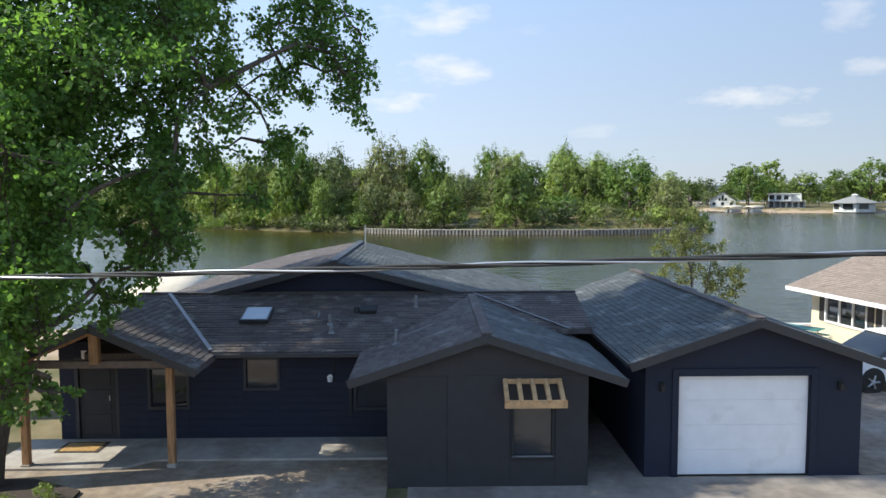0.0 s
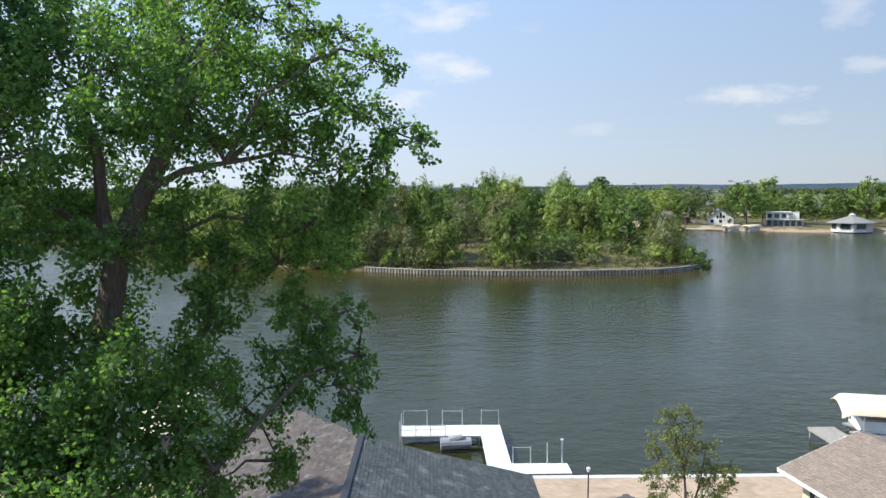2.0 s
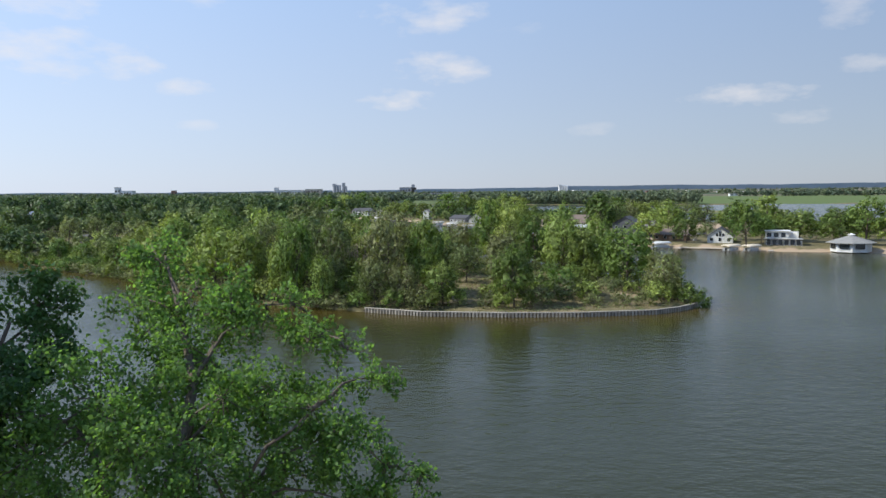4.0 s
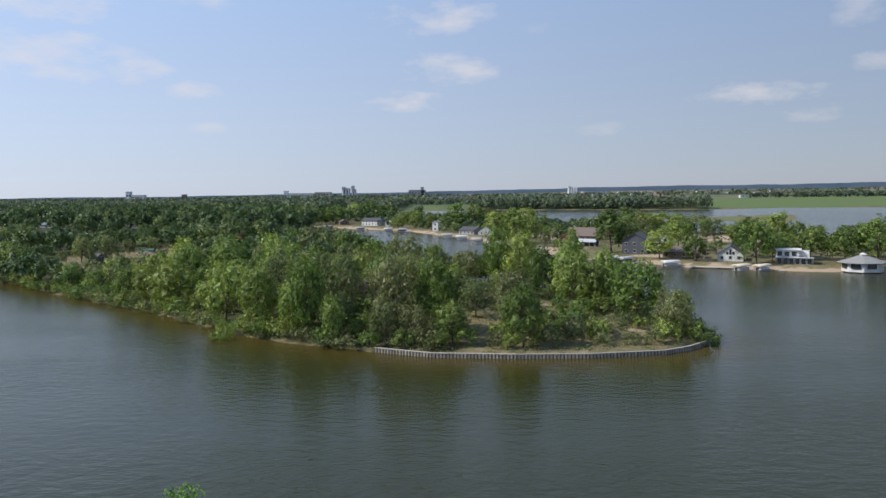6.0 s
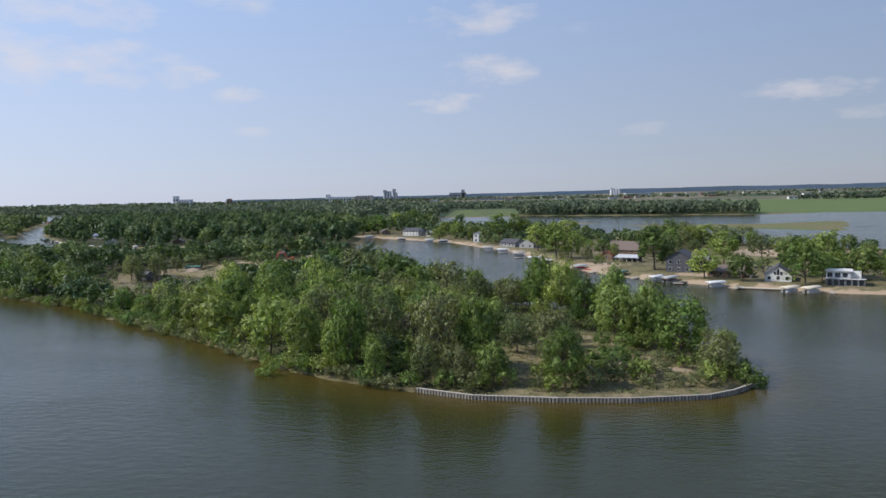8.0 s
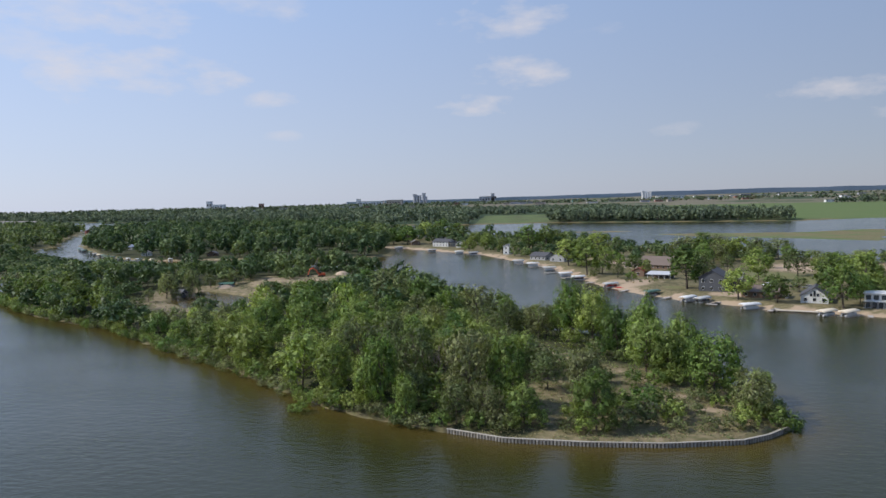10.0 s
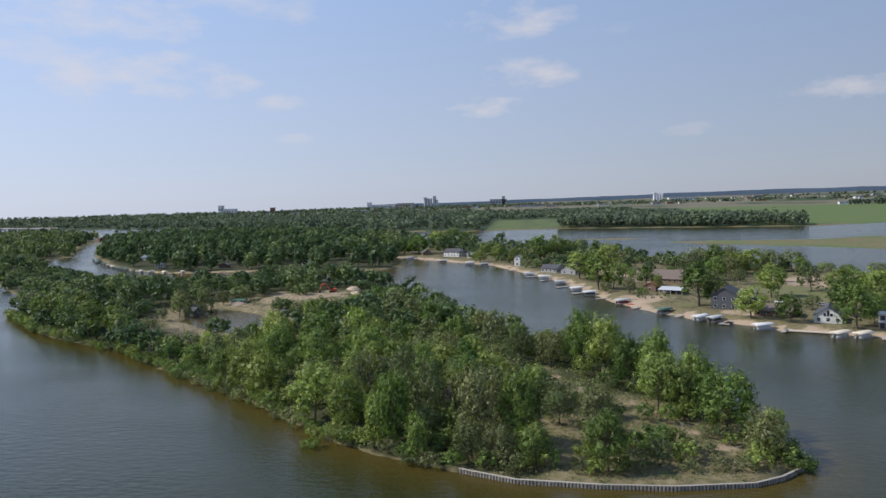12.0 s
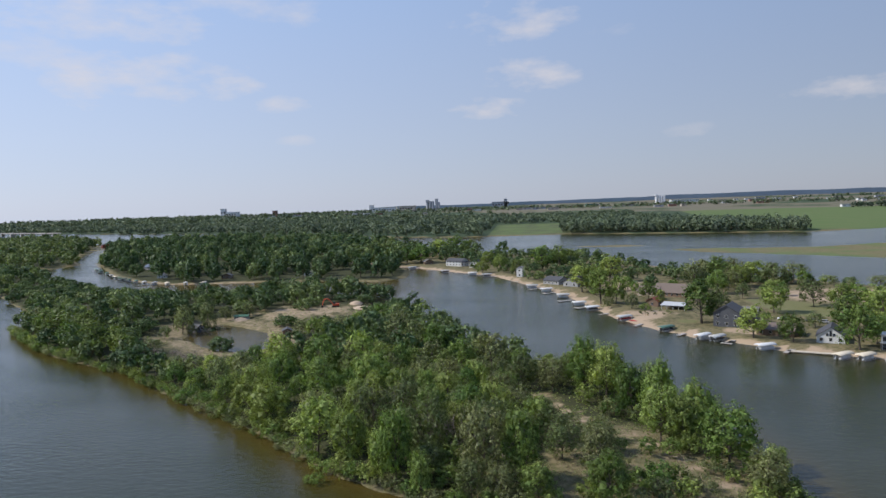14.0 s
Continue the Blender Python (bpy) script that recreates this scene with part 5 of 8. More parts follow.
PATH_CLEAR = [(3, 214), (7, 204), (10, 197), (14, 190), (19, 186), (24, 180), (28, 172), (33, 163), (40, 153), (38, 147), (33, 151), (24, 160), (25, 151), (6, 148), (4, 142)]


# clearing and low growth, shaped to leave the pond in the camera's view
POND_LAND = [(-180, 345), (-172, 392), (-156, 390), (-126, 382), (-110, 420), (-78, 420), (-68, 385), (-74, 325), (-95, 262), (-101, 241), (-128, 252), (-150, 264), (-178, 312)]
POND_FRONT = [(-72, 232), (-62, 262), (-66, 330), (-90, 330), (-115, 290), (-178, 312), (-215, 302), (-150, 250), (-111, 214), (-83, 190)]


def island_spot(x, y):
    d = edge_of(ISLAND, x, y)
    if d < 1.2 or (x > -14 and y < 150 and d < 3):
        return 0
    if min(math.hypot(x - a, y - b) for a, b in PATH_CLEAR) < 8.5:
        return 0
    if edge_of(POND_LAND, x, y) > 0 and (x * 7.1 + y * 3.3) % 23 > 0.55:
        return 0
    return d


for x, y, s in ((-172, 352, 0.7), (-160, 338, 0.6), (-158, 374, 0.75), (-148, 382, 0.7), (-178, 366, 0.9), (-166, 322, 0.6), (-171, 380, 0.8)):
    taken.append((x, y, 5))
    plant("olive", x, y, s, int(-x) % 2, x * 29 % 360, "trees on the island")
# a row of trees between the pond and the dug-up clearing, sized to hide it from the lower camera only
for x, y, s, v in ((-101, 322, 0.66, 0), (-94, 317, 0.70, 1), (-87, 315, 0.64, 2), (-80, 318, 0.68, 0), (-75, 324, 0.72, 1), (-90, 326, 0.6, 2), (-70, 332, 0.7, 0)):
    taken.append((x, y, 5))
    plant("round" if v else "olive", x, y, s * (1.0 if v else 1.2), v, x * 41 % 360, "trees on the island")


# big trees and bright bushes along the open shore
SHORE = [(-14, 141), (-26.5, 147), (-42, 157), (-60, 175.5), (-83, 199), (-111, 222), (-150, 258), (-180, 277), (-205, 294), (-235, 322), (-263, 352)]
walked = 0.0
for (x0, y0), (x1, y1) in zip(SHORE, SHORE[1:]):
    ln = math.hypot(x1 - x0, y1 - y0)
    ux, uy = (x1 - x0) / ln, (y1 - y0) / ln
    s = walked
    while s < ln:
        inw = rnd.uniform(-1.2, 0.9)
        x, y = x0 + ux * s + uy * inw, y0 + uy * s - ux * inw
        r = rnd.random()
        kind, size = ("willow", 0.72) if r < 0.14 else ("bush", 0.9) if r < 0.55 else ("brush", 0.9)
        taken.append((x, y, 2.5))
        plant(kind, x, y, size * rnd.uniform(0.7, 1.25), rnd.randrange(2), rnd.uniform(0, 360), "bushes along the island's shore")
        if rnd.random() < 0.42 and x > -260 and not -155 < x < -112:
            x, y = x + uy * 4.2, y - ux * 4.2
            if room(x, y, 6.5):
                plant(rnd.choice(("round", "round", "tall", "olive", "fresh")), x, y, rnd.uniform(1.0, 1.25) * (0.85 if edge_of(POND_FRONT, x, y) > 0 else 1), rnd.randrange(3), rnd.uniform(0, 360), "trees on the island")
        s += rnd.uniform(2.6, 4.4)
    walked = s - ln
made, tries = 0, 0
while made < 165 and tries < 14000:
    tries += 1
    x, y = rnd.uniform(-125, 52), rnd.uniform(132, 262)
    d = island_spot(x, y)
    if not d:
        continue
    if x > 4 and y < 172 and rnd.random() < 0.8:
        continue
    shore = d < 6.5 and not (x > 20)
    r = rnd.random()
    if shore:
        kind, size, gap = ("willow", 0.85, 4.0) if r < 0.30 else ("bush", 1.0, 4.0) if r < 0.52 else ("round", 0.80, 5.5) if r < 0.86 else ("brush", 1.0, 4.0)
    elif x > 0 and y < 200:
        kind, size, gap = ("olive", 0.7, 5.5) if r < 0.35 else ("bush", 1.1, 4.5) if r < 0.7 else ("brush", 1.2, 4.5)
    else:
        kind, size, gap = ("round", 0.78, 7.2) if r < 0.34 else ("tall", 0.72, 6.4) if r < 0.46 else ("olive", 0.92, 6.4) if r < 0.72 else ("fresh", 0.75, 6.8) if r < 0.82 else ("bush", 1.3, 4.6)
    if not room(x, y, gap):
        continue
    if edge_of(POND_FRONT, x, y) > 0:
        size *= 0.8
    plant(kind, x, y, size * rnd.uniform(0.82, 1.16), rnd.randrange(3), rnd.uniform(0, 360), "trees on the island", wide=rnd.uniform(0.9, 1.12))
    made += 1

# the wooded spit with its houses
SPIT_TREES = [
    ("tall", 80, 341, 20, 7.5), ("olive", 89, 347, 16, 5.5), ("round", 92, 306, 13, 5.8), ("round", 120, 368, 16, 7), ("round", 104, 296, 11.5, 5.2), ("round", 122, 281, 17, 6.5),
    ("round", 154, 375, 12, 7), ("round", 163, 378, 13, 7), ("olive", 145, 385, 14, 6), ("tall", 42, 408, 20, 6), ("round", 50, 407, 16, 5.5), ("brush", 44.5, 397, 6, 3.6), ("round", 70, 422, 9, 5.5),
    ("tall", 71, 395, 9, 2.6), ("tall", 16, 613, 20, 8), ("round", 30, 619, 19, 8), ("tall", 36, 459, 17, 6.5), ("round", 44, 458, 18, 7), ("round", 41, 648, 14, 7), ("tall", 59, 514, 18, 8),
    ("round", -33, 594, 11, 5.5), ("round", -19, 611, 14, 6.5), ("tall", -6, 568, 13, 4.5), ("round", -112, 700, 16, 9), ("tall", -98, 697, 18, 9), ("round", -88, 782, 19, 10), ("round", -72, 800, 21, 11),
    ("tall", -57, 806, 19, 9), ("round", -31, 667, 13, 6.5), ("olive", 117, 503, 15, 8), ("round", 128, 500, 17, 8), ("olive", 138, 498, 16, 8), ("round", 148, 494, 14, 8), ("olive", 157, 481, 14, 8),
    ("olive", 172, 490, 13, 8), ("round", 164, 357, 14, 7), ("olive", 206, 450, 8, 6), ("olive", 108, 478, 14, 7), ("olive", 122, 455, 13, 6.5), ("round", 112, 440, 14, 6.5), ("round", 134, 470, 15, 7),
    ("fresh", 139, 294, 10, 5), ("round", 155, 279, 14, 6.6), ("tall", 165, 275, 18, 6), ("tall", 142, 306, 19, 6.5), ("round", 172, 270, 14, 6.5), ("round", 149, 294, 14, 6.5), ("tall", 180, 264, 16, 6),
    ("round", 132, 290, 11, 5), ("tall", 128, 310, 17, 6), ("round", 190, 262, 13, 6), ("round", 176, 300, 14, 7), ("olive", 186, 330, 12, 6), ("round", 152, 330, 13, 6),
]
for k, (kind, x, y, high, radius) in enumerate(SPIT_TREES):
    taken.append((x, y, 6))
    grown(kind, x, y, ground_z(x, y) + high * 1.05, radius * 1.25, k, x * 37 % 360, "trees on the far shore")
HOUSE_SPOTS = [(91, 337, 15), (108, 310, 12), (140, 330, 12), (117, 300, 10), (105, 317, 9), (92, 341, 10), (138, 278, 13), (150, 256, 11), (78, 395, 9), (84, 432, 14), (28, 506, 9), (0, 566, 8), (-50, 668, 16), (-120, 705, 9), (66, 500, 18), (180, 425, 30), (112, 334, 13), (100, 385, 14), (134, 400, 22), (138, 366, 16), (76, 352, 10)]


def spit_spot(x, y):
    """Whether a tree can stand here: on the spit, off the beach, on no house and off the strip that keeps it in the
    camera's view.
    """
    if edge_of(SPIT, x, y) < 9:
        return False
    for a, b, r in HOUSE_SPOTS:
        d = math.hypot(a, b)
        s = min(max(-((x - a) * a + (y - b) * b) / d, 0), 20)
        if math.hypot(x - a + s * a / d, y - b + s * b / d) < r * (1.0 if s == 0 else 0.85):
            return False
    return True


made, tries = 0, 0
while made < 44 and tries < 6000:
    tries += 1
    x, y = rnd.uniform(20, 200), rnd.uniform(250, 480)
    if not spit_spot(x, y) or edge_of(SPIT, x, y) < (11 if y > 300 else 14) or not room(x, y, 8.5):
        continue
    r = rnd.random()
    kind, size = ("round", 0.6) if r < 0.30 else ("olive", 0.75) if r < 0.6 else ("bush", 1.1)
    plant(kind, x, y, size * rnd.uniform(0.6, 1.2), rnd.randrange(3), rnd.uniform(0, 360), "trees on the far shore", wide=rnd.uniform(0.9, 1.2))
    made += 1


# woods too far off to count: one body of leaf clumps each
def far_wood(name, label, spots, mat, leaf, per_tree, seed):
    """spots: x, y, height, crown radius of each tree in the wood."""
    rng = np.random.RandomState(seed)
    lobes, clumps = (4, 3) if per_tree < 60 else (7, 6) if per_tree < 200 else (10, 9) if per_tree < 500 else (14, 12)
    forms = []
    for k in range(7):
        while True:
            c, nn, ss, hubs = foliage(rng, 1.0, 0.5, -0.08, lobes, clumps, max(4, per_tree * 1.45 / (lobes * clumps)))
            if len(c):
                break
        core_c, core_n, core_s = lining(rng, hubs, 7 if per_tree > 60 else 3, 0.5, 0.62)
        forms.append((np.concatenate([c, core_c]), np.concatenate([nn, core_n]), np.concatenate([ss, core_n + np.array([0, 0, 0.2])]), np.concatenate([np.zeros(len(c)), core_s])))
    cs, ns, sh, tones, sizes = [], [], [], [], []
    stems = Solid()
    for x, y, h, r in spots:
        gz = ground_z(x, y)
        c, nn, ss, core = forms[rng.randint(7)]
        sizes.append(np.where(core > 0, core * (r + h * 0.5), leaf * rng.uniform(0.6, 1.3, len(c))))
        a = rng.rand() * 6.28
        turn = np.array([[math.cos(a), math.sin(a), 0], [-math.sin(a), math.cos(a), 0], [0, 0, 1]])
        cs.append((c @ turn) * np.array([r * 2, r * 2, h]) + np.array([x, y, gz]))
        ns.append(nn @ turn)
        sh.append(ss @ turn)
        tones.append(np.full(len(c), rng.normal() * 0.45))
        stems.tube((x, y, gz - 0.3), (x, y, gz + h * 0.5), h * 0.02, h * 0.01, 4, False)
    c, nn, ss, tt = np.concatenate(cs), np.concatenate(ns), np.concatenate(sh), np.concatenate(tones)
    e = thing(name, (spots[0][0], spots[0][1], 0), label, "woods", kind="stuff")
    part("crowns", cards(name, c, nn, np.concatenate(sizes), mat, rng, 0.75, simple=True, shade=ss, tone=tt), mat, e)
    part("stems", stems, BARK, e)
    return e


def scatter(test, box, count, gap, hmin, hmax, seed, low=None):
    rr, out, cell = random.Random(seed), [], {}
    tries = 0
    while len(out) < count and tries < count * 12:
        tries += 1
        x, y = rr.uniform(box[0], box[1]), rr.uniform(box[2], box[3])
        if not test(x, y):
            continue
        k = (int(x / gap), int(y / gap))
        if any((x - a) ** 2 + (y - b) ** 2 < (gap * 0.8) ** 2 for i in (-1, 0, 1) for j in (-1, 0, 1) for a, b in cell.get((k[0] + i, k[1] + j), ())):
            continue
        cell.setdefault(k, []).append((x, y))
        h = rr.uniform(hmin, hmax) * (low(x, y) if low else 1)
        out.append((x, y, h, max(h * rr.uniform(0.34, 0.52), gap * 0.55)))
    return out


def island_low(x, y):
    """How high the wood grows: lower before the canal and the pond, to fit the camera's view of both."""
    if x < -175 and y > 425 and x > -420:
        return 0.42
    return 0.8 if edge_of(POND_FRONT, x, y) > 0 else 0.5 if edge_of(POND_LAND, x, y) > -6 else 1.0


MID_ROOFS = [(-372, 705, 16), (-316, 620, 10), (-250, 600, 9), (-180, 610, 8), (-700, 1170, 16)]
middle_test = lambda x, y: edge_of(MIDDLE, x, y) > 2.5 and not any(math.hypot(x - a, y - b) < r for a, b, r in MID_ROOFS)
far_wood("island_wood", "dense green grove covering the far half of the island", scatter(lambda x, y: island_spot(x, y) > 1.5 and (x < -120 or y > 255), (-540, 0, 200, 690), 340, 12.0, 9, 15, 310, island_low), WOOD_LEAF, 0.40, 850, 410)
far_wood("spit_grove", "green trees filling the spit behind the houses", scatter(lambda x, y: spit_spot(x, y) and y < 760 and (y > 470 or x > 195 or x < 20), (-60, 330, 300, 760), 210, 9.5, 5, 11, 311), WOOD_LEAF, 0.46, 360, 411)
far_wood("middle_wood", "dense green wood on the middle bank", scatter(middle_test, (-690, -90, 555, 1300), 370, 14.5, 13, 20, 301), WOOD_LEAF, 0.74, 560, 401)
far_wood("left_wood", "green wood along the canal bank", scatter(lambda x, y: edge_of(LEFT_BANK, x, y) > 3, (-1150, -420, 560, 1500), 620, 16, 12, 19, 302), WOOD_LEAF, 0.95, 340, 402)
far_wood("spit_wood", "green trees behind the canal head", scatter(lambda x, y: edge_of(SPIT, x, y) > 8 and y > 690 and x < -20, (-420, -20, 690, 1200), 120, 15, 11, 18, 303), WOOD_LEAF, 0.9, 340, 403)
RIVER_WOOD = [(64, 1222), (240, 1160), (412, 1108), (430, 1180), (380, 1300), (240, 1330), (70, 1360)]
far_wood("river_wood", "dark wood on the far river bank", scatter(lambda x, y: inside(RIVER_WOOD, x, y), (60, 440, 1100, 1370), 300, 13, 15, 24, 304), HAZED_LEAF, 0.85, 300, 404)
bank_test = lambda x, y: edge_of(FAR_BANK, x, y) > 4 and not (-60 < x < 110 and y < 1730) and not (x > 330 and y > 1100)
far_wood("bank_wood", "wide green wood across the river", scatter(bank_test, (-2600, 420, 1180, 2500), 1900, 20, 14, 22, 305, lambda x, y: 1.0 if y < 1700 else 0.75), HAZED_LEAF, 1.9, 105, 405)
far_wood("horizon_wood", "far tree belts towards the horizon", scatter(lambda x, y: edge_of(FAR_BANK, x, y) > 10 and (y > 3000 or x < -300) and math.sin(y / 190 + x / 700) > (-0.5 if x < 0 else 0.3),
         (-3600, 3000, 2300, 4500), 1700, 26, 12, 18, 306), HAZED_LEAF, 4.2, 45, 406)
far_wood("field_wood", "small wood in the green meadow", scatter(lambda x, y: ((x - 1250) / 260) ** 2 + ((y - 2350) / 60) ** 2 < 1, (950, 1560, 2280, 2420), 90, 18, 14, 22, 307), HAZED_LEAF, 2.6, 70, 407)


# a bush that hangs into the water off the shore
plant("willow", -45.6, 153.2, 0.62, 0, 30, "bushes along the island's shore", z=WATER_Z - 0.3)
plant("willow", -47.4, 153.6, 0.45, 1, 200, "bushes along the island's shore", z=WATER_Z - 0.3)


# low growth under the island's trees
def undergrowth():
    rng = np.random.RandomState(8)

    def tufts(count, box, test, few, many, reach, size, mats):
        xs, ys = rng.uniform(box[0], box[1], count), rng.uniform(box[2], box[3], count)
        ok = test(xs, ys)
        xs, ys = xs[ok], ys[ok]
        cs, ns = [], []
        for x, y in zip(xs, ys):
            m = rng.randint(few, many)
            o = ball(rng, m)
            o[:, 2] = np.abs(o[:, 2])
            cs.append(np.array([x, y, ground_z(x, y)]) + o * rng.uniform(0.35, 1.0) * reach * np.array([1, 1, 0.8]))
            ns.append(o + np.array([0, 0, 0.6]))
        c, nn = np.concatenate(cs), np.concatenate(ns)
        pick = rng.randint(0, len(mats), len(c))
        for k, mat in enumerate(mats):
            sel = pick == k
            part("weeds", cards("weeds", c[sel], nn[sel], size * rng.uniform(0.6, 1.3, int(sel.sum())), mat, rng, 0.6, simple=True), mat, e)

    e = thing("undergrowth", (-40, 200, 0), "tangled weeds, dry grass and low shrubs under the island trees", "undergrowth", kind="stuff")
    in_point = lambda x, y: (x > -14) & (y < 185)
    wooded = lambda x, y: (signed(ISLAND, x, y) > 0.8) & ~in_point(x, y)
    clump = lambda x, y: waves(x, y, 9, 31) + 0.6 * waves(x, y, 3.1, 32)
    tufts(9000, (-130, 55, 132, 265), wooded, 6, 12, 1.0, 0.20, (OLIVE_LEAF, TREE_LEAF))
    tufts(9500, (-14, 56, 131, 186), lambda x, y: (signed(ISLAND, x, y) > 1.0) & in_point(x, y) & (clump(x, y) > -0.25), 5, 10, 0.55, 0.13, (DRY_GRASS, DRY_GRASS, OLIVE_LEAF))
    tufts(2600, (-14, 56, 131, 186), lambda x, y: (signed(ISLAND, x, y) > 1.6) & in_point(x, y) & (clump(x, y) > 0.25), 9, 16, 1.0, 0.16, (OLIVE_LEAF, OLIVE_LEAF, TREE_LEAF))
    tufts(3500, (-210, -65, 250, 420), lambda x, y: (signed(POND_LAND, x, y) > 0) & (signed(POND, x, y) < -2) & (clump(x, y) > 0.1), 5, 9, 1.3, 0.32, (DRY_GRASS, OLIVE_LEAF))


undergrowth()

# ---------------------------------------------------------------- close to the house
def leafy_tree(name, label, trunk, lobes, limbs_from, mat, leaf, density, seed, thick, twig=0.012, bark=None, droop=0.0, hollow=0.25):
    """A tree near the eye. trunk: paths of (x, y, z, radius); lobes: x, y, z, radius of the leaf masses; limbs_from: trunk points that carry the limbs."""
    rng = np.random.RandomState(seed)
    e = thing(name, trunk[0][0][:3], label, "tree")
    wood = Solid()
    for p in trunk:
        wood.path([q[:3] for q in p], [q[3] for q in p], 12)
    part("trunk", wood, bark or BARK, e, smooth=True)
    limbs = Solid()
    cs, ns = [], []
    hubs = [Vector(h) for h in limbs_from]
    ends = []
    for x, y, z, r in lobes:
        c = Vector((x, y, z))
        best = min(hubs + ends, key=lambda h: (h - c).length + max(0, h.z - c.z + 0.5) * 1.2 + (0.6 if h in ends else 0))
        ends.append(c)
        mid = best.lerp(c, 0.5) + Vector((rng.normal() * 0.15, rng.normal() * 0.15, 0.12 * (c - best).length))
        rr = thick * (0.5 + 0.35 * min((c - best).length, 4) / 4)
        limbs.path([best, best.lerp(mid, 0.5) + Vector(rng.normal(size=3) * 0.05), mid, mid.lerp(c, 0.5) + Vector(rng.normal(size=3) * 0.06), c], [rr, rr * 0.8, rr * 0.6, rr * 0.42, rr * 0.25], 7)
        tips = []
        for d in ball(rng, int(5 + 7 * r)):
            q = c + Vector(d) * r * rng.uniform(0.75, 1.05) - Vector((0, 0, droop * r * rng.rand()))
            m = c.lerp(q, 0.5) + Vector(rng.normal(size=3) * 0.12 * r)
            limbs.path([c, m, q], [rr * 0.22 + twig * 0.4, twig, twig * 0.4], 4)
            tips += [(c, m), (m, q), (m, q), (q, q)]
        airy = 0.6 if z > 17.3 or (z > 13.4 and x < -7.8) else 0.8 if z < 13.5 and x > -4.7 else 1.0
        n = int(density * r ** 2.2 * (airy if density == 1350 else 1))
        pick = rng.randint(0, len(tips), n)
        t = rng.rand(n, 1)
        a = np.array([tips[i][0] for i in pick])
        b = np.array([tips[i][1] for i in pick])
        spread = ball(rng, n) * (r * 0.30 * rng.rand(n, 1) ** 0.6)
        p = a + (b - a) * t + spread
        rel = np.linalg.norm(p - np.array([x, y, z]), axis=1) / r
        keep = rng.rand(n) < np.clip((rel - 0.15) / hollow, 0.15, 1)
        p = p[keep]
        cs.append(p)
        ns.append(ball(rng, len(p)) * 0.9 + np.array([0, 0, 0.45]) + (p - np.array([x, y, z])) / r * 0.4)
    c, nn = np.concatenate(cs), np.concatenate(ns)
    part("branchwork", limbs, bark or BARK, e, smooth=True)
    part("crown", cards("crown", c, nn, leaf * rng.uniform(0.65, 1.2, len(c)), mat, rng, 0.72, 0.12), mat, e)
    return e


# the old cottonwood's leaf masses, grouped, placed to fit its outline in the camera's view: x, y, z, radius
TOP_BOUGHS = [(-7.6, 21, 19.45, 1.25), (-7, 20.3, 18.25, 1.5), (-8, 20.4, 18.45, 1.1), (-4.3, 19.5, 18.15, 1.15), (-3.6, 19.4, 18.45, 0.75), (-2.7, 19.2, 17.65, 0.75), (-5.6, 18.6, 17.2, 1.7), (-3.9, 18, 16.6, 1.5), (-7.3, 16.3, 16.8, 1.6), (-6.3, 15.2, 16.2, 1.3), (-9.8, 16.4, 16.4, 1.5), (-5, 19, 18.25, 1), (-6.2, 19.8, 18.85, 1), (-4.6, 16.4, 16.8, 1), (-2.6, 16.4, 16.5, 0.8), (-2, 18.4, 17.45, 0.7), (-1.3, 18, 16.8, 0.7), (-7.4, 20.4, 16.4, 1.2), (-6.6, 20.8, 16.8, 0.9), (-3.0, 18.6, 17.65, 0.7), (-5.2, 19.6, 18.85, 0.8), (-8.2, 21.2, 19.55, 0.8)]
OUTER_BOUGHS = [(-2.2, 17.3, 15.7, 1.3), (-1, 16.8, 15, 0.95), (-0.25, 16.5, 14.8, 0.5), (-2, 16.8, 14.2, 1.15), (-3.3, 17, 14.9, 1.35), (-2.9, 17.5, 12.9, 1.05), (-3.7, 18.2, 11.9, 0.75), (-4.2, 17.4, 13.1, 1), (-5, 15.6, 15.6, 1.2), (-4.6, 17.6, 11.9, 0.9), (-2.6, 18.6, 12, 0.8), (-1.5, 17.2, 13.6, 0.8), (-5.5, 16.6, 12.9, 0.75), (-5, 16.9, 12.1, 0.8)]
# the last four, like two in TOP_BOUGHS, are added to shade the garage roof
LEE_BOUGHS = [(-8.7, 16, 15.6, 1.7), (-9.6, 15.4, 14.2, 1.5), (-8.6, 14.4, 13.6, 1.2), (-8.4, 14, 11.8, 1.3), (-9.2, 15.2, 12.4, 1.5), (-10.6, 14.2, 13.4, 1.6), (-7.9, 15, 14.6, 1.1), (-6.1, 15.1, 12.9, 0.8), (-8, 16.6, 13.4, 0.9), (-6.6, 18.6, 13.2, 1.2), (-8.1, 18.6, 12.2, 1.3), (-6, 19, 15, 1.2), (-7.6, 14.6, 12.9, 0.8), (-8.2, 19.2, 15.2, 1.3), (-9.2, 20.4, 15, 1.4), (-8.8, 21.8, 14.4, 1.2), (-9.6, 18.6, 13.6, 1.3)]
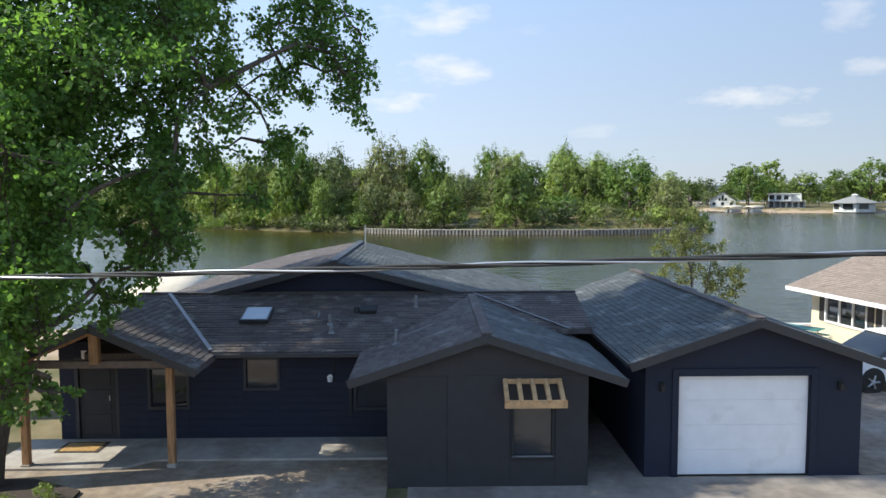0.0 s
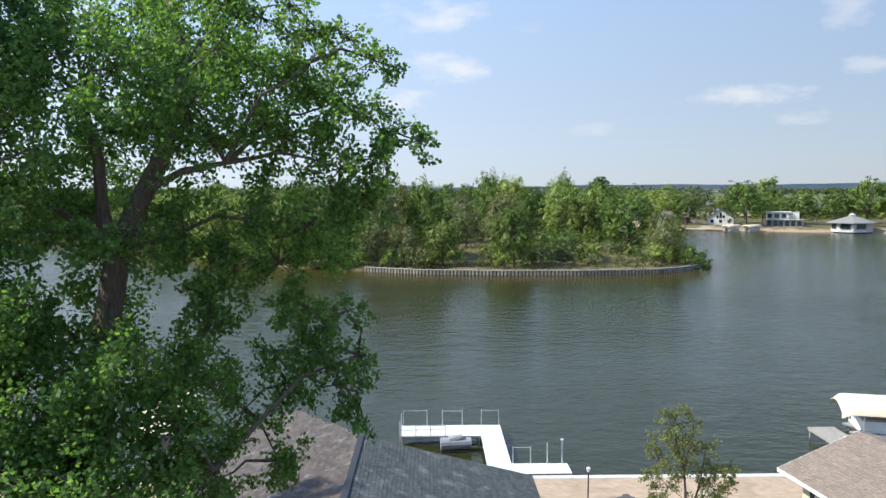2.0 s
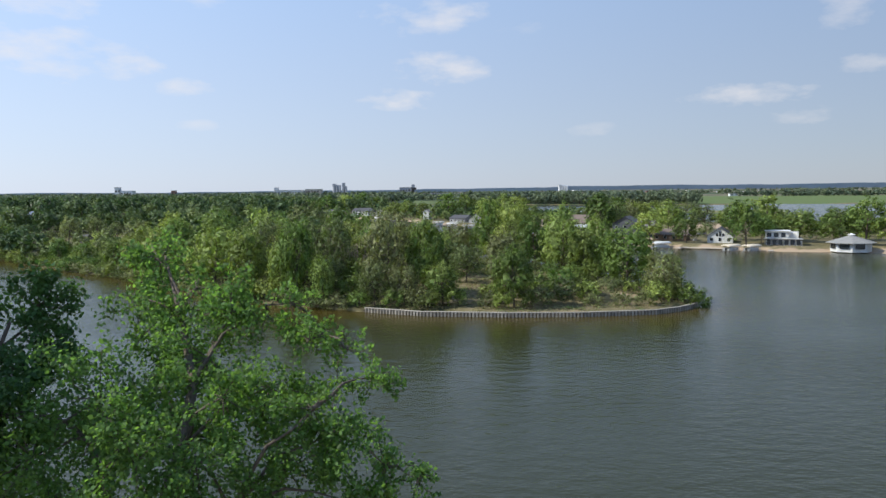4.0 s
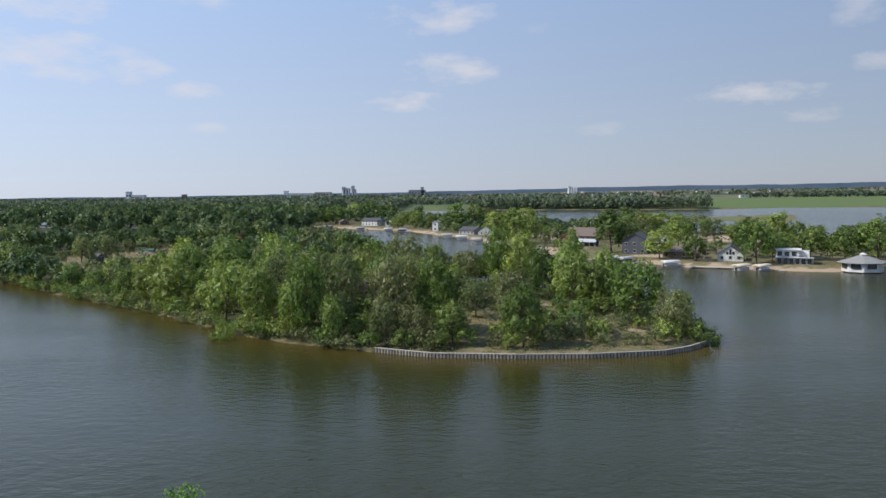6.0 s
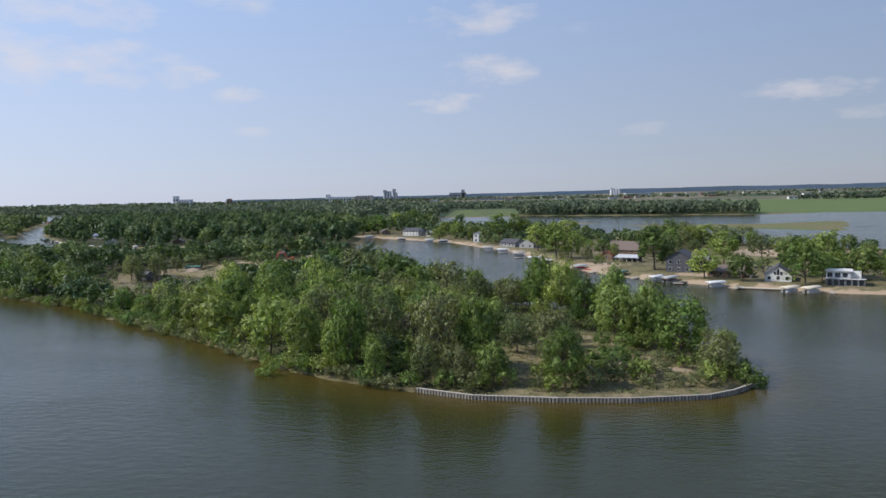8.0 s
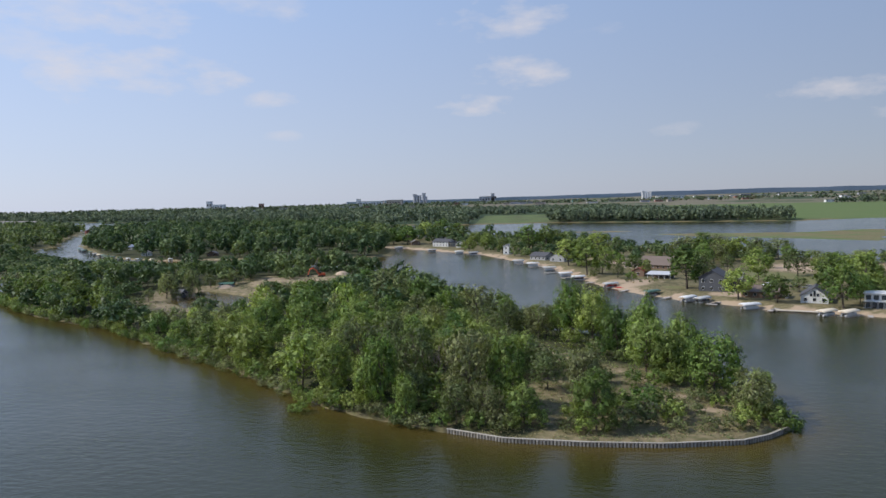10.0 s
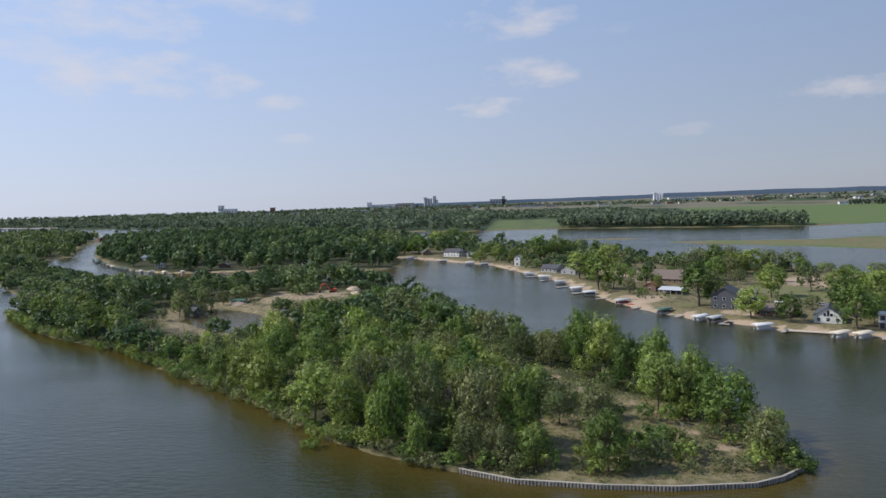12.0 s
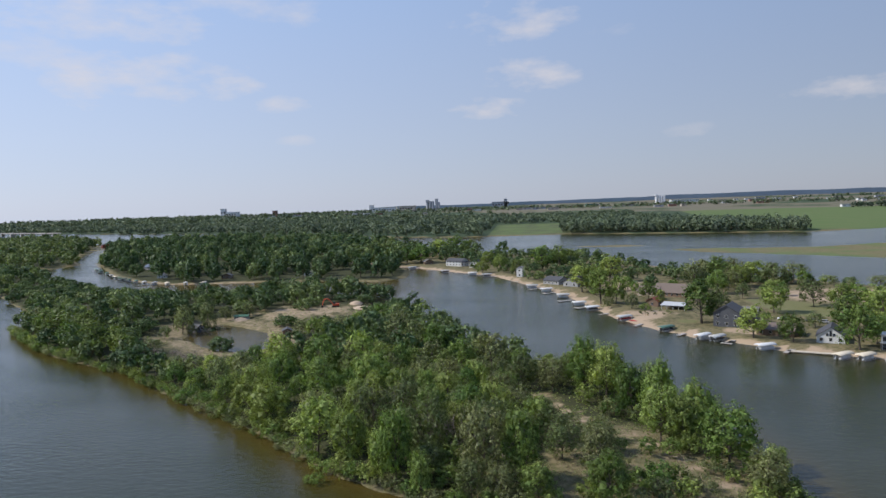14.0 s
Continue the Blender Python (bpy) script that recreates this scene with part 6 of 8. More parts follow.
MIDDLE_BOUGHS = [(-6.9, 14.4, 9.9, 1.7), (-5.7, 13, 8.2, 1.5), (-7.5, 12.5, 8.8, 1.7), (-8.9, 14.2, 10.2, 1.9), (-9.3, 12.6, 8.2, 1.6), (-7.7, 14, 7.6, 1.4), (-10.2, 15, 11.2, 1.6), (-6, 13.6, 10.2, 1.1), (-7.9, 18.2, 10.2, 1.2), (-8.8, 15.5, 10.6, 1.2), (-8, 15.5, 11, 0.9), (-8.6, 15.4, 9.2, 1.2), (-7.4, 15, 9.2, 0.9), (-8, 15.2, 8, 1.1), (-5.96, 15.2, 8.12, 0.8), (-7.02, 15.2, 7.66, 0.8)]
LOW_BOUGHS = [(-6.6, 11.6, 6.6, 1.5), (-7.1, 12.3, 5, 1.25), (-8.3, 13, 6.6, 1.8), (-6.6, 12.4, 3.6, 0.75), (-7.6, 12.4, 3.7, 0.9), (-9.6, 12.6, 5.2, 1.4), (-7.8, 13.4, 4.6, 1.4), (-6.2, 12.6, 5.6, 0.9), (-8.6, 12.4, 3, 0.8), (-5.9, 14.8, 4.5, 0.6), (-6.2, 13.9, 4, 0.6), (-6.8, 12.5, 2.9, 0.55), (-6.5, 12.6, 2.5, 0.4), (-6.9, 12, 3.9, 0.7), (-7.4, 12.6, 2.6, 0.6), (-7.9, 14.2, 6, 1), (-7.6, 13.8, 4.8, 0.9), (-6.59, 15.2, 6.59, 0.8), (-7.56, 15.2, 5.76, 0.9), (-6.41, 15.2, 5.27, 0.7), (-7.37, 15.2, 4.55, 0.7), (-8.22, 15.2, 6.72, 0.9)]
HANGING_BOUGHS = [(-4.9, 13.9, 6.4, 0.95), (-4.4, 14.7, 8, 1.1), (-5.4, 14.4, 5.2, 0.8), (-5.2, 15.6, 9.7, 1.2), (-1.9, 19.5, 9.3, 0.65), (-2.2, 19.4, 10.5, 0.75), (-2.7, 18.9, 9.5, 0.9), (-3.6, 18.3, 8.9, 0.95), (-4.5, 17.7, 8.4, 0.95), (-3.7, 17.7, 7.1, 0.6), (-5.5, 16.9, 9.2, 1.15), (-3.1, 18.7, 10.7, 0.85), (-3.6, 17.8, 11.2, 0.8), (-5.2, 17, 10.4, 0.9), (-5, 14.2, 9.2, 0.9), (-5.4, 18.1, 11, 0.9), (-2.5, 17.8, 10.4, 0.65), (-3.5, 17.5, 9.9, 0.8), (-4.9, 16.8, 7, 0.8), (-4.1, 17.2, 5.9, 0.5), (-2.2, 18, 8.9, 0.8), (-2.8, 18, 9.7, 0.75)]
HANGING_BOUGHS_MORE = [(-1.75, 18.2, 8.3, 0.65), (-3.4, 17.6, 7.2, 0.8), (-5.4, 15, 6, 0.7), (-5.2, 15, 5.2, 0.55), (-5.64, 15.2, 7.18, 0.8), (-5.44, 15.2, 6.23, 0.7), (-5.03, 15.2, 8.24, 0.7)]
MAIN_STEM = [(-9.25, 14.5, -0.2, 0.55), (-9.12, 14.65, 0.6, 0.43), (-8.65, 15.0, 3.5, 0.37), (-7.75, 15.6, 7.0, 0.34), (-7.25, 16.1, 9.8, 0.31), (-6.90, 16.42, 12.3, 0.27), (-6.55, 16.5, 13.2, 0.24), (-6.05, 16.6, 14.2, 0.20), (-5.75, 16.9, 15.4, 0.17), (-5.7, 17.8, 16.8, 0.12), (-6.6, 19.6, 18.2, 0.07), (-7.4, 20.9, 19.6, 0.03)]
leafy_tree(
    "cottonwood", "large old cottonwood with drooping leafy branches before the house",
    [MAIN_STEM,
     [(-6.95, 16.4, 12.2, 0.20), (-7.15, 16.3, 13.2, 0.15), (-7.2, 16.3, 14.4, 0.12), (-7.5, 16.2, 15.8, 0.07)],
     [(-6.6, 16.45, 13.1, 0.13), (-6.2, 16.4, 13.7, 0.10), (-5.3, 16.0, 14.1, 0.085), (-4.4, 16.2, 14.3, 0.05)],
     [(-6.0, 16.6, 14.2, 0.17), (-5.72, 16.45, 14.75, 0.15), (-5.66, 16.4, 14.9, 0.13)],
     [(-6.9, 16.4, 12.0, 0.15), (-6.6, 16.3, 12.35, 0.13), (-6.5, 16.25, 12.5, 0.11)]],
    TOP_BOUGHS + OUTER_BOUGHS + LEE_BOUGHS + MIDDLE_BOUGHS + LOW_BOUGHS + HANGING_BOUGHS + HANGING_BOUGHS_MORE,
    [(-7.25, 16.1, 9.8), (-6.90, 16.42, 12.3), (-6.05, 16.6, 14.2), (-5.75, 16.9, 15.4), (-5.7, 17.8, 16.8), (-6.6, 19.6, 18.2), (-7.5, 16.2, 15.8), (-4.4, 16.2, 14.3), (-7.75, 15.6, 7.0), (-7.5, 15.9, 8.4), (-8.0, 15.3, 5.5)],
    COTTON_LEAF, 0.064, 1350, 5, 0.085, droop=0.6)
# the last six leaf masses are added out of view to shade the main roof
leafy_tree("shade_tree", "dense dark green tree beside the porch", [[(-13.0, 19.5, -0.2, 0.5), (-12.8, 19.3, 6, 0.36), (-12.0, 18.6, 12, 0.25), (-11.2, 18.0, 16, 0.12), (-10.4, 18.4, 18.2, 0.04)]],
           [(-10.0, 19.0, 18.5, 1.05), (-9.5, 18.6, 17.5, 0.9), (-11.0, 18.0, 17.6, 1.6), (-9.9, 17.0, 16.5, 1.2), (-12.2, 17.4, 16.2, 2.0), (-10.6, 17.2, 14.6, 1.5), (-12.8, 18.0, 13.8, 1.8), (-14, 19, 17, 1.8), (-13.2, 17.2, 9.8, 1.7), (-13.0, 18.4, 7.8, 1.5), (-14.2, 20.0, 12.0, 1.9), (-14.6, 21.6, 10.0, 1.8), (-15.0, 18.6, 8.6, 1.6), (-14.4, 22.4, 12.6, 1.6)],
           [(-12.8, 19.3, 6), (-12.0, 18.6, 12), (-11.2, 18.0, 16)], DARK_LEAF, 0.065, 2200, 6, 0.10)
# stands out of view; added to throw dappled shade on the roofs
leafy_tree("unseen_tree", "broad dark green tree added out of view to shade the roofs", [[(-17.5, 16.5, -0.2, 0.6), (-17.2, 16.4, 6, 0.45), (-16.6, 16.4, 12, 0.3), (-15.6, 16.6, 18, 0.14), (-15.2, 16.8, 22, 0.04)]],
           [(-13.6, 14.0, 20.0, 2.0), (-14.2, 16.0, 21.5, 2.2), (-14.5, 18.0, 20.5, 2.2), (-16.2, 17.4, 23.0, 2.0), 
            (-16.2, 18.0, 14.8, 2.1), (-15.4, 17.6, 10.6, 2.0), (-17.6, 15.0, 16.5, 2.4), (-18.6, 17.6, 19.5, 2.4)],
           [(-17.2, 16.4, 6), (-16.6, 16.4, 12), (-15.6, 16.6, 18)], DARK_LEAF, 0.13, 420, 16, 0.12)
leafy_tree("young_poplar", "young thin-leaved poplar behind the garage", [[(9.9, 27.5, -0.5, 0.07), (9.95, 27.5, 1.2, 0.055), (9.8, 27.5, 3.0, 0.04), (9.3, 27.5, 4.6, 0.02), (9.0, 27.5, 5.5, 0.008)],
                                                                     [(9.95, 27.5, 0.8, 0.05), (10.4, 27.4, 2.4, 0.035), (10.6, 27.4, 3.9, 0.012)]],
           [(9.0, 27.5, 5.2, 0.40), (9.25, 27.5, 4.5, 0.62), (9.9, 27.5, 4.1, 0.7), (10.5, 27.4, 3.8, 0.6), (11.1, 27.4, 2.9, 0.6), (8.8, 27.4, 3.2, 0.65), (10.2, 27.6, 2.8, 0.8), (9.2, 27.5, 2.2, 0.65), (10.9, 27.5, 2.2, 0.6), (10.1, 27.4, 1.5, 0.6), (9.4, 27.6, 3.6, 0.6), (8.6, 27.5, 2.6, 0.5), (11.4, 27.5, 2.4, 0.5), (8.5, 27.5, 1.6, 0.5), (11.2, 27.4, 1.6, 0.5), (9.6, 27.5, 5.3, 0.42), (11.6, 27.5, 3.1, 0.45), (8.65, 27.5, 4.0, 0.5), (10.2, 27.5, 4.8, 0.5)],
           [(9.95, 27.5, 1.2), (9.8, 27.5, 3.0), (9.3, 27.5, 4.6), (10.4, 27.4, 2.4)], YOUNG_LEAF, 0.047, 1750, 7, 0.028, 0.008)
bed = part("flower_bed", Solid().prism([(-10.5, 11.0), (-8.0, 11.4), (-6.9, 13.2), (-7.0, 14.3), (-8.2, 14.9), (-10.5, 15.0)], -0.05, 0.07), MULCH)
tagged(bed, "dark mulch bed round the old cottonwood", "flower bed", kind="structure")
for x, y, s in ((-7.5, 13.9, 0.07), (-7.2, 13.5, 0.06), (-8.0, 13.4, 0.07)):
    plant("bush", x, y, s, 0, x * 90, "low plants in the bed", z=0.05)

# the overhead service cable: three twisted strands
A0, A1 = Vector((-1.86, 3.25, 5.55)), Vector((1.60, 2.50, 5.715))
d0 = (A1 - A0) / (A1.x - A0.x)
cable = thing("service_cable", tuple(A0), "twisted overhead electric service cable, grey and black", "cable")
for k, (rad, mat_c) in enumerate(((0.0048, STEEL), (0.0062, BLACK), (0.0062, BLACK))):
    pts = []
    for i in range(520):
        x = -26 + i * 0.1
        base = A0 + d0 * (x - A0.x)
        sag = 0.0012 * (x - 1.0) ** 2
        a = x * 5.2 + k * 2.094
        pts.append(base + Vector((0, 0.0075 * math.cos(a), 0.0075 * math.sin(a) + sag)))
    part("strand", Solid().path(pts, [rad] * len(pts), 6), mat_c, cable, smooth=True)


# ---- the neighbour's cream house
CREAM = material("cream_stucco", (0.60, 0.545, 0.405), 0.85, vary=0.06, scale=6, bump=0.25, bump_scale=40)
TAN_SHINGLE = material("tan_shingle", (0.235, 0.185, 0.150), 0.9, vary=0.2, scale=12, bump=0.4, bump_scale=90, per="island", spread=0.12)
TAN_SHINGLE_PIECE = material("tan_shingle_piece", (0.235, 0.185, 0.150), 0.9, vary=0.2, scale=12, bump=0.4, bump_scale=90, per="object", spread=0.12)
nu, nv = Vector((0.145, -0.989, 0)), Vector((0.989, 0.145, 0))
NC = Vector((14.55, 29.75, 0))


def at_n(a, b, z):
    """A place by metres along the neighbour's eave, in from it, and height."""
    p = NC + nu * a + nv * b
    return (p.x, p.y, z)


cream_house = thing("cream_house", at_n(6, 4, -0.4), "cream stucco bungalow with a tan shingle roof and white eaves", "house")
NM = Matrix.Translation((NC.x, NC.y, 0)) @ Matrix(((nv.x, -nu.x, 0, 0), (nv.y, -nu.y, 0, 0), (0, 0, 1, 0), (0, 0, 0, 1)))   # local x: in from the eave, y: back


def local(solid):
    solid.v = [tuple(NM @ Vector(p)) for p in solid.v]
    return solid


part("side_wall", local(wall_boxes(Solid(), "y", 0.85, 0.18, -12.0, -0.65, -0.5, 2.12, [(-3.55, -1.35, 0.85, 1.95), (-6.6, -4.4, 0.85, 1.95)])), CREAM, cream_house)
part("back_wall", local(wall_boxes(Solid(), "x", -0.65, 0.18, 0.85, 8.6, -0.5, 2.3)), CREAM, cream_house)
part("front_wall", local(wall_boxes(Solid(), "x", -12.18, 0.18, 0.85, 8.6, -0.5, 2.3)), CREAM, cream_house)
part("side_wall", local(wall_boxes(Solid(), "y", 8.42, 0.18, -12.0, -0.65, -0.5, 2.12)), CREAM, cream_house)
for y0, y1 in ((-3.55, -1.35), (-6.6, -4.4)):
    f = part("window", local(Solid().box(0.80, 0.95, y0 - 0.05, y1 + 0.05, 0.80, 0.87, 0.006).box(0.80, 0.95, y0 - 0.05, y1 + 0.05, 1.93, 2.0, 0.006).box(0.80, 0.95, y0 - 0.05, y0 + 0.02, 0.87, 1.93, 0.006).box(
        0.80, 0.95, y1 - 0.02, y1 + 0.05, 0.87, 1.93, 0.006)), WHITE_PAINT, cream_house)
    for k in range(3):
        c = y0 + (y1 - y0) * (k + 0.5) / 3
        part("pane", local(Solid().box(0.90, 0.912, c - 0.34, c + 0.34, 0.88, 1.92)), GLASS, f)
    for k in range(2):
        c = y0 + (y1 - y0) * (k + 1) / 3
        part("mullion", local(Solid().box(0.83, 0.93, c - 0.03, c + 0.03, 0.87, 1.93, 0.004)), WHITE_PAINT, f)
    for c in (y1 + 0.22, y0 - 0.22):
        part("shutter", local(Solid().box(0.81, 0.849, c - 0.15, c + 0.15, 0.84, 1.96, 0.006)), CHARCOAL, cream_house)
w_roof = [at_n(-0.0, 0.0, 2.10), at_n(13.0, 0.0, 2.10), at_n(13.0, 3.72, 3.47), at_n(0.0, 3.72, 3.47)]
roof_plane(cream_house, w_roof, (nu.x, nu.y), TAN_SHINGLE, TAN_SHINGLE, TAN_SHINGLE_PIECE, seed=31)
roof_plane(cream_house, [at_n(0, 3.72, 3.47), at_n(13.0, 3.72, 3.47), at_n(13.0, 9.3, 1.9), at_n(0, 9.3, 1.9)], (nu.x, nu.y), TAN_SHINGLE, TAN_SHINGLE, TAN_SHINGLE_PIECE, seed=32)
part("gable_end", local(Solid().add([(0.85, -0.65, 2.1), (8.6, -0.65, 2.1), (3.72, -0.65, 3.3), (0.85, -0.5, 2.1), (8.6, -0.5, 2.1), (3.72, -0.5, 3.3)], [(0, 2, 1), (3, 4, 5), (0, 1, 4, 3), (1, 2, 5, 4), (2, 0, 3, 5)])), CREAM, cream_house)
part("fascia", local(Solid().box(-0.03, 0.0, -13.0, 0.0, 1.95, 2.105, 0.006)), WHITE_PAINT, cream_house, "white fascia board")
bars_of(cream_house, "barge_board", (at_n(-0.02, 0, 2.02), at_n(-0.02, 3.72, 3.39)), 0.03, 0.15, WHITE_PAINT)
part("soffit", local(Solid().box(0.0, 0.85, -13.0, -0.0, 1.95, 1.97)), WHITE_PAINT, cream_house)

# yard between the houses and the beach
patio = part("patio", Solid().prism([(9.6, 24.2), (15.0, 23.4), (15.6, 26.5), (14.9, 29.9), (12.6, 30.4), (9.6, 30.0)], -0.5, 0.0), material("sandy_concrete", (0.37, 0.275, 0.195), 0.9, vary=0.15, scale=3, bump=0.3, bump_scale=30, second=(0.36, 0.27, 0.19), second_scale=0.8))
tagged(patio, "sandy tan patio between the garage and the cream house", "patio", kind="structure")
lawn = part("side_drive", Solid().prism([(9.0, 12.0), (12.0, 12.0), (20.0, 12.0), (20.0, 23.0), (15.0, 23.4), (9.3, 24.2)], -0.4, 0.006), material("worn_grass", (0.14, 0.13, 0.065), 0.95, vary=0.3, scale=6, second=(0.24, 0.19, 0.13), second_scale=0.9, bump=0.5, bump_scale=30))
tagged(lawn, "worn grass and dirt strip beside the garage", "lawn", kind="structure")
beach = part("beach", Solid().slab([(-40, 29.4, -0.035), (42, 29.4, -0.035), (42, 35.34, -0.56), (-40, 35.34, -0.56)], 1.6), SAND)
tagged(beach, "raked orange sand beach behind the house", "beach", kind="structure")
cap = part("shore_wall", Solid().box(4.6, 40, 35.35, 35.75, -2.4, -0.52, 0.03), material("pale_concrete", (0.58, 0.55, 0.50), 0.85, vary=0.12, scale=4, bump=0.3, bump_scale=30))
tagged(cap, "low pale concrete wall along the beach", "retaining wall", kind="structure")

TEAL = material("teal_paint", (0.045, 0.19, 0.175), 0.5, vary=0.12, scale=8)
picnic = thing("picnic_table", (14.1, 28.0, 0), "teal picnic table with benches on the sandy patio", "table")
TM = pose(14.15, 28.0, 0, 0, 0, -52)


def set_on(m, solid):
    solid.v = [tuple(m @ Vector(p)) for p in solid.v]
    return solid


for k in range(5):
    part("top_board", set_on(TM, Solid().box(-0.92, 0.92, -0.37 + k * 0.15, -0.23 + k * 0.15, 0.70, 0.74, 0.008)), TEAL, picnic)
for sgn in (-1, 1):
    for k in range(2):
        part("bench_board", set_on(TM, Solid().box(-0.92, 0.92, sgn * 0.66 - 0.13 + k * 0.14, sgn * 0.66 - 0.01 + k * 0.14, 0.42, 0.455, 0.008)), TEAL, picnic)
    part("leg_frame", set_on(TM, Solid().tube((sgn * 0.7, -0.62, 0), (sgn * 0.7, -0.2, 0.70), 0.025).tube((sgn * 0.7, 0.62, 0), (sgn * 0.7, 0.2, 0.70), 0.025).tube((sgn * 0.7, -0.66, 0.41), (sgn * 0.7, 0.66, 0.41), 0.022)), STEEL, picnic)
grill = thing("grill", (12.9, 28.4, 0), "black barbecue grill with a closed lid", "grill")
part("firebox", Solid().box(12.62, 13.18, 28.2, 28.6, 0.62, 0.85, 0.03), BLACK, grill)
part("lid", Solid().box(12.62, 13.18, 28.2, 28.6, 0.86, 1.06, 0.09), BLACK, grill)
for x in (12.68, 13.12):
    for y in (28.25, 28.55):
        part("leg", Solid().tube((x, y, 0), (x, y, 0.64), 0.018), BLACK, grill)
part("side_shelf", Solid().box(13.2, 13.5, 28.22, 28.58, 0.78, 0.81, 0.008), BLACK, grill)
fence = thing("fence", (12.4, 30, -0.3), "low weathered plank fence beside the patio", "fence")
GREY_WOOD = material("weathered_wood", (0.34, 0.31, 0.28), 0.85, vary=0.25, scale=8, bump=0.4, bump_scale=30)
for k in range(6):
    y = 28.9 + k * 0.75
    part("post", Solid().box(12.30 + k * 0.03, 12.39 + k * 0.03, y, y + 0.09, -0.6, 0.55, 0.008), GREY_WOOD, fence)
for z in (0.10, 0.30, 0.48):
    part("rail", Solid().box(-0.012, 0.012, 0, 3.95, -0.06, 0.06, 0.004, pose(12.29, 28.85, z, 0, 0, -2.3)), GREY_WOOD, fence)
for x, y, s in ((12.1, 28.7, 0.22), (12.0, 29.5, 0.20), (12.2, 30.6, 0.22), (13.3, 29.3, 0.14)):
    plant("brush", x, y, s, 0, x * 70, "dry shrubs by the fence", z=-0.1)
yard_lamp = thing("yard_lamp", (7.18, 32.4, -0.4), "slim dark yard lamp post on the beach", "lamp")
part("pole", Solid().tube((7.18, 32.4, -0.9), (7.18, 32.4, 0.95), 0.035, 0.03, 10), BLACK, yard_lamp)
part("lamp_head", Solid().tube((7.18, 32.4, 0.95), (7.18, 32.4, 1.12), 0.05, 0.09, 10).tube((7.18, 32.4, 1.12), (7.18, 32.4, 1.18), 0.10, 0.03, 10), WHITE_PAINT, yard_lamp)

# the parked white car
suv = thing("suv", (14.25, 22.15, 0), "white compact suv parked beside the cream house", "car")
CAR = material("white_car_paint", (0.80, 0.81, 0.82), 0.22, vary=0.02, scale=2, spec=0.6)
CM = pose(14.25, 22.15, 0.0, 0, 0, 8)
body = Solid()
prof = [(-1.98, 0.35), (-2.02, 0.72), (-1.88, 0.92), (-1.30, 1.05), (1.95, 1.05), (2.18, 0.95), (2.22, 0.40)]
for sgn in (-1, 1):
    body.add([(x, sgn * 0.9, z) for x, z in prof], [tuple(range(7)) if sgn < 0 else tuple(range(6, -1, -1))])
body.add([(x, -0.9, z) for x, z in prof] + [(x, 0.9, z) for x, z in prof], [(i, i + 7, (i + 1) % 7 + 7, (i + 1) % 7) for i in range(7)])
car_body = part("body", set_on(CM, body), CAR, suv)
cab = Solid()
lowc, topc = [(-1.30, -0.86), (2.0, -0.86), (2.0, 0.86), (-1.30, 0.86)], [(-0.45, -0.68), (1.72, -0.68), (1.72, 0.68), (-0.45, 0.68)]
cab.add([(x, y, 1.04) for x, y in lowc] + [(x, y, 1.58) for x, y in topc], [(4, 5, 6, 7), (0, 1, 5, 4), (1, 2, 6, 5), (2, 3, 7, 6), (3, 0, 4, 7)])
part("window_band", set_on(CM, cab), GLASS, car_body)
part("roof", set_on(CM, Solid().box(-0.5, 1.78, -0.70, 0.70, 1.57, 1.64, 0.03)), CAR, car_body)
for x in (-1.42, 1.35):
    for sgn in (-1, 1):
        wheel = part("wheel", set_on(CM, Solid().tube((x, sgn * 0.70, 0.34), (x, sgn * 0.915, 0.34), 0.34, 0.34, 20)), BLACK, suv)
        rim = Solid().tube((x, sgn * 0.90, 0.34), (x, sgn * 0.925, 0.34), 0.08, 0.08, 12)
        for k in range(5):
            a = k * 1.2566
            rim.tube((x, sgn * 0.92, 0.34), (x + 0.21 * math.cos(a), sgn * 0.92, 0.34 + 0.21 * math.sin(a)), 0.03, 0.025, 6)
        part("rim", set_on(CM, rim), STEEL, wheel)
        part("wheel_arch", set_on(CM, Solid().tube((x, sgn * 0.87, 0.36), (x, sgn * 0.905, 0.36), 0.41, 0.41, 20)), BLACK, car_body)
for sgn in (-1, 1):
    part("headlight", set_on(CM, Solid().box(-2.01, -1.82, sgn * 0.75 - 0.12, sgn * 0.75 + 0.12, 0.72, 0.86, 0.03)), GLASS, suv)
    part("mirror", set_on(CM, Solid().box(-0.85, -0.72, sgn * 1.0 - 0.09, sgn * 1.0 + 0.09, 1.05, 1.19, 0.03)), CAR, suv)

# ---- docks and lifts on the near shore
DOCK_WHITE = material("white_dock_deck", (0.76, 0.77, 0.77), 0.6, vary=0.06, scale=5)
ALU = material("aluminium", (0.62, 0.63, 0.65), 0.35, metal=0.7, vary=0.08, scale=6)


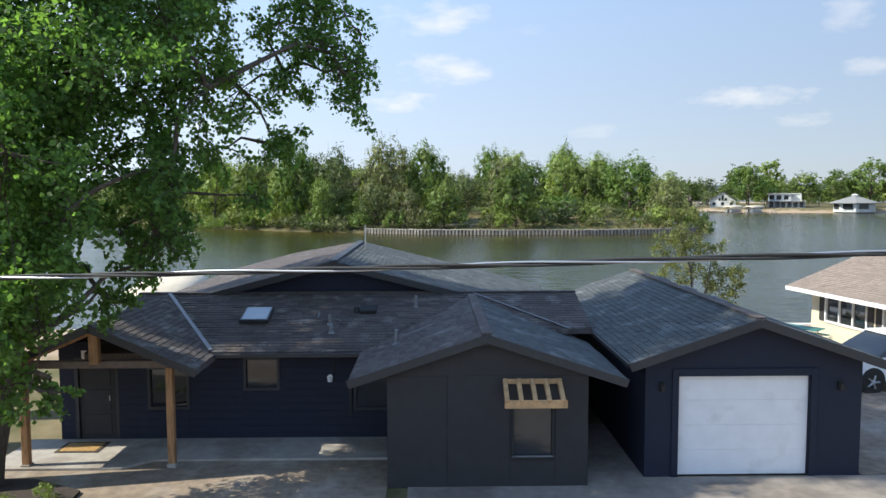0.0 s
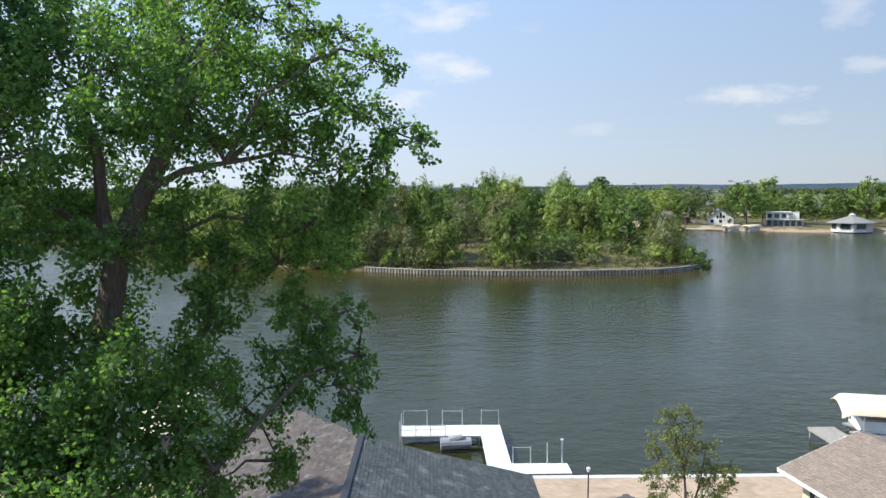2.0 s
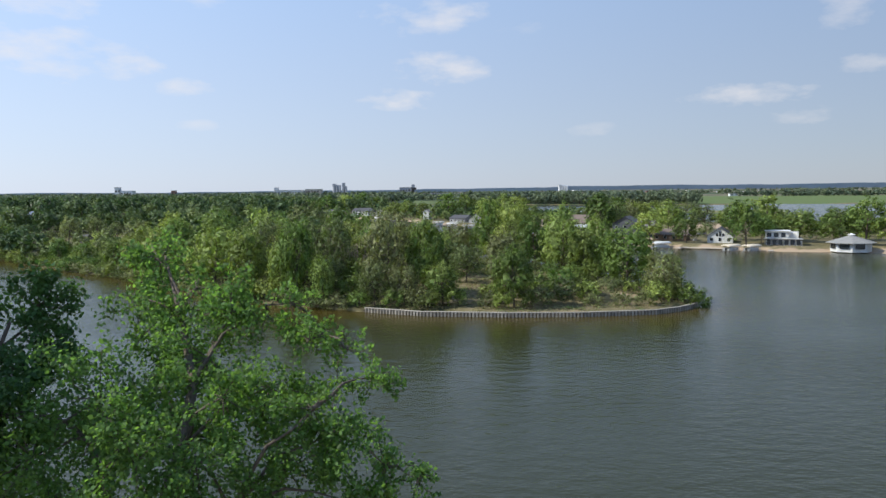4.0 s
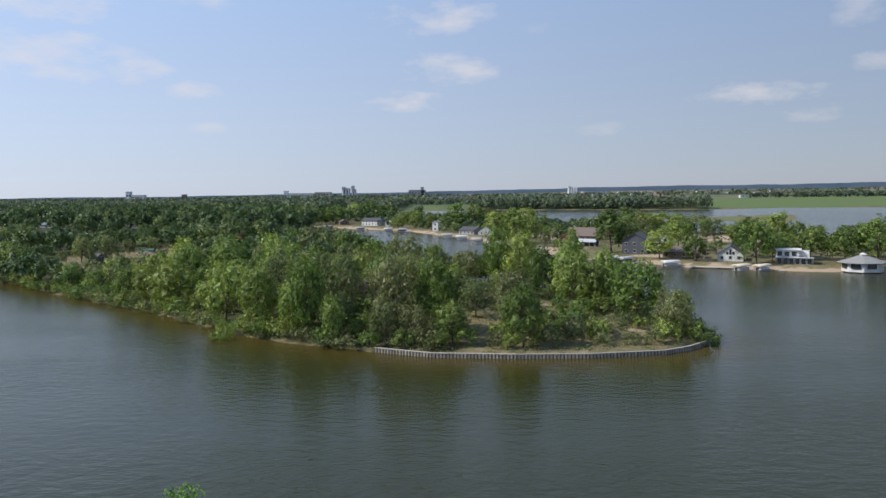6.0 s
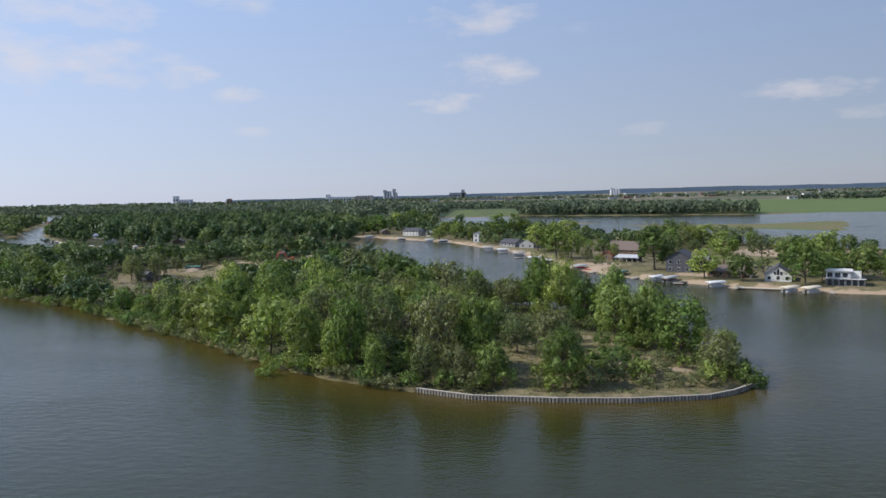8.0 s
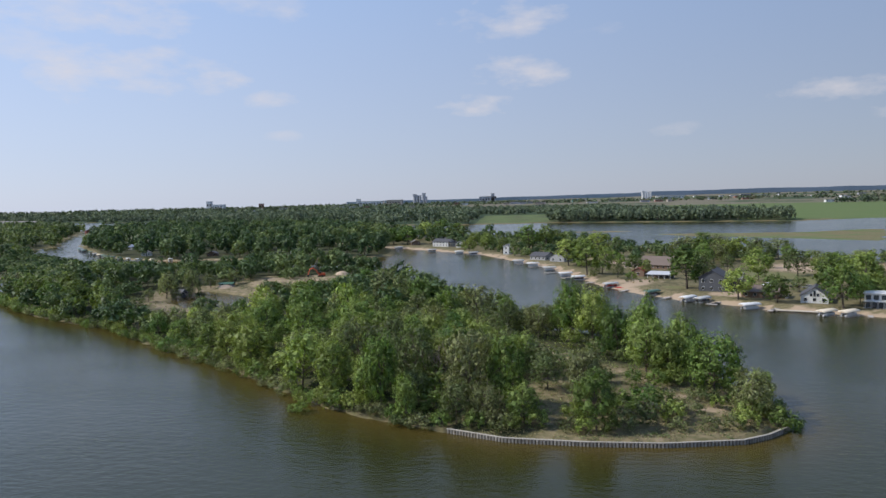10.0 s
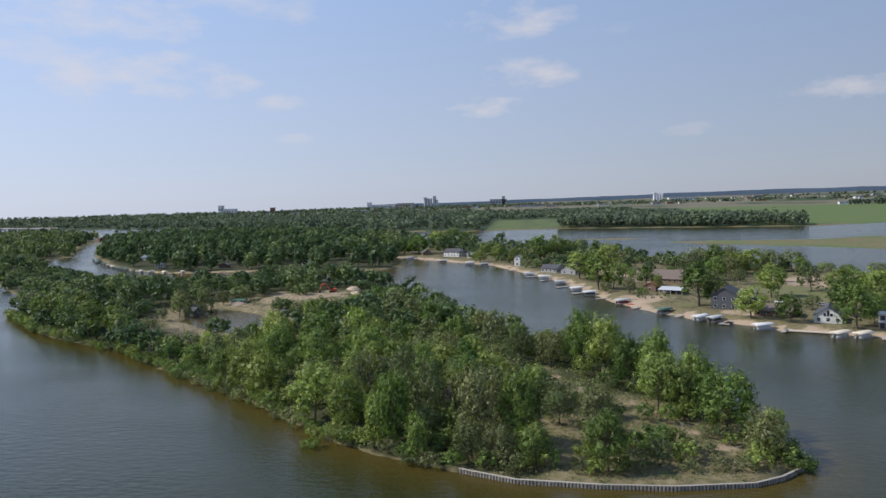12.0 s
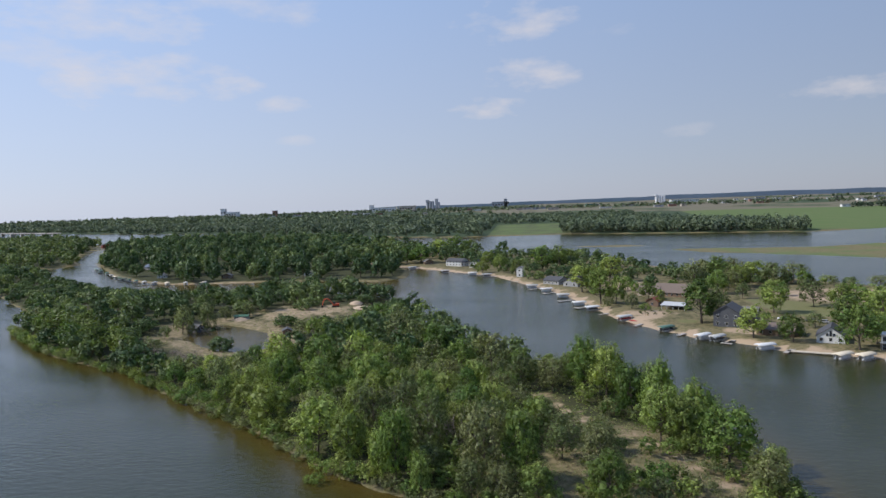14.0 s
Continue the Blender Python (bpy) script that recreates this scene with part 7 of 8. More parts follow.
def dock_run(parent, x0, x1, y0, y1, z, along, mat, board=0.15, piles=True):
    """A straight run of decking: frame, boards and piles."""
    part("dock_frame", Solid().box(x0, x1, y0, y1, z - 0.18, z - 0.035, 0.01), ALU if mat is DOCK_WHITE else GREY_WOOD, parent)
    a, b = (x0, x1) if along == "x" else (y0, y1)
    n = max(2, round((b - a) / board))
    w = (b - a) / n
    for k in range(n):
        s = Solid()
        if along == "x":
            s.box(a + k * w + 0.006, a + (k + 1) * w - 0.006, y0 - 0.02, y1 + 0.02, z - 0.035, z)
        else:
            s.box(x0 - 0.02, x1 + 0.02, a + k * w + 0.006, a + (k + 1) * w - 0.006, z - 0.035, z)
        part("deck_board", s, mat, parent)
    if piles:
        for x in np.linspace(x0 + 0.1, x1 - 0.1, max(2, int((x1 - x0) / 2.2) + 1)):
            for y in np.linspace(y0 + 0.1, y1 - 0.1, max(2, int((y1 - y0) / 2.2) + 1)):
                part("pile", Solid().tube((x, y, -3.2), (x, y, z - 0.04), 0.045, 0.045, 8), ALU if mat is DOCK_WHITE else GREY_WOOD, parent)


white_dock = thing("dock", (3.6, 41, WATER_Z), "white decked jetty with slim metal rails on the lake", "dock")
dock_run(white_dock, -1.8, 3.05, 43.2, 45.2, -1.0, "x", DOCK_WHITE, 0.30)
dock_run(white_dock, 3.07, 4.35, 35.8, 45.2, -1.0, "y", DOCK_WHITE, 0.30)
dock_run(white_dock, 4.37, 7.4, 37.2, 38.6, -1.0, "x", DOCK_WHITE, 0.30)


def rail_run(parent, p0, p1, n, h, z, rails=(1.0,), r=0.018):
    a, b = Vector((*p0, z)), Vector((*p1, z))
    for k in range(n):
        q = a.lerp(b, k / (n - 1))
        part("rail_post", Solid().tube(q - Vector((0, 0, 0.15)), q + Vector((0, 0, h)), r, r, 8), ALU, parent)
    for f in rails:
        up = Vector((0, 0, h * f))
        part("rail", Solid().tube(a + up, b + up, r * 0.8, r * 0.8, 8), ALU, parent)


rail_run(white_dock, (-1.75, 43.22), (0.9, 43.22), 4, 0.62, -1.0, (1.0, 0.6), 0.028)
rail_run(white_dock, (-1.7, 45.18), (-0.2, 45.18), 2, 1.0, -1.0, (0.95,))
rail_run(white_dock, (0.75, 45.18), (2.0, 45.18), 2, 1.0, -1.0, (0.92,))
rail_run(white_dock, (3.2, 45.18), (4.3, 45.18), 2, 1.0, -1.0, (0.95,))
rail_run(white_dock, (4.45, 38.58), (5.4, 38.58), 2, 0.95, -1.0, (0.95,))
for x, h in ((6.3, 1.15), (7.1, 1.3), (-1.78, 1.1)):
    part("mooring_pole", Solid().tube((x, 38.55 if x > 0 else 44.2, -3.0), (x, 38.55 if x > 0 else 44.2, -1.0 + h), 0.03, 0.03, 8), ALU, white_dock)
ladder = part("ladder", Solid().tube((-1.85, 43.4, -2.0), (-1.85, 43.4, -0.3), 0.025).tube((-1.85, 43.8, -2.0), (-1.85, 43.8, -0.3), 0.025).tube((-1.85, 43.4, -0.3), (-1.85, 43.8, -0.3), 0.025).tube((-1.85, 43.4, -0.7), (-1.85, 43.8, -0.7), 0.02), ALU, white_dock)
part("solar_lamp", Solid().box(7.02, 7.18, 38.5, 38.6, 0.30, 0.36, 0.01), WHITE_PAINT, white_dock)
cover = part("jet_ski", Solid().tube((0.6, 42.2, -1.15), (2.4, 42.3, -1.1), 0.38, 0.30, 12).tube((1.1, 42.2, -0.95), (1.9, 42.25, -0.75), 0.26, 0.18, 10), material("grey_cover", (0.30, 0.31, 0.33), 0.7, vary=0.15, scale=5))
tagged(cover, "covered grey jet ski moored inside the jetty", "jet ski")

CANVAS = {"tan": material("tan_canvas", (0.60, 0.52, 0.40), 0.8, vary=0.08, scale=2, bump=0.2, bump_scale=6), "white": material("white_canvas", (0.58, 0.58, 0.57), 0.8, vary=0.08, scale=2, bump=0.2, bump_scale=6),
          "grey": material("grey_canvas", (0.40, 0.40, 0.39), 0.8, vary=0.08, scale=2), "green": material("green_canvas", (0.07, 0.14, 0.11), 0.8, vary=0.1, scale=2)}
HULLS = {"white": WHITE_PAINT, "dark": material("dark_hull", (0.03, 0.035, 0.05), 0.3, vary=0.1, scale=2), "red": material("red_hull", (0.35, 0.02, 0.02), 0.35, vary=0.1, scale=2)}


def boat_lift(x, y, turn, canvas, hull="white", length=7.4, width=3.2, high=2.6, group="boat lifts along the shore", boat=True):
    """A pontoon boat on a lift under a canvas canopy, its length along local y."""
    m = pose(x, y, WATER_Z, 0, 0, turn)
    e = thing("boat_lift", (x, y, WATER_Z), f"boat lift with a {canvas} canvas canopy over a moored boat" if boat else f"boat lift with a {canvas} canvas canopy", "boat lift", group)
    for sx in (-1, 1):
        for sy in (-1, 0, 1):
            part("post", set_on(m, Solid().tube((sx * width / 2, sy * length * 0.36, -1.5), (sx * width / 2, sy * length * 0.36, high), 0.06, 0.05, 8)), ALU, e)
        part("beam", set_on(m, Solid().box(sx * width / 2 - 0.06, sx * width / 2 + 0.06, -length * 0.4, length * 0.4, 0.15, 0.30, 0.01)), ALU, e)
    top = Solid()
    sec = [(-width / 2 - 0.25, high - 0.35), (-width / 2 - 0.18, high), (-width * 0.28, high + 0.28), (0, high + 0.38), (width * 0.28, high + 0.28), (width / 2 + 0.18, high), (width / 2 + 0.25, high - 0.35)]
    st = [(-length / 2 - 0.15, 0.80, -0.35), (-length / 2 + 0.35, 0.97, -0.03), (0, 1.0, 0.0), (length / 2 - 0.35, 0.97, -0.03), (length / 2 + 0.15, 0.80, -0.35)]
    vs = [(px * f, yy, pz + dz) for yy, f, dz in st for px, pz in sec]
    fs = [(i * 7 + j, i * 7 + j + 1, (i + 1) * 7 + j + 1, (i + 1) * 7 + j) for i in range(4) for j in range(6)]
    vs2 = [(p[0], p[1], p[2] - 0.03) for p in vs]
    top.add(vs, [tuple(reversed(f)) for f in fs]).add(vs2, fs)
    part("canopy", set_on(m, top), CANVAS[canvas], e, smooth=True)
    if boat:
        b = thing("boat", (x, y, WATER_Z), f"{hull} pontoon boat resting on its lift", "boat", "boats along the shore")
        for sx in (-0.85, 0.85):
            part("pontoon", set_on(m, Solid().tube((sx, -length * 0.42, 0.45), (sx, length * 0.34, 0.45), 0.30, 0.30, 12).tube((sx, length * 0.34, 0.45), (sx, length * 0.44, 0.58), 0.30, 0.06, 12)), ALU, b)
        part("deck", set_on(m, Solid().box(-1.2, 1.2, -length * 0.41, length * 0.38, 0.72, 0.82, 0.02)), HULLS[hull], b)
        for sx in (-1, 1):
            part("side_panel", set_on(m, Solid().box(sx * 1.18 - 0.03, sx * 1.18 + 0.03, -length * 0.36, length * 0.36, 0.84, 1.42, 0.01)), HULLS[hull], b)
        part("bow_panel", set_on(m, Solid().box(-1.15, 1.15, length * 0.34, length * 0.36, 0.84, 1.42, 0.01)), HULLS[hull], b)
        part("seat", set_on(m, Solid().box(-1.1, -0.5, -length * 0.3, length * 0.3, 0.84, 1.25, 0.05).box(0.5, 1.1, -length * 0.3, length * 0.1, 0.84, 1.25, 0.05)), WHITE_PAINT, b)
        part("motor", set_on(m, Solid().box(-0.2, 0.2, -length * 0.47, -length * 0.42, 0.5, 1.35, 0.06)), BLACK, b)
    return e


boat_lift(-15.1, 42.3, 10, "tan", high=2.4, group="boat lifts on the near shore")
boat_lift(28.9, 43.3, 74, "tan", high=2.3, group="boat lifts on the near shore")
grey_dock = thing("dock", (25.5, 41, WATER_Z), "grey plank jetty beside the boat lift", "dock")
dock_run(grey_dock, 23.4, 25.0, 36.0, 44.2, -0.95, "y", GREY_WOOD, 0.3)

# ---------------------------------------------------------------- the island's wall
PALE_PILE = material("weathered_concrete_pile", (0.29, 0.265, 0.225), 0.9, vary=0.25, scale=3, bump=0.4, bump_scale=12, per="object", spread=0.2)
DARK_SHEET = material("stained_steel_sheet", (0.13, 0.11, 0.085), 0.85, vary=0.35, scale=2, second=(0.20, 0.15, 0.09), second_scale=1.0)
sea_wall = thing("sea_wall", (20, 132, WATER_Z), "pale concrete pile sea wall round the island's point", "sea wall", kind="structure")
WALL_LINE = [(-12.6, 139.7), (-1.5, 134.4), (14, 132.3), (27.2, 131.9), (41.4, 133.9), (47, 137.1), (52.8, 142.4)]
pile_me = mesh_from("pile", *(lambda s: (s.v, s.f))(Solid().box(-0.17, 0.17, -0.13, 0.13, -1.0, 0.80, 0.04)), PALE_PILE)
for (x0, y0), (x1, y1) in zip(WALL_LINE, WALL_LINE[1:]):
    length, a = math.hypot(x1 - x0, y1 - y0), math.degrees(math.atan2(y1 - y0, x1 - x0))
    m = pose(x0, y0, WATER_Z, 0, 0, a)
    part("sheet", set_on(m, Solid().box(0, length, 0.05, 0.20, -1.5, 0.78)), DARK_SHEET, sea_wall)
    part("cap_beam", set_on(m, Solid().box(-0.05, length + 0.05, -0.16, 0.34, 0.80, 0.94, 0.03)), PALE_PILE, sea_wall)
    n = round(length / 0.66)
    for k in range(n):
        o = new("pile", pile_me)
        o.parent = sea_wall
        o.matrix_parent_inverse = placed(sea_wall).inverted()
        o.matrix_basis = m @ pose((k + 0.5) * length / n, -0.06, random.uniform(-0.03, 0.0), 0, 0, random.uniform(-3, 3))

# ---------------------------------------------------------------- houses on the far shores
HOUSE_MATS = {}


def tone(name, color, rough=0.8, vary=0.12):
    if name not in HOUSE_MATS:
        HOUSE_MATS[name] = material(name, color, rough, vary=vary, scale=1.5)
    return HOUSE_MATS[name]


W_WHITE, W_GREY, W_DARK = tone("white_siding", (0.58, 0.58, 0.565)), tone("grey_siding", (0.30, 0.30, 0.30)), tone("slate_siding", (0.075, 0.08, 0.09))
W_TAN, W_BROWN, W_RED = tone("tan_siding", (0.42, 0.34, 0.25)), tone("brown_siding", (0.17, 0.11, 0.075)), tone("red_siding", (0.24, 0.06, 0.04))
R_GREY, R_BROWN, R_DARK, R_PALE, R_GREEN = tone("grey_roof", (0.17, 0.16, 0.155)), tone("brown_roof", (0.145, 0.11, 0.09)), tone("dark_roof", (0.06, 0.06, 0.065)), tone("pale_metal_roof", (0.24, 0.235, 0.22), 0.6), tone("green_roof", (0.04, 0.11, 0.07))
R_BLUE = tone("blue_roof", (0.10, 0.13, 0.19))


def far_house(x, y, turn, w, d, h, rise, wall, roof, label, storeys=1, windows=3, name="house", porch=False, category="house", big_gable=False, over=0.5):
    """A gabled house; its gable end looks towards local -y. w: width across the gable, d: depth, h: wall height, rise: of the ridge."""
    z = ground_z(x, y)
    z = max(z, WATER_Z + 0.6) - 0.1
    m = pose(x, y, z, 0, 0, turn)
    e = thing(name, (x, y, z), label, category, "houses on the far shores")
    s = Solid().box(-w / 2, w / 2, -d / 2, d / 2, -0.6, h)
    s.add([(-w / 2, -d / 2, h), (w / 2, -d / 2, h), (0, -d / 2, h + rise), (-w / 2, d / 2, h), (w / 2, d / 2, h), (0, d / 2, h + rise)], [(0, 1, 2), (5, 4, 3), (0, 2, 5, 3), (1, 4, 5, 2)])
    part("wall_shell", set_on(m, s), wall, e)
    k = rise / (w / 2)
    for sgn in (-1, 1):
        eave = (sgn * (w / 2 + over), h - over * k + 0.06)
        c = [(eave[0], -d / 2 - over, eave[1]), (0, -d / 2 - over, h + rise + 0.06), (0, d / 2 + over, h + rise + 0.06), (eave[0], d / 2 + over, eave[1])]
        if sgn > 0:
            c = c[::-1]
        part("roof", set_on(m, Solid().slab(c, 0.18)), roof, e)
    fr = W_WHITE
    for st in range(storeys):
        zc = 0.9 + st * (h / storeys)
        for i in range(windows):
            xx = -w / 2 + w * (i + 0.5) / windows
            ww, hh = min(0.55, w / windows * 0.32), 0.62
            f = part("window", set_on(m, Solid().box(xx - ww - 0.08, xx + ww + 0.08, -d / 2 - 0.06, -d / 2 + 0.02, zc - 0.08, zc + 2 * hh + 0.08)), fr, e)
            part("pane", set_on(m, Solid().box(xx - ww, xx + ww, -d / 2 - 0.075, -d / 2 - 0.055, zc, zc + 2 * hh)), GLASS, f)
        n = max(2, int(d / 3))
        for i in range(n):
            yy = -d / 2 + d * (i + 0.5) / n
            for sgn in (-1, 1):
                f = part("window", set_on(m, Solid().box(sgn * w / 2 - 0.05, sgn * w / 2 + 0.05, yy - 0.58, yy + 0.58, zc - 0.08, zc + 1.28)), fr, e)
                part("pane", set_on(m, Solid().box(sgn * w / 2 - 0.065, sgn * w / 2 + 0.065, yy - 0.5, yy + 0.5, zc, zc + 1.2)), GLASS, f)
    if big_gable:
        for i in (-1, 0, 1):
            zt = h + rise * (0.60 if i == 0 else 0.30)
            f = part("window", set_on(m, Solid().box(i * 1.15 - 0.5, i * 1.15 + 0.5, -d / 2 - 0.09, -d / 2 - 0.03, h - 0.3, zt)), fr, e)
            part("pane", set_on(m, Solid().box(i * 1.15 - 0.42, i * 1.15 + 0.42, -d / 2 - 0.11, -d / 2 - 0.092, h - 0.22, zt - 0.08)), GLASS, f)
    if porch:
        part("porch_roof", set_on(m, Solid().slab([(-w / 2 - 0.3, -d / 2 - 3.0, h * 0.82), (w / 2 + 0.3, -d / 2 - 3.0, h * 0.82), (w / 2 + 0.3, -d / 2, h * 0.98), (-w / 2 - 0.3, -d / 2, h * 0.98)], 0.16)), roof, e)
        for i in range(4):
            xx = -w / 2 + w * i / 3
            part("porch_post", set_on(m, Solid().box(xx - 0.09, xx + 0.09, -d / 2 - 2.9, -d / 2 - 2.72, -0.5, h * 0.82)), fr, e)
        part("deck", set_on(m, Solid().box(-w / 2 - 0.2, w / 2 + 0.2, -d / 2 - 3.0, -d / 2, -0.6, 0.12)), W_BROWN, e)
    return e


far_house(119.0, 298.5, -24, 9.6, 13, 3.0, 3.3, W_WHITE, R_DARK, "white gabled lake house with tall gable windows", big_gable=True)
far_house(103.5, 313, 62, 9.5, 14, 2.8, 2.0, W_BROWN, R_BROWN, "low brown lake house with a shaded porch", windows=2, porch=True)
far_house(91, 337, -25, 11.0, 14, 6.4, 3.2, W_DARK, R_DARK, "tall slate-dark two-storey lake house", storeys=2)
far_house(99.5, 343, 65, 8.5, 11, 4.8, 2.4, W_DARK, R_GREY, "dark two-storey wing beside the tall house", storeys=2, windows=2)
shelter = thing("beach_shelter", (77, 385, ground_z(77, 385)), "open beach shelter with a pale metal roof on posts", "shelter")
SM = pose(77, 385, ground_z(77, 385), 0, 0, -28)
for sgn in (-1, 1):
    part("roof", set_on(SM, Solid().slab([(-6.5, sgn * 4.2, 2.3), (-5.5, 0, 3.7), (5.5, 0, 3.7), (6.5, sgn * 4.2, 2.3)][::-sgn], 0.14)), tone("bright_metal_roof", (0.42, 0.43, 0.44), 0.5), shelter)
    for k in range(5):
        part("post", set_on(SM, Solid().box(-5.8 + k * 2.9 - 0.09, -5.8 + k * 2.9 + 0.09, sgn * 3.6 - 0.09, sgn * 3.6 + 0.09, -0.3, 2.45)), W_WHITE, shelter)
# dark wall added to stand in for the shade beneath the roof
part("back_wall", set_on(SM, Solid().box(-5.6, 5.6, 3.7, 3.85, -0.3, 2.4)), W_DARK, shelter)
part("bench", set_on(SM, Solid().box(-4.5, 4.5, 2.6, 3.2, 0.35, 0.45, 0.02).box(-4.4, -4.2, 2.7, 3.1, -0.2, 0.35).box(4.2, 4.4, 2.7, 3.1, -0.2, 0.35)), W_BROWN, shelter)
far_house(69, 398, -30, 6.5, 7, 3.0, 1.8, W_BROWN, W_RED, "small cabin with a red-brown roof", name="cabin", windows=1)
far_house(86, 436, 60, 12, 18, 2.8, 4.4, W_BROWN, R_BROWN, "large brown house under a steep brown roof", windows=3)
far_house(74, 440, 60, 10, 12, 3.0, 2.6, W_TAN, R_BROWN, "tan garage wing with a brown roof", windows=2)
far_house(34, 494, -35, 11, 12, 3.2, 3.4, W_GREY, R_DARK, "grey house with a dark peaked roof", windows=2)
far_house(22, 508, 50, 11, 13, 3.0, 2.2, W_GREY, R_DARK, "low grey house among the trees", windows=2)
far_house(-2, 560, -20, 4.5, 7, 6.6, 1.2, W_WHITE, R_GREY, "narrow white tower house with balconies", storeys=2, windows=1)
far_house(-60, 664, 60, 11, 17, 4.6, 2.4, W_WHITE, R_DARK, "long white two-storey house with balconies", storeys=2, windows=3, porch=True)
far_house(-42, 645, -25, 7, 9, 4.4, 2.4, W_WHITE, R_DARK, "white gabled house next to the long house", storeys=2, windows=2)
far_house(-128, 705, -30, 8, 9, 2.4, 2.0, W_TAN, R_BROWN, "small tan cottage at the head of the channel", windows=2)
far_house(-90, 690, 20, 8, 9, 3.0, 1.8, W_BROWN, R_GREY, "brown cottage under the trees", windows=2)
# modern white house with a flat roof
modern = thing("modern_house", (136, 277, 0), "white modern two-storey house with a flat roof and glass front", "house", "houses on the far shores")
MM = pose(136.5, 281, ground_z(137, 281) - 0.1, 0, 0, -26) @ Matrix.Diagonal((0.80, 0.9, 0.92, 1))
low = part("ground_floor", set_on(MM, Solid().box(-8, 8, -4.5, 5, -0.6, 3.0)), tone("taupe_siding", (0.17, 0.155, 0.14)), modern)
part("upper_floor", set_on(MM, Solid().box(-8, 2.0, -4.2, 5, 3.0, 5.9).box(2.0, 6.4, -2.5, 5, 3.0, 5.3)), W_WHITE, modern)
part("flat_roof", set_on(MM, Solid().box(-8.5, 3.0, -5.0, 5.4, 5.9, 6.15, 0.03)), W_WHITE, modern)
part("terrace_slab", set_on(MM, Solid().box(-8.4, 8.4, -6.0, -4.5, 2.85, 3.05, 0.03)), W_WHITE, modern)
part("screen_wall", set_on(MM, Solid().box(5.8, 6.4, -5.2, -2.5, 3.05, 6.1).box(2.4, 6.4, -5.2, -4.9, 5.7, 6.1)), W_WHITE, modern)
for i in range(6):
    f = part("window", set_on(MM, Solid().box(-7.6 + i * 2.6, -5.4 + i * 2.6, -4.58, -4.5, 0.1, 2.6)), W_WHITE, modern)
    part("pane", set_on(MM, Solid().box(-7.45 + i * 2.6, -5.55 + i * 2.6, -4.61, -4.582, 0.2, 2.5)), GLASS, f)
for i in range(3):
    f = part("window", set_on(MM, Solid().box(-7.6 + i * 3.1, -5.2 + i * 3.1, -4.28, -4.2, 3.4, 5.4)), W_WHITE, modern)
    part("pane", set_on(MM, Solid().box(-7.45 + i * 3.1, -5.35 + i * 3.1, -4.31, -4.282, 3.5, 5.3)), GLASS, f)
for i in range(7):
    part("terrace_post", set_on(MM, Solid().tube((-8.2 + i * 2.7, -5.8, -0.5), (-8.2 + i * 2.7, -5.8, 2.85), 0.07, 0.07, 8)), W_GREY, modern)
# round pavilion house with a hipped roof
pav = thing("pavilion_house", (150, 255, 0), "low white pavilion house with a pale many-sided hipped roof", "house", "houses on the far shores")
pz = max(ground_z(152, 263) - 0.1, -0.6)
P = lambda r, a, z: (152.5 + r * math.cos(a) * 1.15, 263 + r * math.sin(a), pz + z * 1.1)
corners = [(k + 0.5) * math.pi / 4 for k in range(8)]
turns = [(k, (k + 1) % 8) for k in range(8)]
pav_w = Solid().add([P(6, a, -0.6) for a in corners] + [P(6, a, 2.6) for a in corners], [(i, j, 8 + j, 8 + i) for i, j in turns])
pav_r = Solid().add([P(7.4, a, 2.25) for a in corners] + [P(7.4, a, 2.45) for a in corners] + [P(1.2, a, 4.5) for a in corners],
                    [(i, j, 8 + j, 8 + i) for i, j in turns] + [(8 + i, 8 + j, 16 + j, 16 + i) for i, j in turns] + [tuple(range(16, 24))])
for a in corners[2:6]:
    part("window", Solid().add([P(6.04, a + 0.15, 0.5), P(6.04, a + 0.635, 0.5), P(6.04, a + 0.635, 2.2), P(6.04, a + 0.15, 2.2)], [(0, 1, 2, 3)]), GLASS, pav)
part("wall_shell", pav_w, W_WHITE, pav)
part("roof", pav_r, R_PALE, pav)
part("cupola", Solid().tube((152.5, 263, pz + 4.7), (152.5, 263, pz + 5.4), 1.1, 1.0, 8).tube((152.5, 263, pz + 5.4), (152.5, 263, pz + 6.0), 1.4, 0.1, 8), W_WHITE, pav)
# left shores and the pond
far_house(-372, 705, 60, 9, 20, 3.0, 2.2, W_GREY, R_BLUE, "long grey boathouse with a blue-grey roof", windows=2)
far_house(-318, 618, 20, 8, 9, 2.8, 1.8, W_WHITE, R_GREY, "white cottage behind moored boats", windows=2)
far_house(-250, 598, 10, 8, 9, 2.8, 1.6, W_BROWN, R_DARK, "dark cottage half hidden by trees", windows=2)
far_house(-180, 606, 0, 8, 9, 2.8, 1.6, W_WHITE, R_GREY, "pale cottage half hidden by trees", windows=2)
far_house(-712, 1190, 40, 14, 16, 4.0, 3.0, W_RED, R_DARK, "red boathouse at the end of the canal", windows=2)
far_house(-690, 1178, 40, 10, 14, 4.0, 2.6, W_RED, R_GREY, "second red boathouse at the canal's end", windows=2)
far_house(-162, 346, 62, 4.0, 7, 2.0, 1.4, W_DARK, R_DARK, "unfinished dark shed on the pond's sandy bank", name="shed", windows=2)
far_house(-150, 376, 95, 4.0, 7, 2.0, 0.6, W_GREY, R_GREEN, "open shed with a green metal roof", name="shed", windows=2)
far_house(-110, 330, 20, 4, 5, 2.2, 1.0, W_BROWN, R_DARK, "tiny dark hut between the trees", name="hut", windows=1)
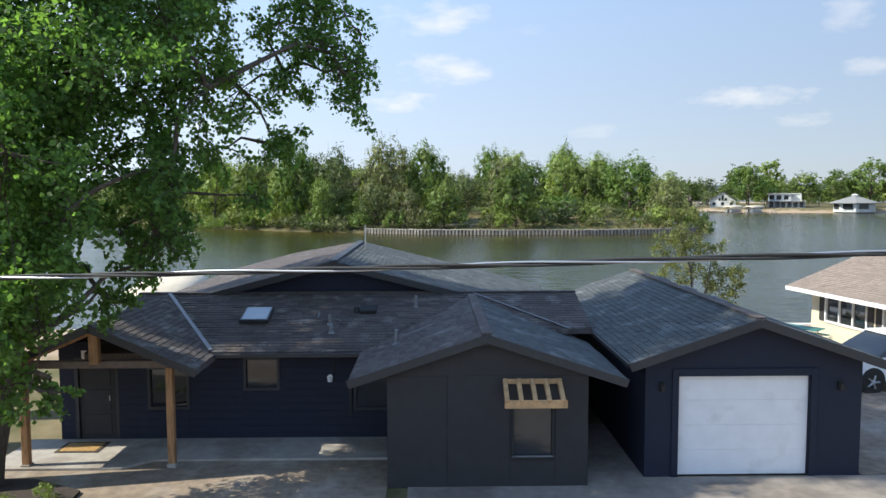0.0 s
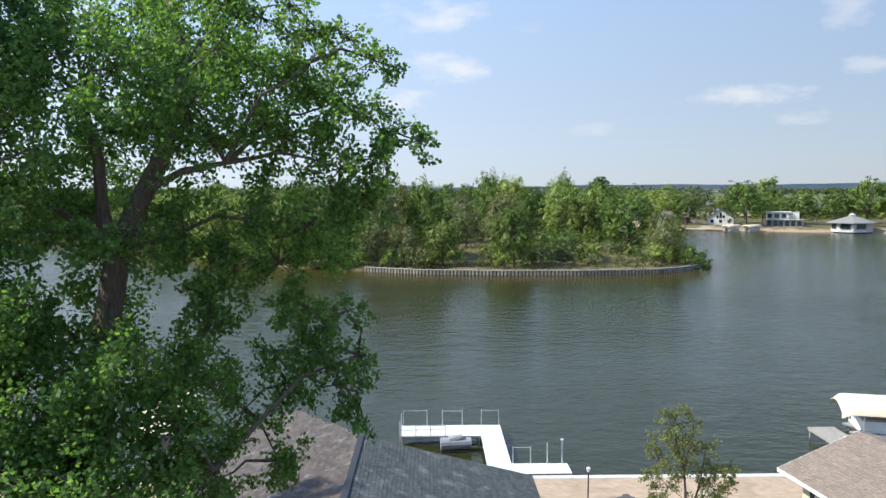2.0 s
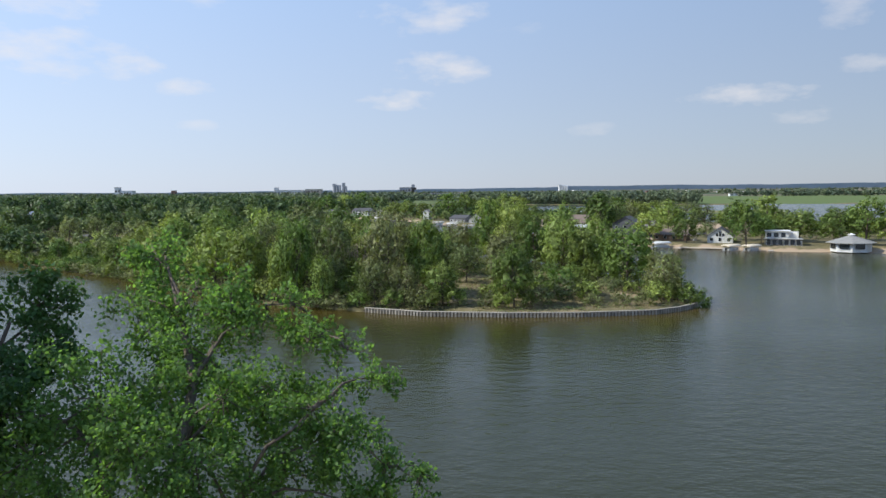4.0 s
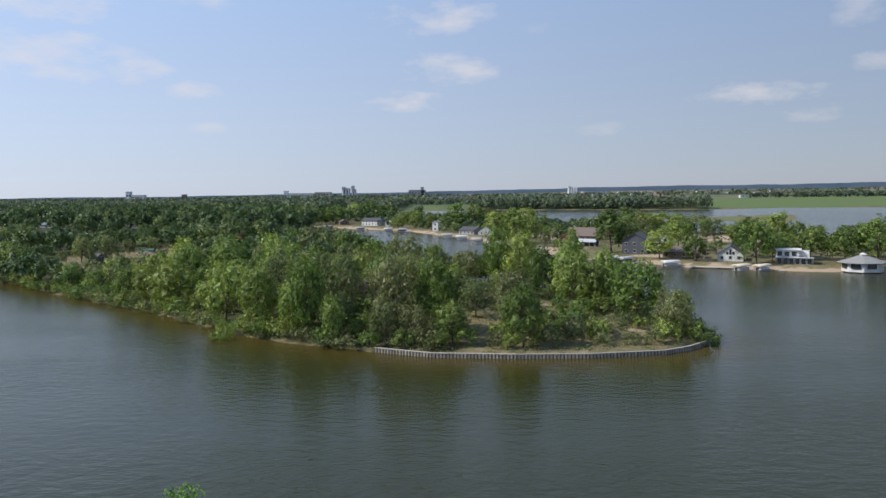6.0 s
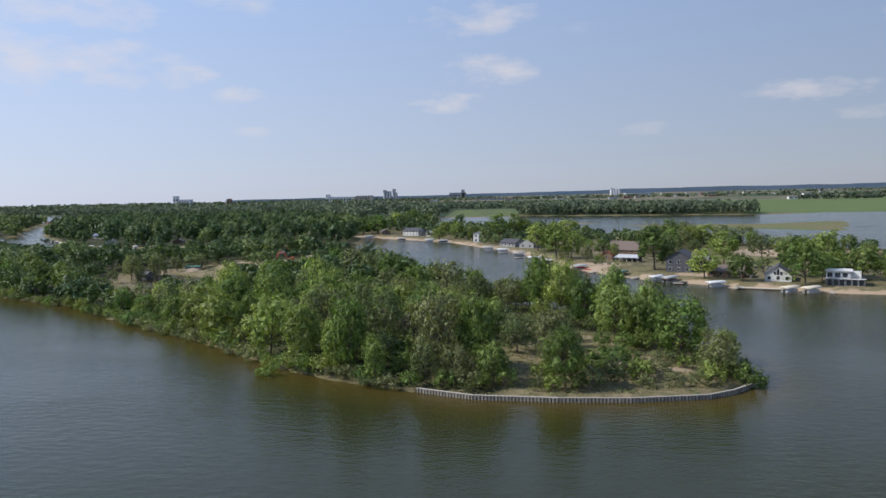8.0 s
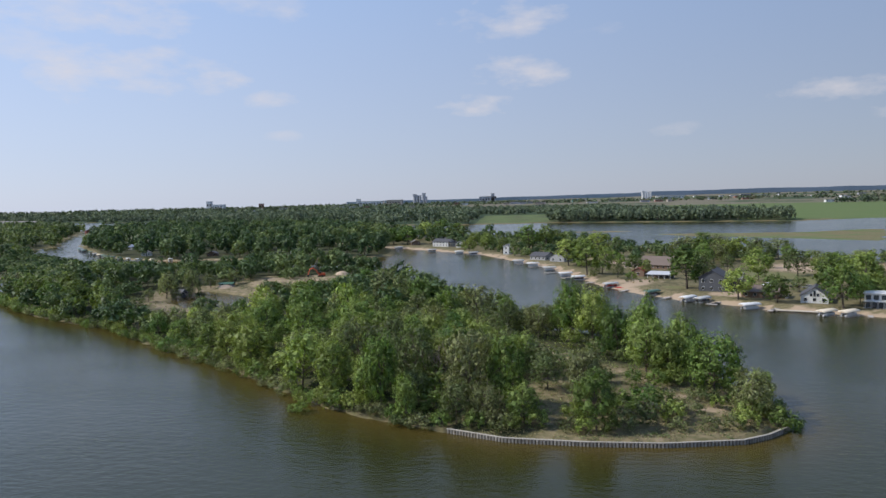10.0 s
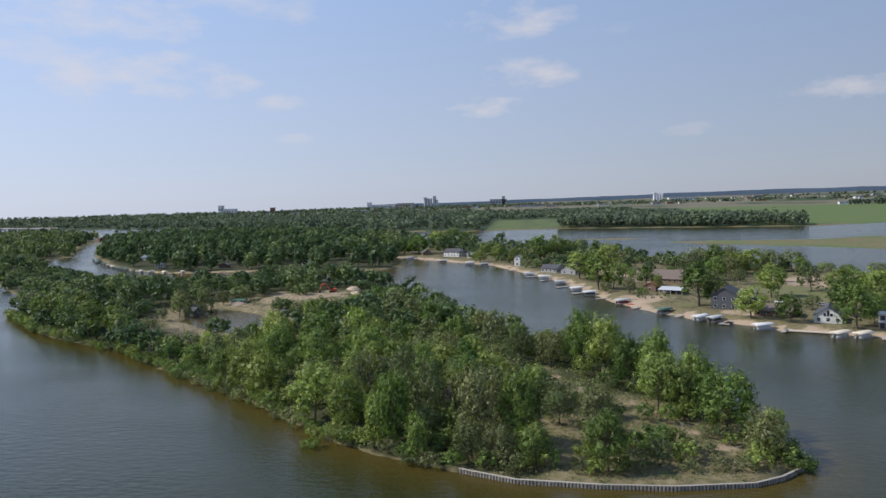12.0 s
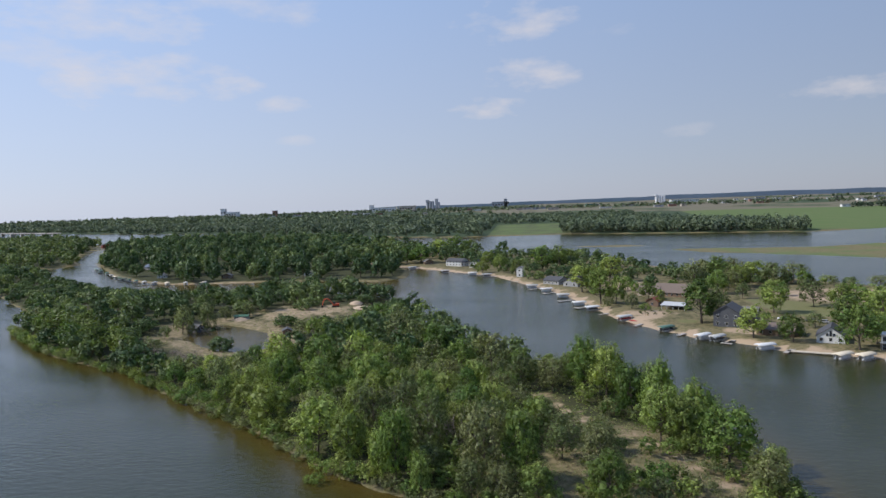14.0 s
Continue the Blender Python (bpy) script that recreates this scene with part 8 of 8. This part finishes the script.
for x, y, w, d, t in ((-600, 800, 9, 12, 20), (-640, 860, 9, 12, 10), (-760, 900, 9, 14, 40)):
    far_house(x, y, t, w, d, 3.0, 2.0, W_WHITE, R_GREY, "pale house among the canal bank's trees", windows=2)

# docks and boats along the spit
LIFTS = [(112.5, 272.0, 12, "tan", "white"), (119.5, 270.5, 12, "tan", "white"), (91.5, 289.5, 25, "white", "white"), (73.5, 311.5, 30, "white", "white"), (78.5, 308.2, 30, "grey", "dark"),
         (62.5, 331.5, 35, "green", "dark"), (48.5, 362.0, 40, "grey", "red"), (36.0, 395.0, 50, "white", "dark"), (30.5, 413, 55, "white", "white"), (23.5, 447, 60, "grey", "white"),
         (14.5, 477, 60, "white", "white"), (5.5, 498, 60, "grey", "white"), (-29, 578, 50, "grey", "dark"), (-41, 592, 50, "white", "white"), (-66, 616, 45, "grey", "dark"), (-100, 655, 40, "grey", "white")]
for x, y, t, c, hcol in LIFTS:
    boat_lift(x, y, -t - (45 if x > 85 else 20), c, hcol, 7.8, 3.4, 2.3)
PLANK = GREY_WOOD


def far_dock(x, y, turn, length, width, label="grey plank dock on the far shore", mat=None, tee=0.0):
    """A small dock reaching from the shore along local -y."""
    m = pose(x, y, WATER_Z, 0, 0, turn)
    e = thing("dock", (x, y, WATER_Z), label, "dock", "docks along the shore")
    part("deck", set_on(m, Solid().box(-width / 2, width / 2, -length, 1.0, 0.45, 0.60, 0.02)), mat or PLANK, e)
    if tee:
        part("dock_head", set_on(m, Solid().box(-tee / 2, tee / 2, -length - width, -length - 0.01, 0.45, 0.60, 0.02)), mat or PLANK, e)
    n = max(2, int(length / 2.5))
    for k in range(n):
        for sx in (-1, 1):
            yy = -length + 0.2 + k * (length - 0.4) / max(1, n - 1)
            part("pile", set_on(m, Solid().tube((sx * width * 0.45, yy, -1.6), (sx * width * 0.45, yy, 0.9), 0.08, 0.08, 7)), PLANK, e)
    return e


far_dock(98.5, 285, -35, 4.5, 1.8, "pale plank dock with a long platform", tee=0)
plat = thing("dock", (106, 281, WATER_Z), "long low pale plank platform along the beach", "dock", "docks along the shore")
part("deck", set_on(pose(106, 281.2, WATER_Z, 0, 0, -25), Solid().box(-7.5, 7.5, -1.2, 1.2, 0.45, 0.62, 0.02)), tone("pale_planks", (0.50, 0.43, 0.34)), plat)
for k in range(5):
    part("pile", set_on(pose(106, 281.2, WATER_Z, 0, 0, -25), Solid().tube((-7 + k * 3.5, -1.1, -1.5), (-7 + k * 3.5, -1.1, 0.8), 0.09, 0.09, 7)), PLANK, plat)
for x, y, t, ln in ((83, 304, 30, 4), (68, 322, 32, 5), (54, 347, 36, 5), (42, 380, 48, 5), (33.5, 404, 52, 5), (27, 432, 58, 6), (19, 468, 60, 6), (11, 490, 60, 6), (-4, 535, 55, 6), (-22, 572, 50, 6), (-52, 607, 45, 6), (-80, 638, 40, 6), (126, 269, 15, 4)):
    far_dock(x, y, -t - 8, ln, 1.7, tee=4.5 if int(x) % 2 else 0)
for x, y, t, ln in ((0.5, 544, 52, 6), (-119, 681, 40, 6), (-93, 662, 42, 7), (-140, 728, 40, 6), (84, 305.5, 30, 6), (101, 288, 24, 5)):
    far_dock(x, y, -t - 8, ln, 2.0, tee=6.0 if y > 600 else 0)


def parked_car(x, y, turn, paint, label):
    """A family car far off: body, glazed cabin with a roof, four wheels."""
    m = pose(x, y, ground_z(x, y), 0, 0, turn)
    e = thing("car", (x, y, ground_z(x, y)), label, "car", "cars parked behind the houses")
    hull = part("body", set_on(m, Solid().box(-2.2, 2.2, -0.9, 0.9, 0.35, 0.98, 0.12)), paint, e)
    part("cabin", set_on(m, Solid().add([(x0, y0, 0.97) for x0, y0 in ((-1.3, -0.8), (1.9, -0.8), (1.9, 0.8), (-1.3, 0.8))] + [(x0, y0, 1.52) for x0, y0 in ((-0.6, -0.66), (1.6, -0.66), (1.6, 0.66), (-0.6, 0.66))],
                                        [(4, 5, 6, 7), (0, 1, 5, 4), (1, 2, 6, 5), (2, 3, 7, 6), (3, 0, 4, 7)])), GLASS, hull)
    part("roof", set_on(m, Solid().box(-0.62, 1.62, -0.68, 0.68, 1.51, 1.58, 0.02)), paint, hull)
    for wx in (-1.4, 1.4):
        for wy in (-0.8, 0.8):
            part("wheel", set_on(m, Solid().tube((wx, wy - 0.11, 0.33), (wx, wy + 0.11, 0.33), 0.33, 0.33, 12)), BLACK, e)
    return e


for x, y, t, c, label in ((117, 347, -20, CAR, "white van-like car parked on the lane"), (127, 341, -24, W_DARK, "dark car parked behind the lake house"), (131, 337, -24, W_GREY, "grey car parked behind the lake house"),
                          (73, 500, 60, CAR, "white car parked on the sandy lane"), (79, 488, 60, W_GREY, "grey car parked on the sandy lane"), (66, 508, 62, W_DARK, "dark car on the sandy lane")):
    parked_car(x, y, t, c, label)
for k in range(11):
    a = k * 0.571
    plant("brush", 65 + 7.5 * math.cos(a), 372 + 5.0 * math.sin(a), 0.28 + 0.05 * (k % 3), k, k * 40, "low hedge round the sand court")
kayak = thing("kayak", (52, 356, 0), "red kayak pulled up on the beach", "kayak")
part("hull", Solid().tube((50.0, 358.5, -1.1), (52.0, 356.8, -1.0), 0.10, 0.38, 10).tube((52.0, 356.8, -1.0), (54.0, 355.1, -1.1), 0.38, 0.10, 10), HULLS["red"], kayak)
rng2 = random.Random(5)
for k, (x, y) in enumerate(((-380, 641), (-368, 628), (-358, 618), (-348, 607), (-338, 597), (-325, 585), (-312, 575), (-300, 568), (-286, 563), (-270, 562), (-255, 562), (-400, 668), (-420, 690), (-440, 715))):
    boat_lift(x, y, rng2.uniform(-10, 50), rng2.choice(("tan", "green", "grey", "grey")), rng2.choice(("white", "dark", "dark")), 7, 3.2, 2.4, "boats along the canal")

# the excavator on the island
digger = thing("excavator", (-106, 404, 0), "orange-red excavator parked on bare sand", "excavator")
ORANGE = material("orange_machine_paint", (0.50, 0.085, 0.03), 0.5, vary=0.12, scale=3)
dz = ground_z(-106, 404)
DM = pose(-106, 404, dz, 0, 0, 15)
for sx in (-1.1, 1.1):
    part("track", set_on(DM, Solid().box(-2.1, 2.1, sx - 0.3, sx + 0.3, 0.0, 0.85, 0.25)), BLACK, digger)
part("house", set_on(DM, Solid().box(-1.6, 2.2, -1.3, 1.3, 0.95, 2.1, 0.12)), ORANGE, digger)
part("cab", set_on(DM, Solid().box(-1.6, 0.0, -1.3, -0.2, 2.0, 3.1, 0.1)), GLASS, digger)
part("boom", set_on(DM, Solid().path([(-1.4, 0.3, 1.8), (-3.2, 0.3, 4.2), (-4.6, 0.3, 5.0), (-6.2, 0.3, 4.6)], [0.36, 0.34, 0.30, 0.24], 4)), ORANGE, digger)
part("stick", set_on(DM, Solid().path([(-6.0, 0.3, 4.9), (-7.0, 0.3, 2.8), (-7.2, 0.3, 1.4)], [0.28, 0.22, 0.18], 4)), ORANGE, digger)
part("bucket", set_on(DM, Solid().box(-7.9, -6.8, -0.3, 0.9, 0.1, 1.3, 0.15)), BLACK, digger)
for x, y, r, h in ((-96, 412, 4, 1.8), (-90, 398, 5, 1.5), (-150, 375, 5, 1.6)):
    gz = ground_z(x, y)
    s = Solid()
    pts = [(x + r * f * math.cos(k * 0.5236) * (1 + 0.15 * math.sin(k * 2.3)), y + r * f * math.sin(k * 0.5236), gz + hh) for f, hh in ((1.0, -0.2), (0.7, h * 0.55), (0.3, h * 0.95)) for k in range(12)]
    s.add(pts, [(i * 12 + k, i * 12 + (k + 1) % 12, (i + 1) * 12 + (k + 1) % 12, (i + 1) * 12 + k) for i in range(2) for k in range(12)] + [tuple(range(24, 36))])
    tagged(part("sand_heap", s, tone("dug_sand", (0.40, 0.30, 0.21)), smooth=True), "heap of dug pale sand by the pond", "sand heap")
heap = Solid()
for k in range(40):
    a, r = k * 2.4, 4.5 * math.sqrt(k / 40)
    heap.tube((60 + r * math.cos(a), 366 + r * 0.5 * math.sin(a), -0.9), (60.2 + r * math.cos(a), 366 + r * 0.5 * math.sin(a), -0.5 + 0.9 * (1 - r / 4.6)), 0.6, 0.2, 6)
tagged(part("brush_heap", heap, tone("dead_brush", (0.30, 0.23, 0.12))), "heap of dead brush on the beach", "brush heap")

# bridge over the river
bridge = thing("bridge", (-1500, 1950, 0), "long low road bridge over the river", "bridge")
BM = pose(-1500, 1960, 0, 0, 0, -28)
part("deck", set_on(BM, Solid().box(-330, 330, -5, 5, 6.0, 7.6)), tone("bridge_concrete", (0.38, 0.36, 0.34)), bridge)
for sgn in (-1, 1):
    part("parapet", set_on(BM, Solid().box(-330, 330, sgn * 5 - 0.2, sgn * 5 + 0.2, 7.6, 8.7)), tone("bridge_concrete", (0.38, 0.36, 0.34)), bridge)
for k in range(12):
    part("pier", set_on(BM, Solid().box(-305 + k * 55, -300 + k * 55, -4.5, 4.5, -4, 6.0)), tone("bridge_concrete", (0.38, 0.36, 0.34)), bridge)

# ---------------------------------------------------------------- the far town
S_WHITE, S_GREY, S_BRICK, S_TAN = tone("far_white_wall", (0.66, 0.66, 0.66)), tone("far_grey_wall", (0.36, 0.37, 0.40)), tone("far_brick", (0.30, 0.16, 0.12)), tone("far_tan_wall", (0.44, 0.38, 0.32))


def silo_row(x, y, n, r, h, mat, label, head=0.0):
    z = ground_z(x, y)
    e = thing("grain_elevator", (x, y, z), label, "grain elevator")
    for k in range(n):
        part("silo", Solid().tube((x + k * 2 * r, y, z - 2), (x + k * 2 * r, y, z + h), r, r, 12), mat, e)
    part("gallery", Solid().box(x - r, x + (2 * n - 1) * r, y - r * 0.5, y + r * 0.5, z + h, z + h + 5), mat, e)
    if head:
        part("headhouse", Solid().box(x - r, x + 1.5 * r, y - r, y + r, z + h, z + h + head), mat, e)
    return e


def block(x, y, w, d, h, mat, label, name="warehouse", category="building"):
    z = ground_z(x, y)
    e = thing(name, (x, y, z), label, category, "buildings of the far town")
    part("wall_shell", Solid().box(x - w / 2, x + w / 2, y - d / 2, y + d / 2, z - 2, z + h), mat, e)
    part("roof", Solid().box(x - w / 2 - 1, x + w / 2 + 1, y - d / 2 - 1, y + d / 2 + 1, z + h, z + h + 1.2), R_PALE if mat is S_WHITE else R_GREY, e)
    for k in range(max(2, int(w / 16))):
        part("window_strip", Solid().box(x - w / 2 + 3 + k * 16, x - w / 2 + 12 + k * 16, y - d / 2 - 0.3, y - d / 2, z + h * 0.45, z + h * 0.7), GLASS, e)
    return e


silo_row(-545, 4200, 3, 8, 48, S_GREY, "tall grey grain elevator on the horizon", 12)
silo_row(-492, 4200, 2, 7, 40, S_GREY, "pair of grey silos with a tall headhouse", 26)
block(-800, 4200, 150, 60, 26, S_WHITE, "long white factory on the horizon", "factory")
block(-870, 4195, 22, 30, 40, S_WHITE, "plain white factory tower building", "factory")
block(-660, 4200, 90, 60, 30, S_TAN, "broad tan factory hall building", "factory")
block(-1764, 4200, 26, 30, 50, S_WHITE, "white mill tower on the horizon", "mill")
block(-1710, 4205, 70, 40, 30, S_WHITE, "low white mill building beside its tower", "mill")
block(-1443, 4180, 24, 24, 30, S_BRICK, "red brick tower building", "mill")
block(-128, 4200, 90, 40, 36, S_GREY, "broad grey plant on the horizon", "plant")
block(-96, 4190, 18, 20, 52, S_GREY, "narrow grey plant tower building", "plant")
silo_row(740, 4200, 4, 7, 36, S_WHITE, "white silos of a far plant", 10)
block(890, 4200, 150, 60, 14, S_WHITE, "long white shed on the plain")
block(363, 4000, 60, 40, 12, tone("far_teal_roof", (0.12, 0.34, 0.32)), "teal-roofed hall on the plain")
rng3 = random.Random(9)
for k in range(60):
    y = rng3.uniform(3300, 4300)
    x = rng3.uniform(-1900, 2200) * y / 4300
    block(x, y, rng3.uniform(18, 55), rng3.uniform(14, 30), rng3.uniform(5, 11), rng3.choice((S_WHITE, S_WHITE, S_GREY, S_TAN, S_BRICK)), "low town building on the plain")
block(1010, 2440, 26, 14, 8, S_WHITE, "white farm building by the small wood", "farm building")
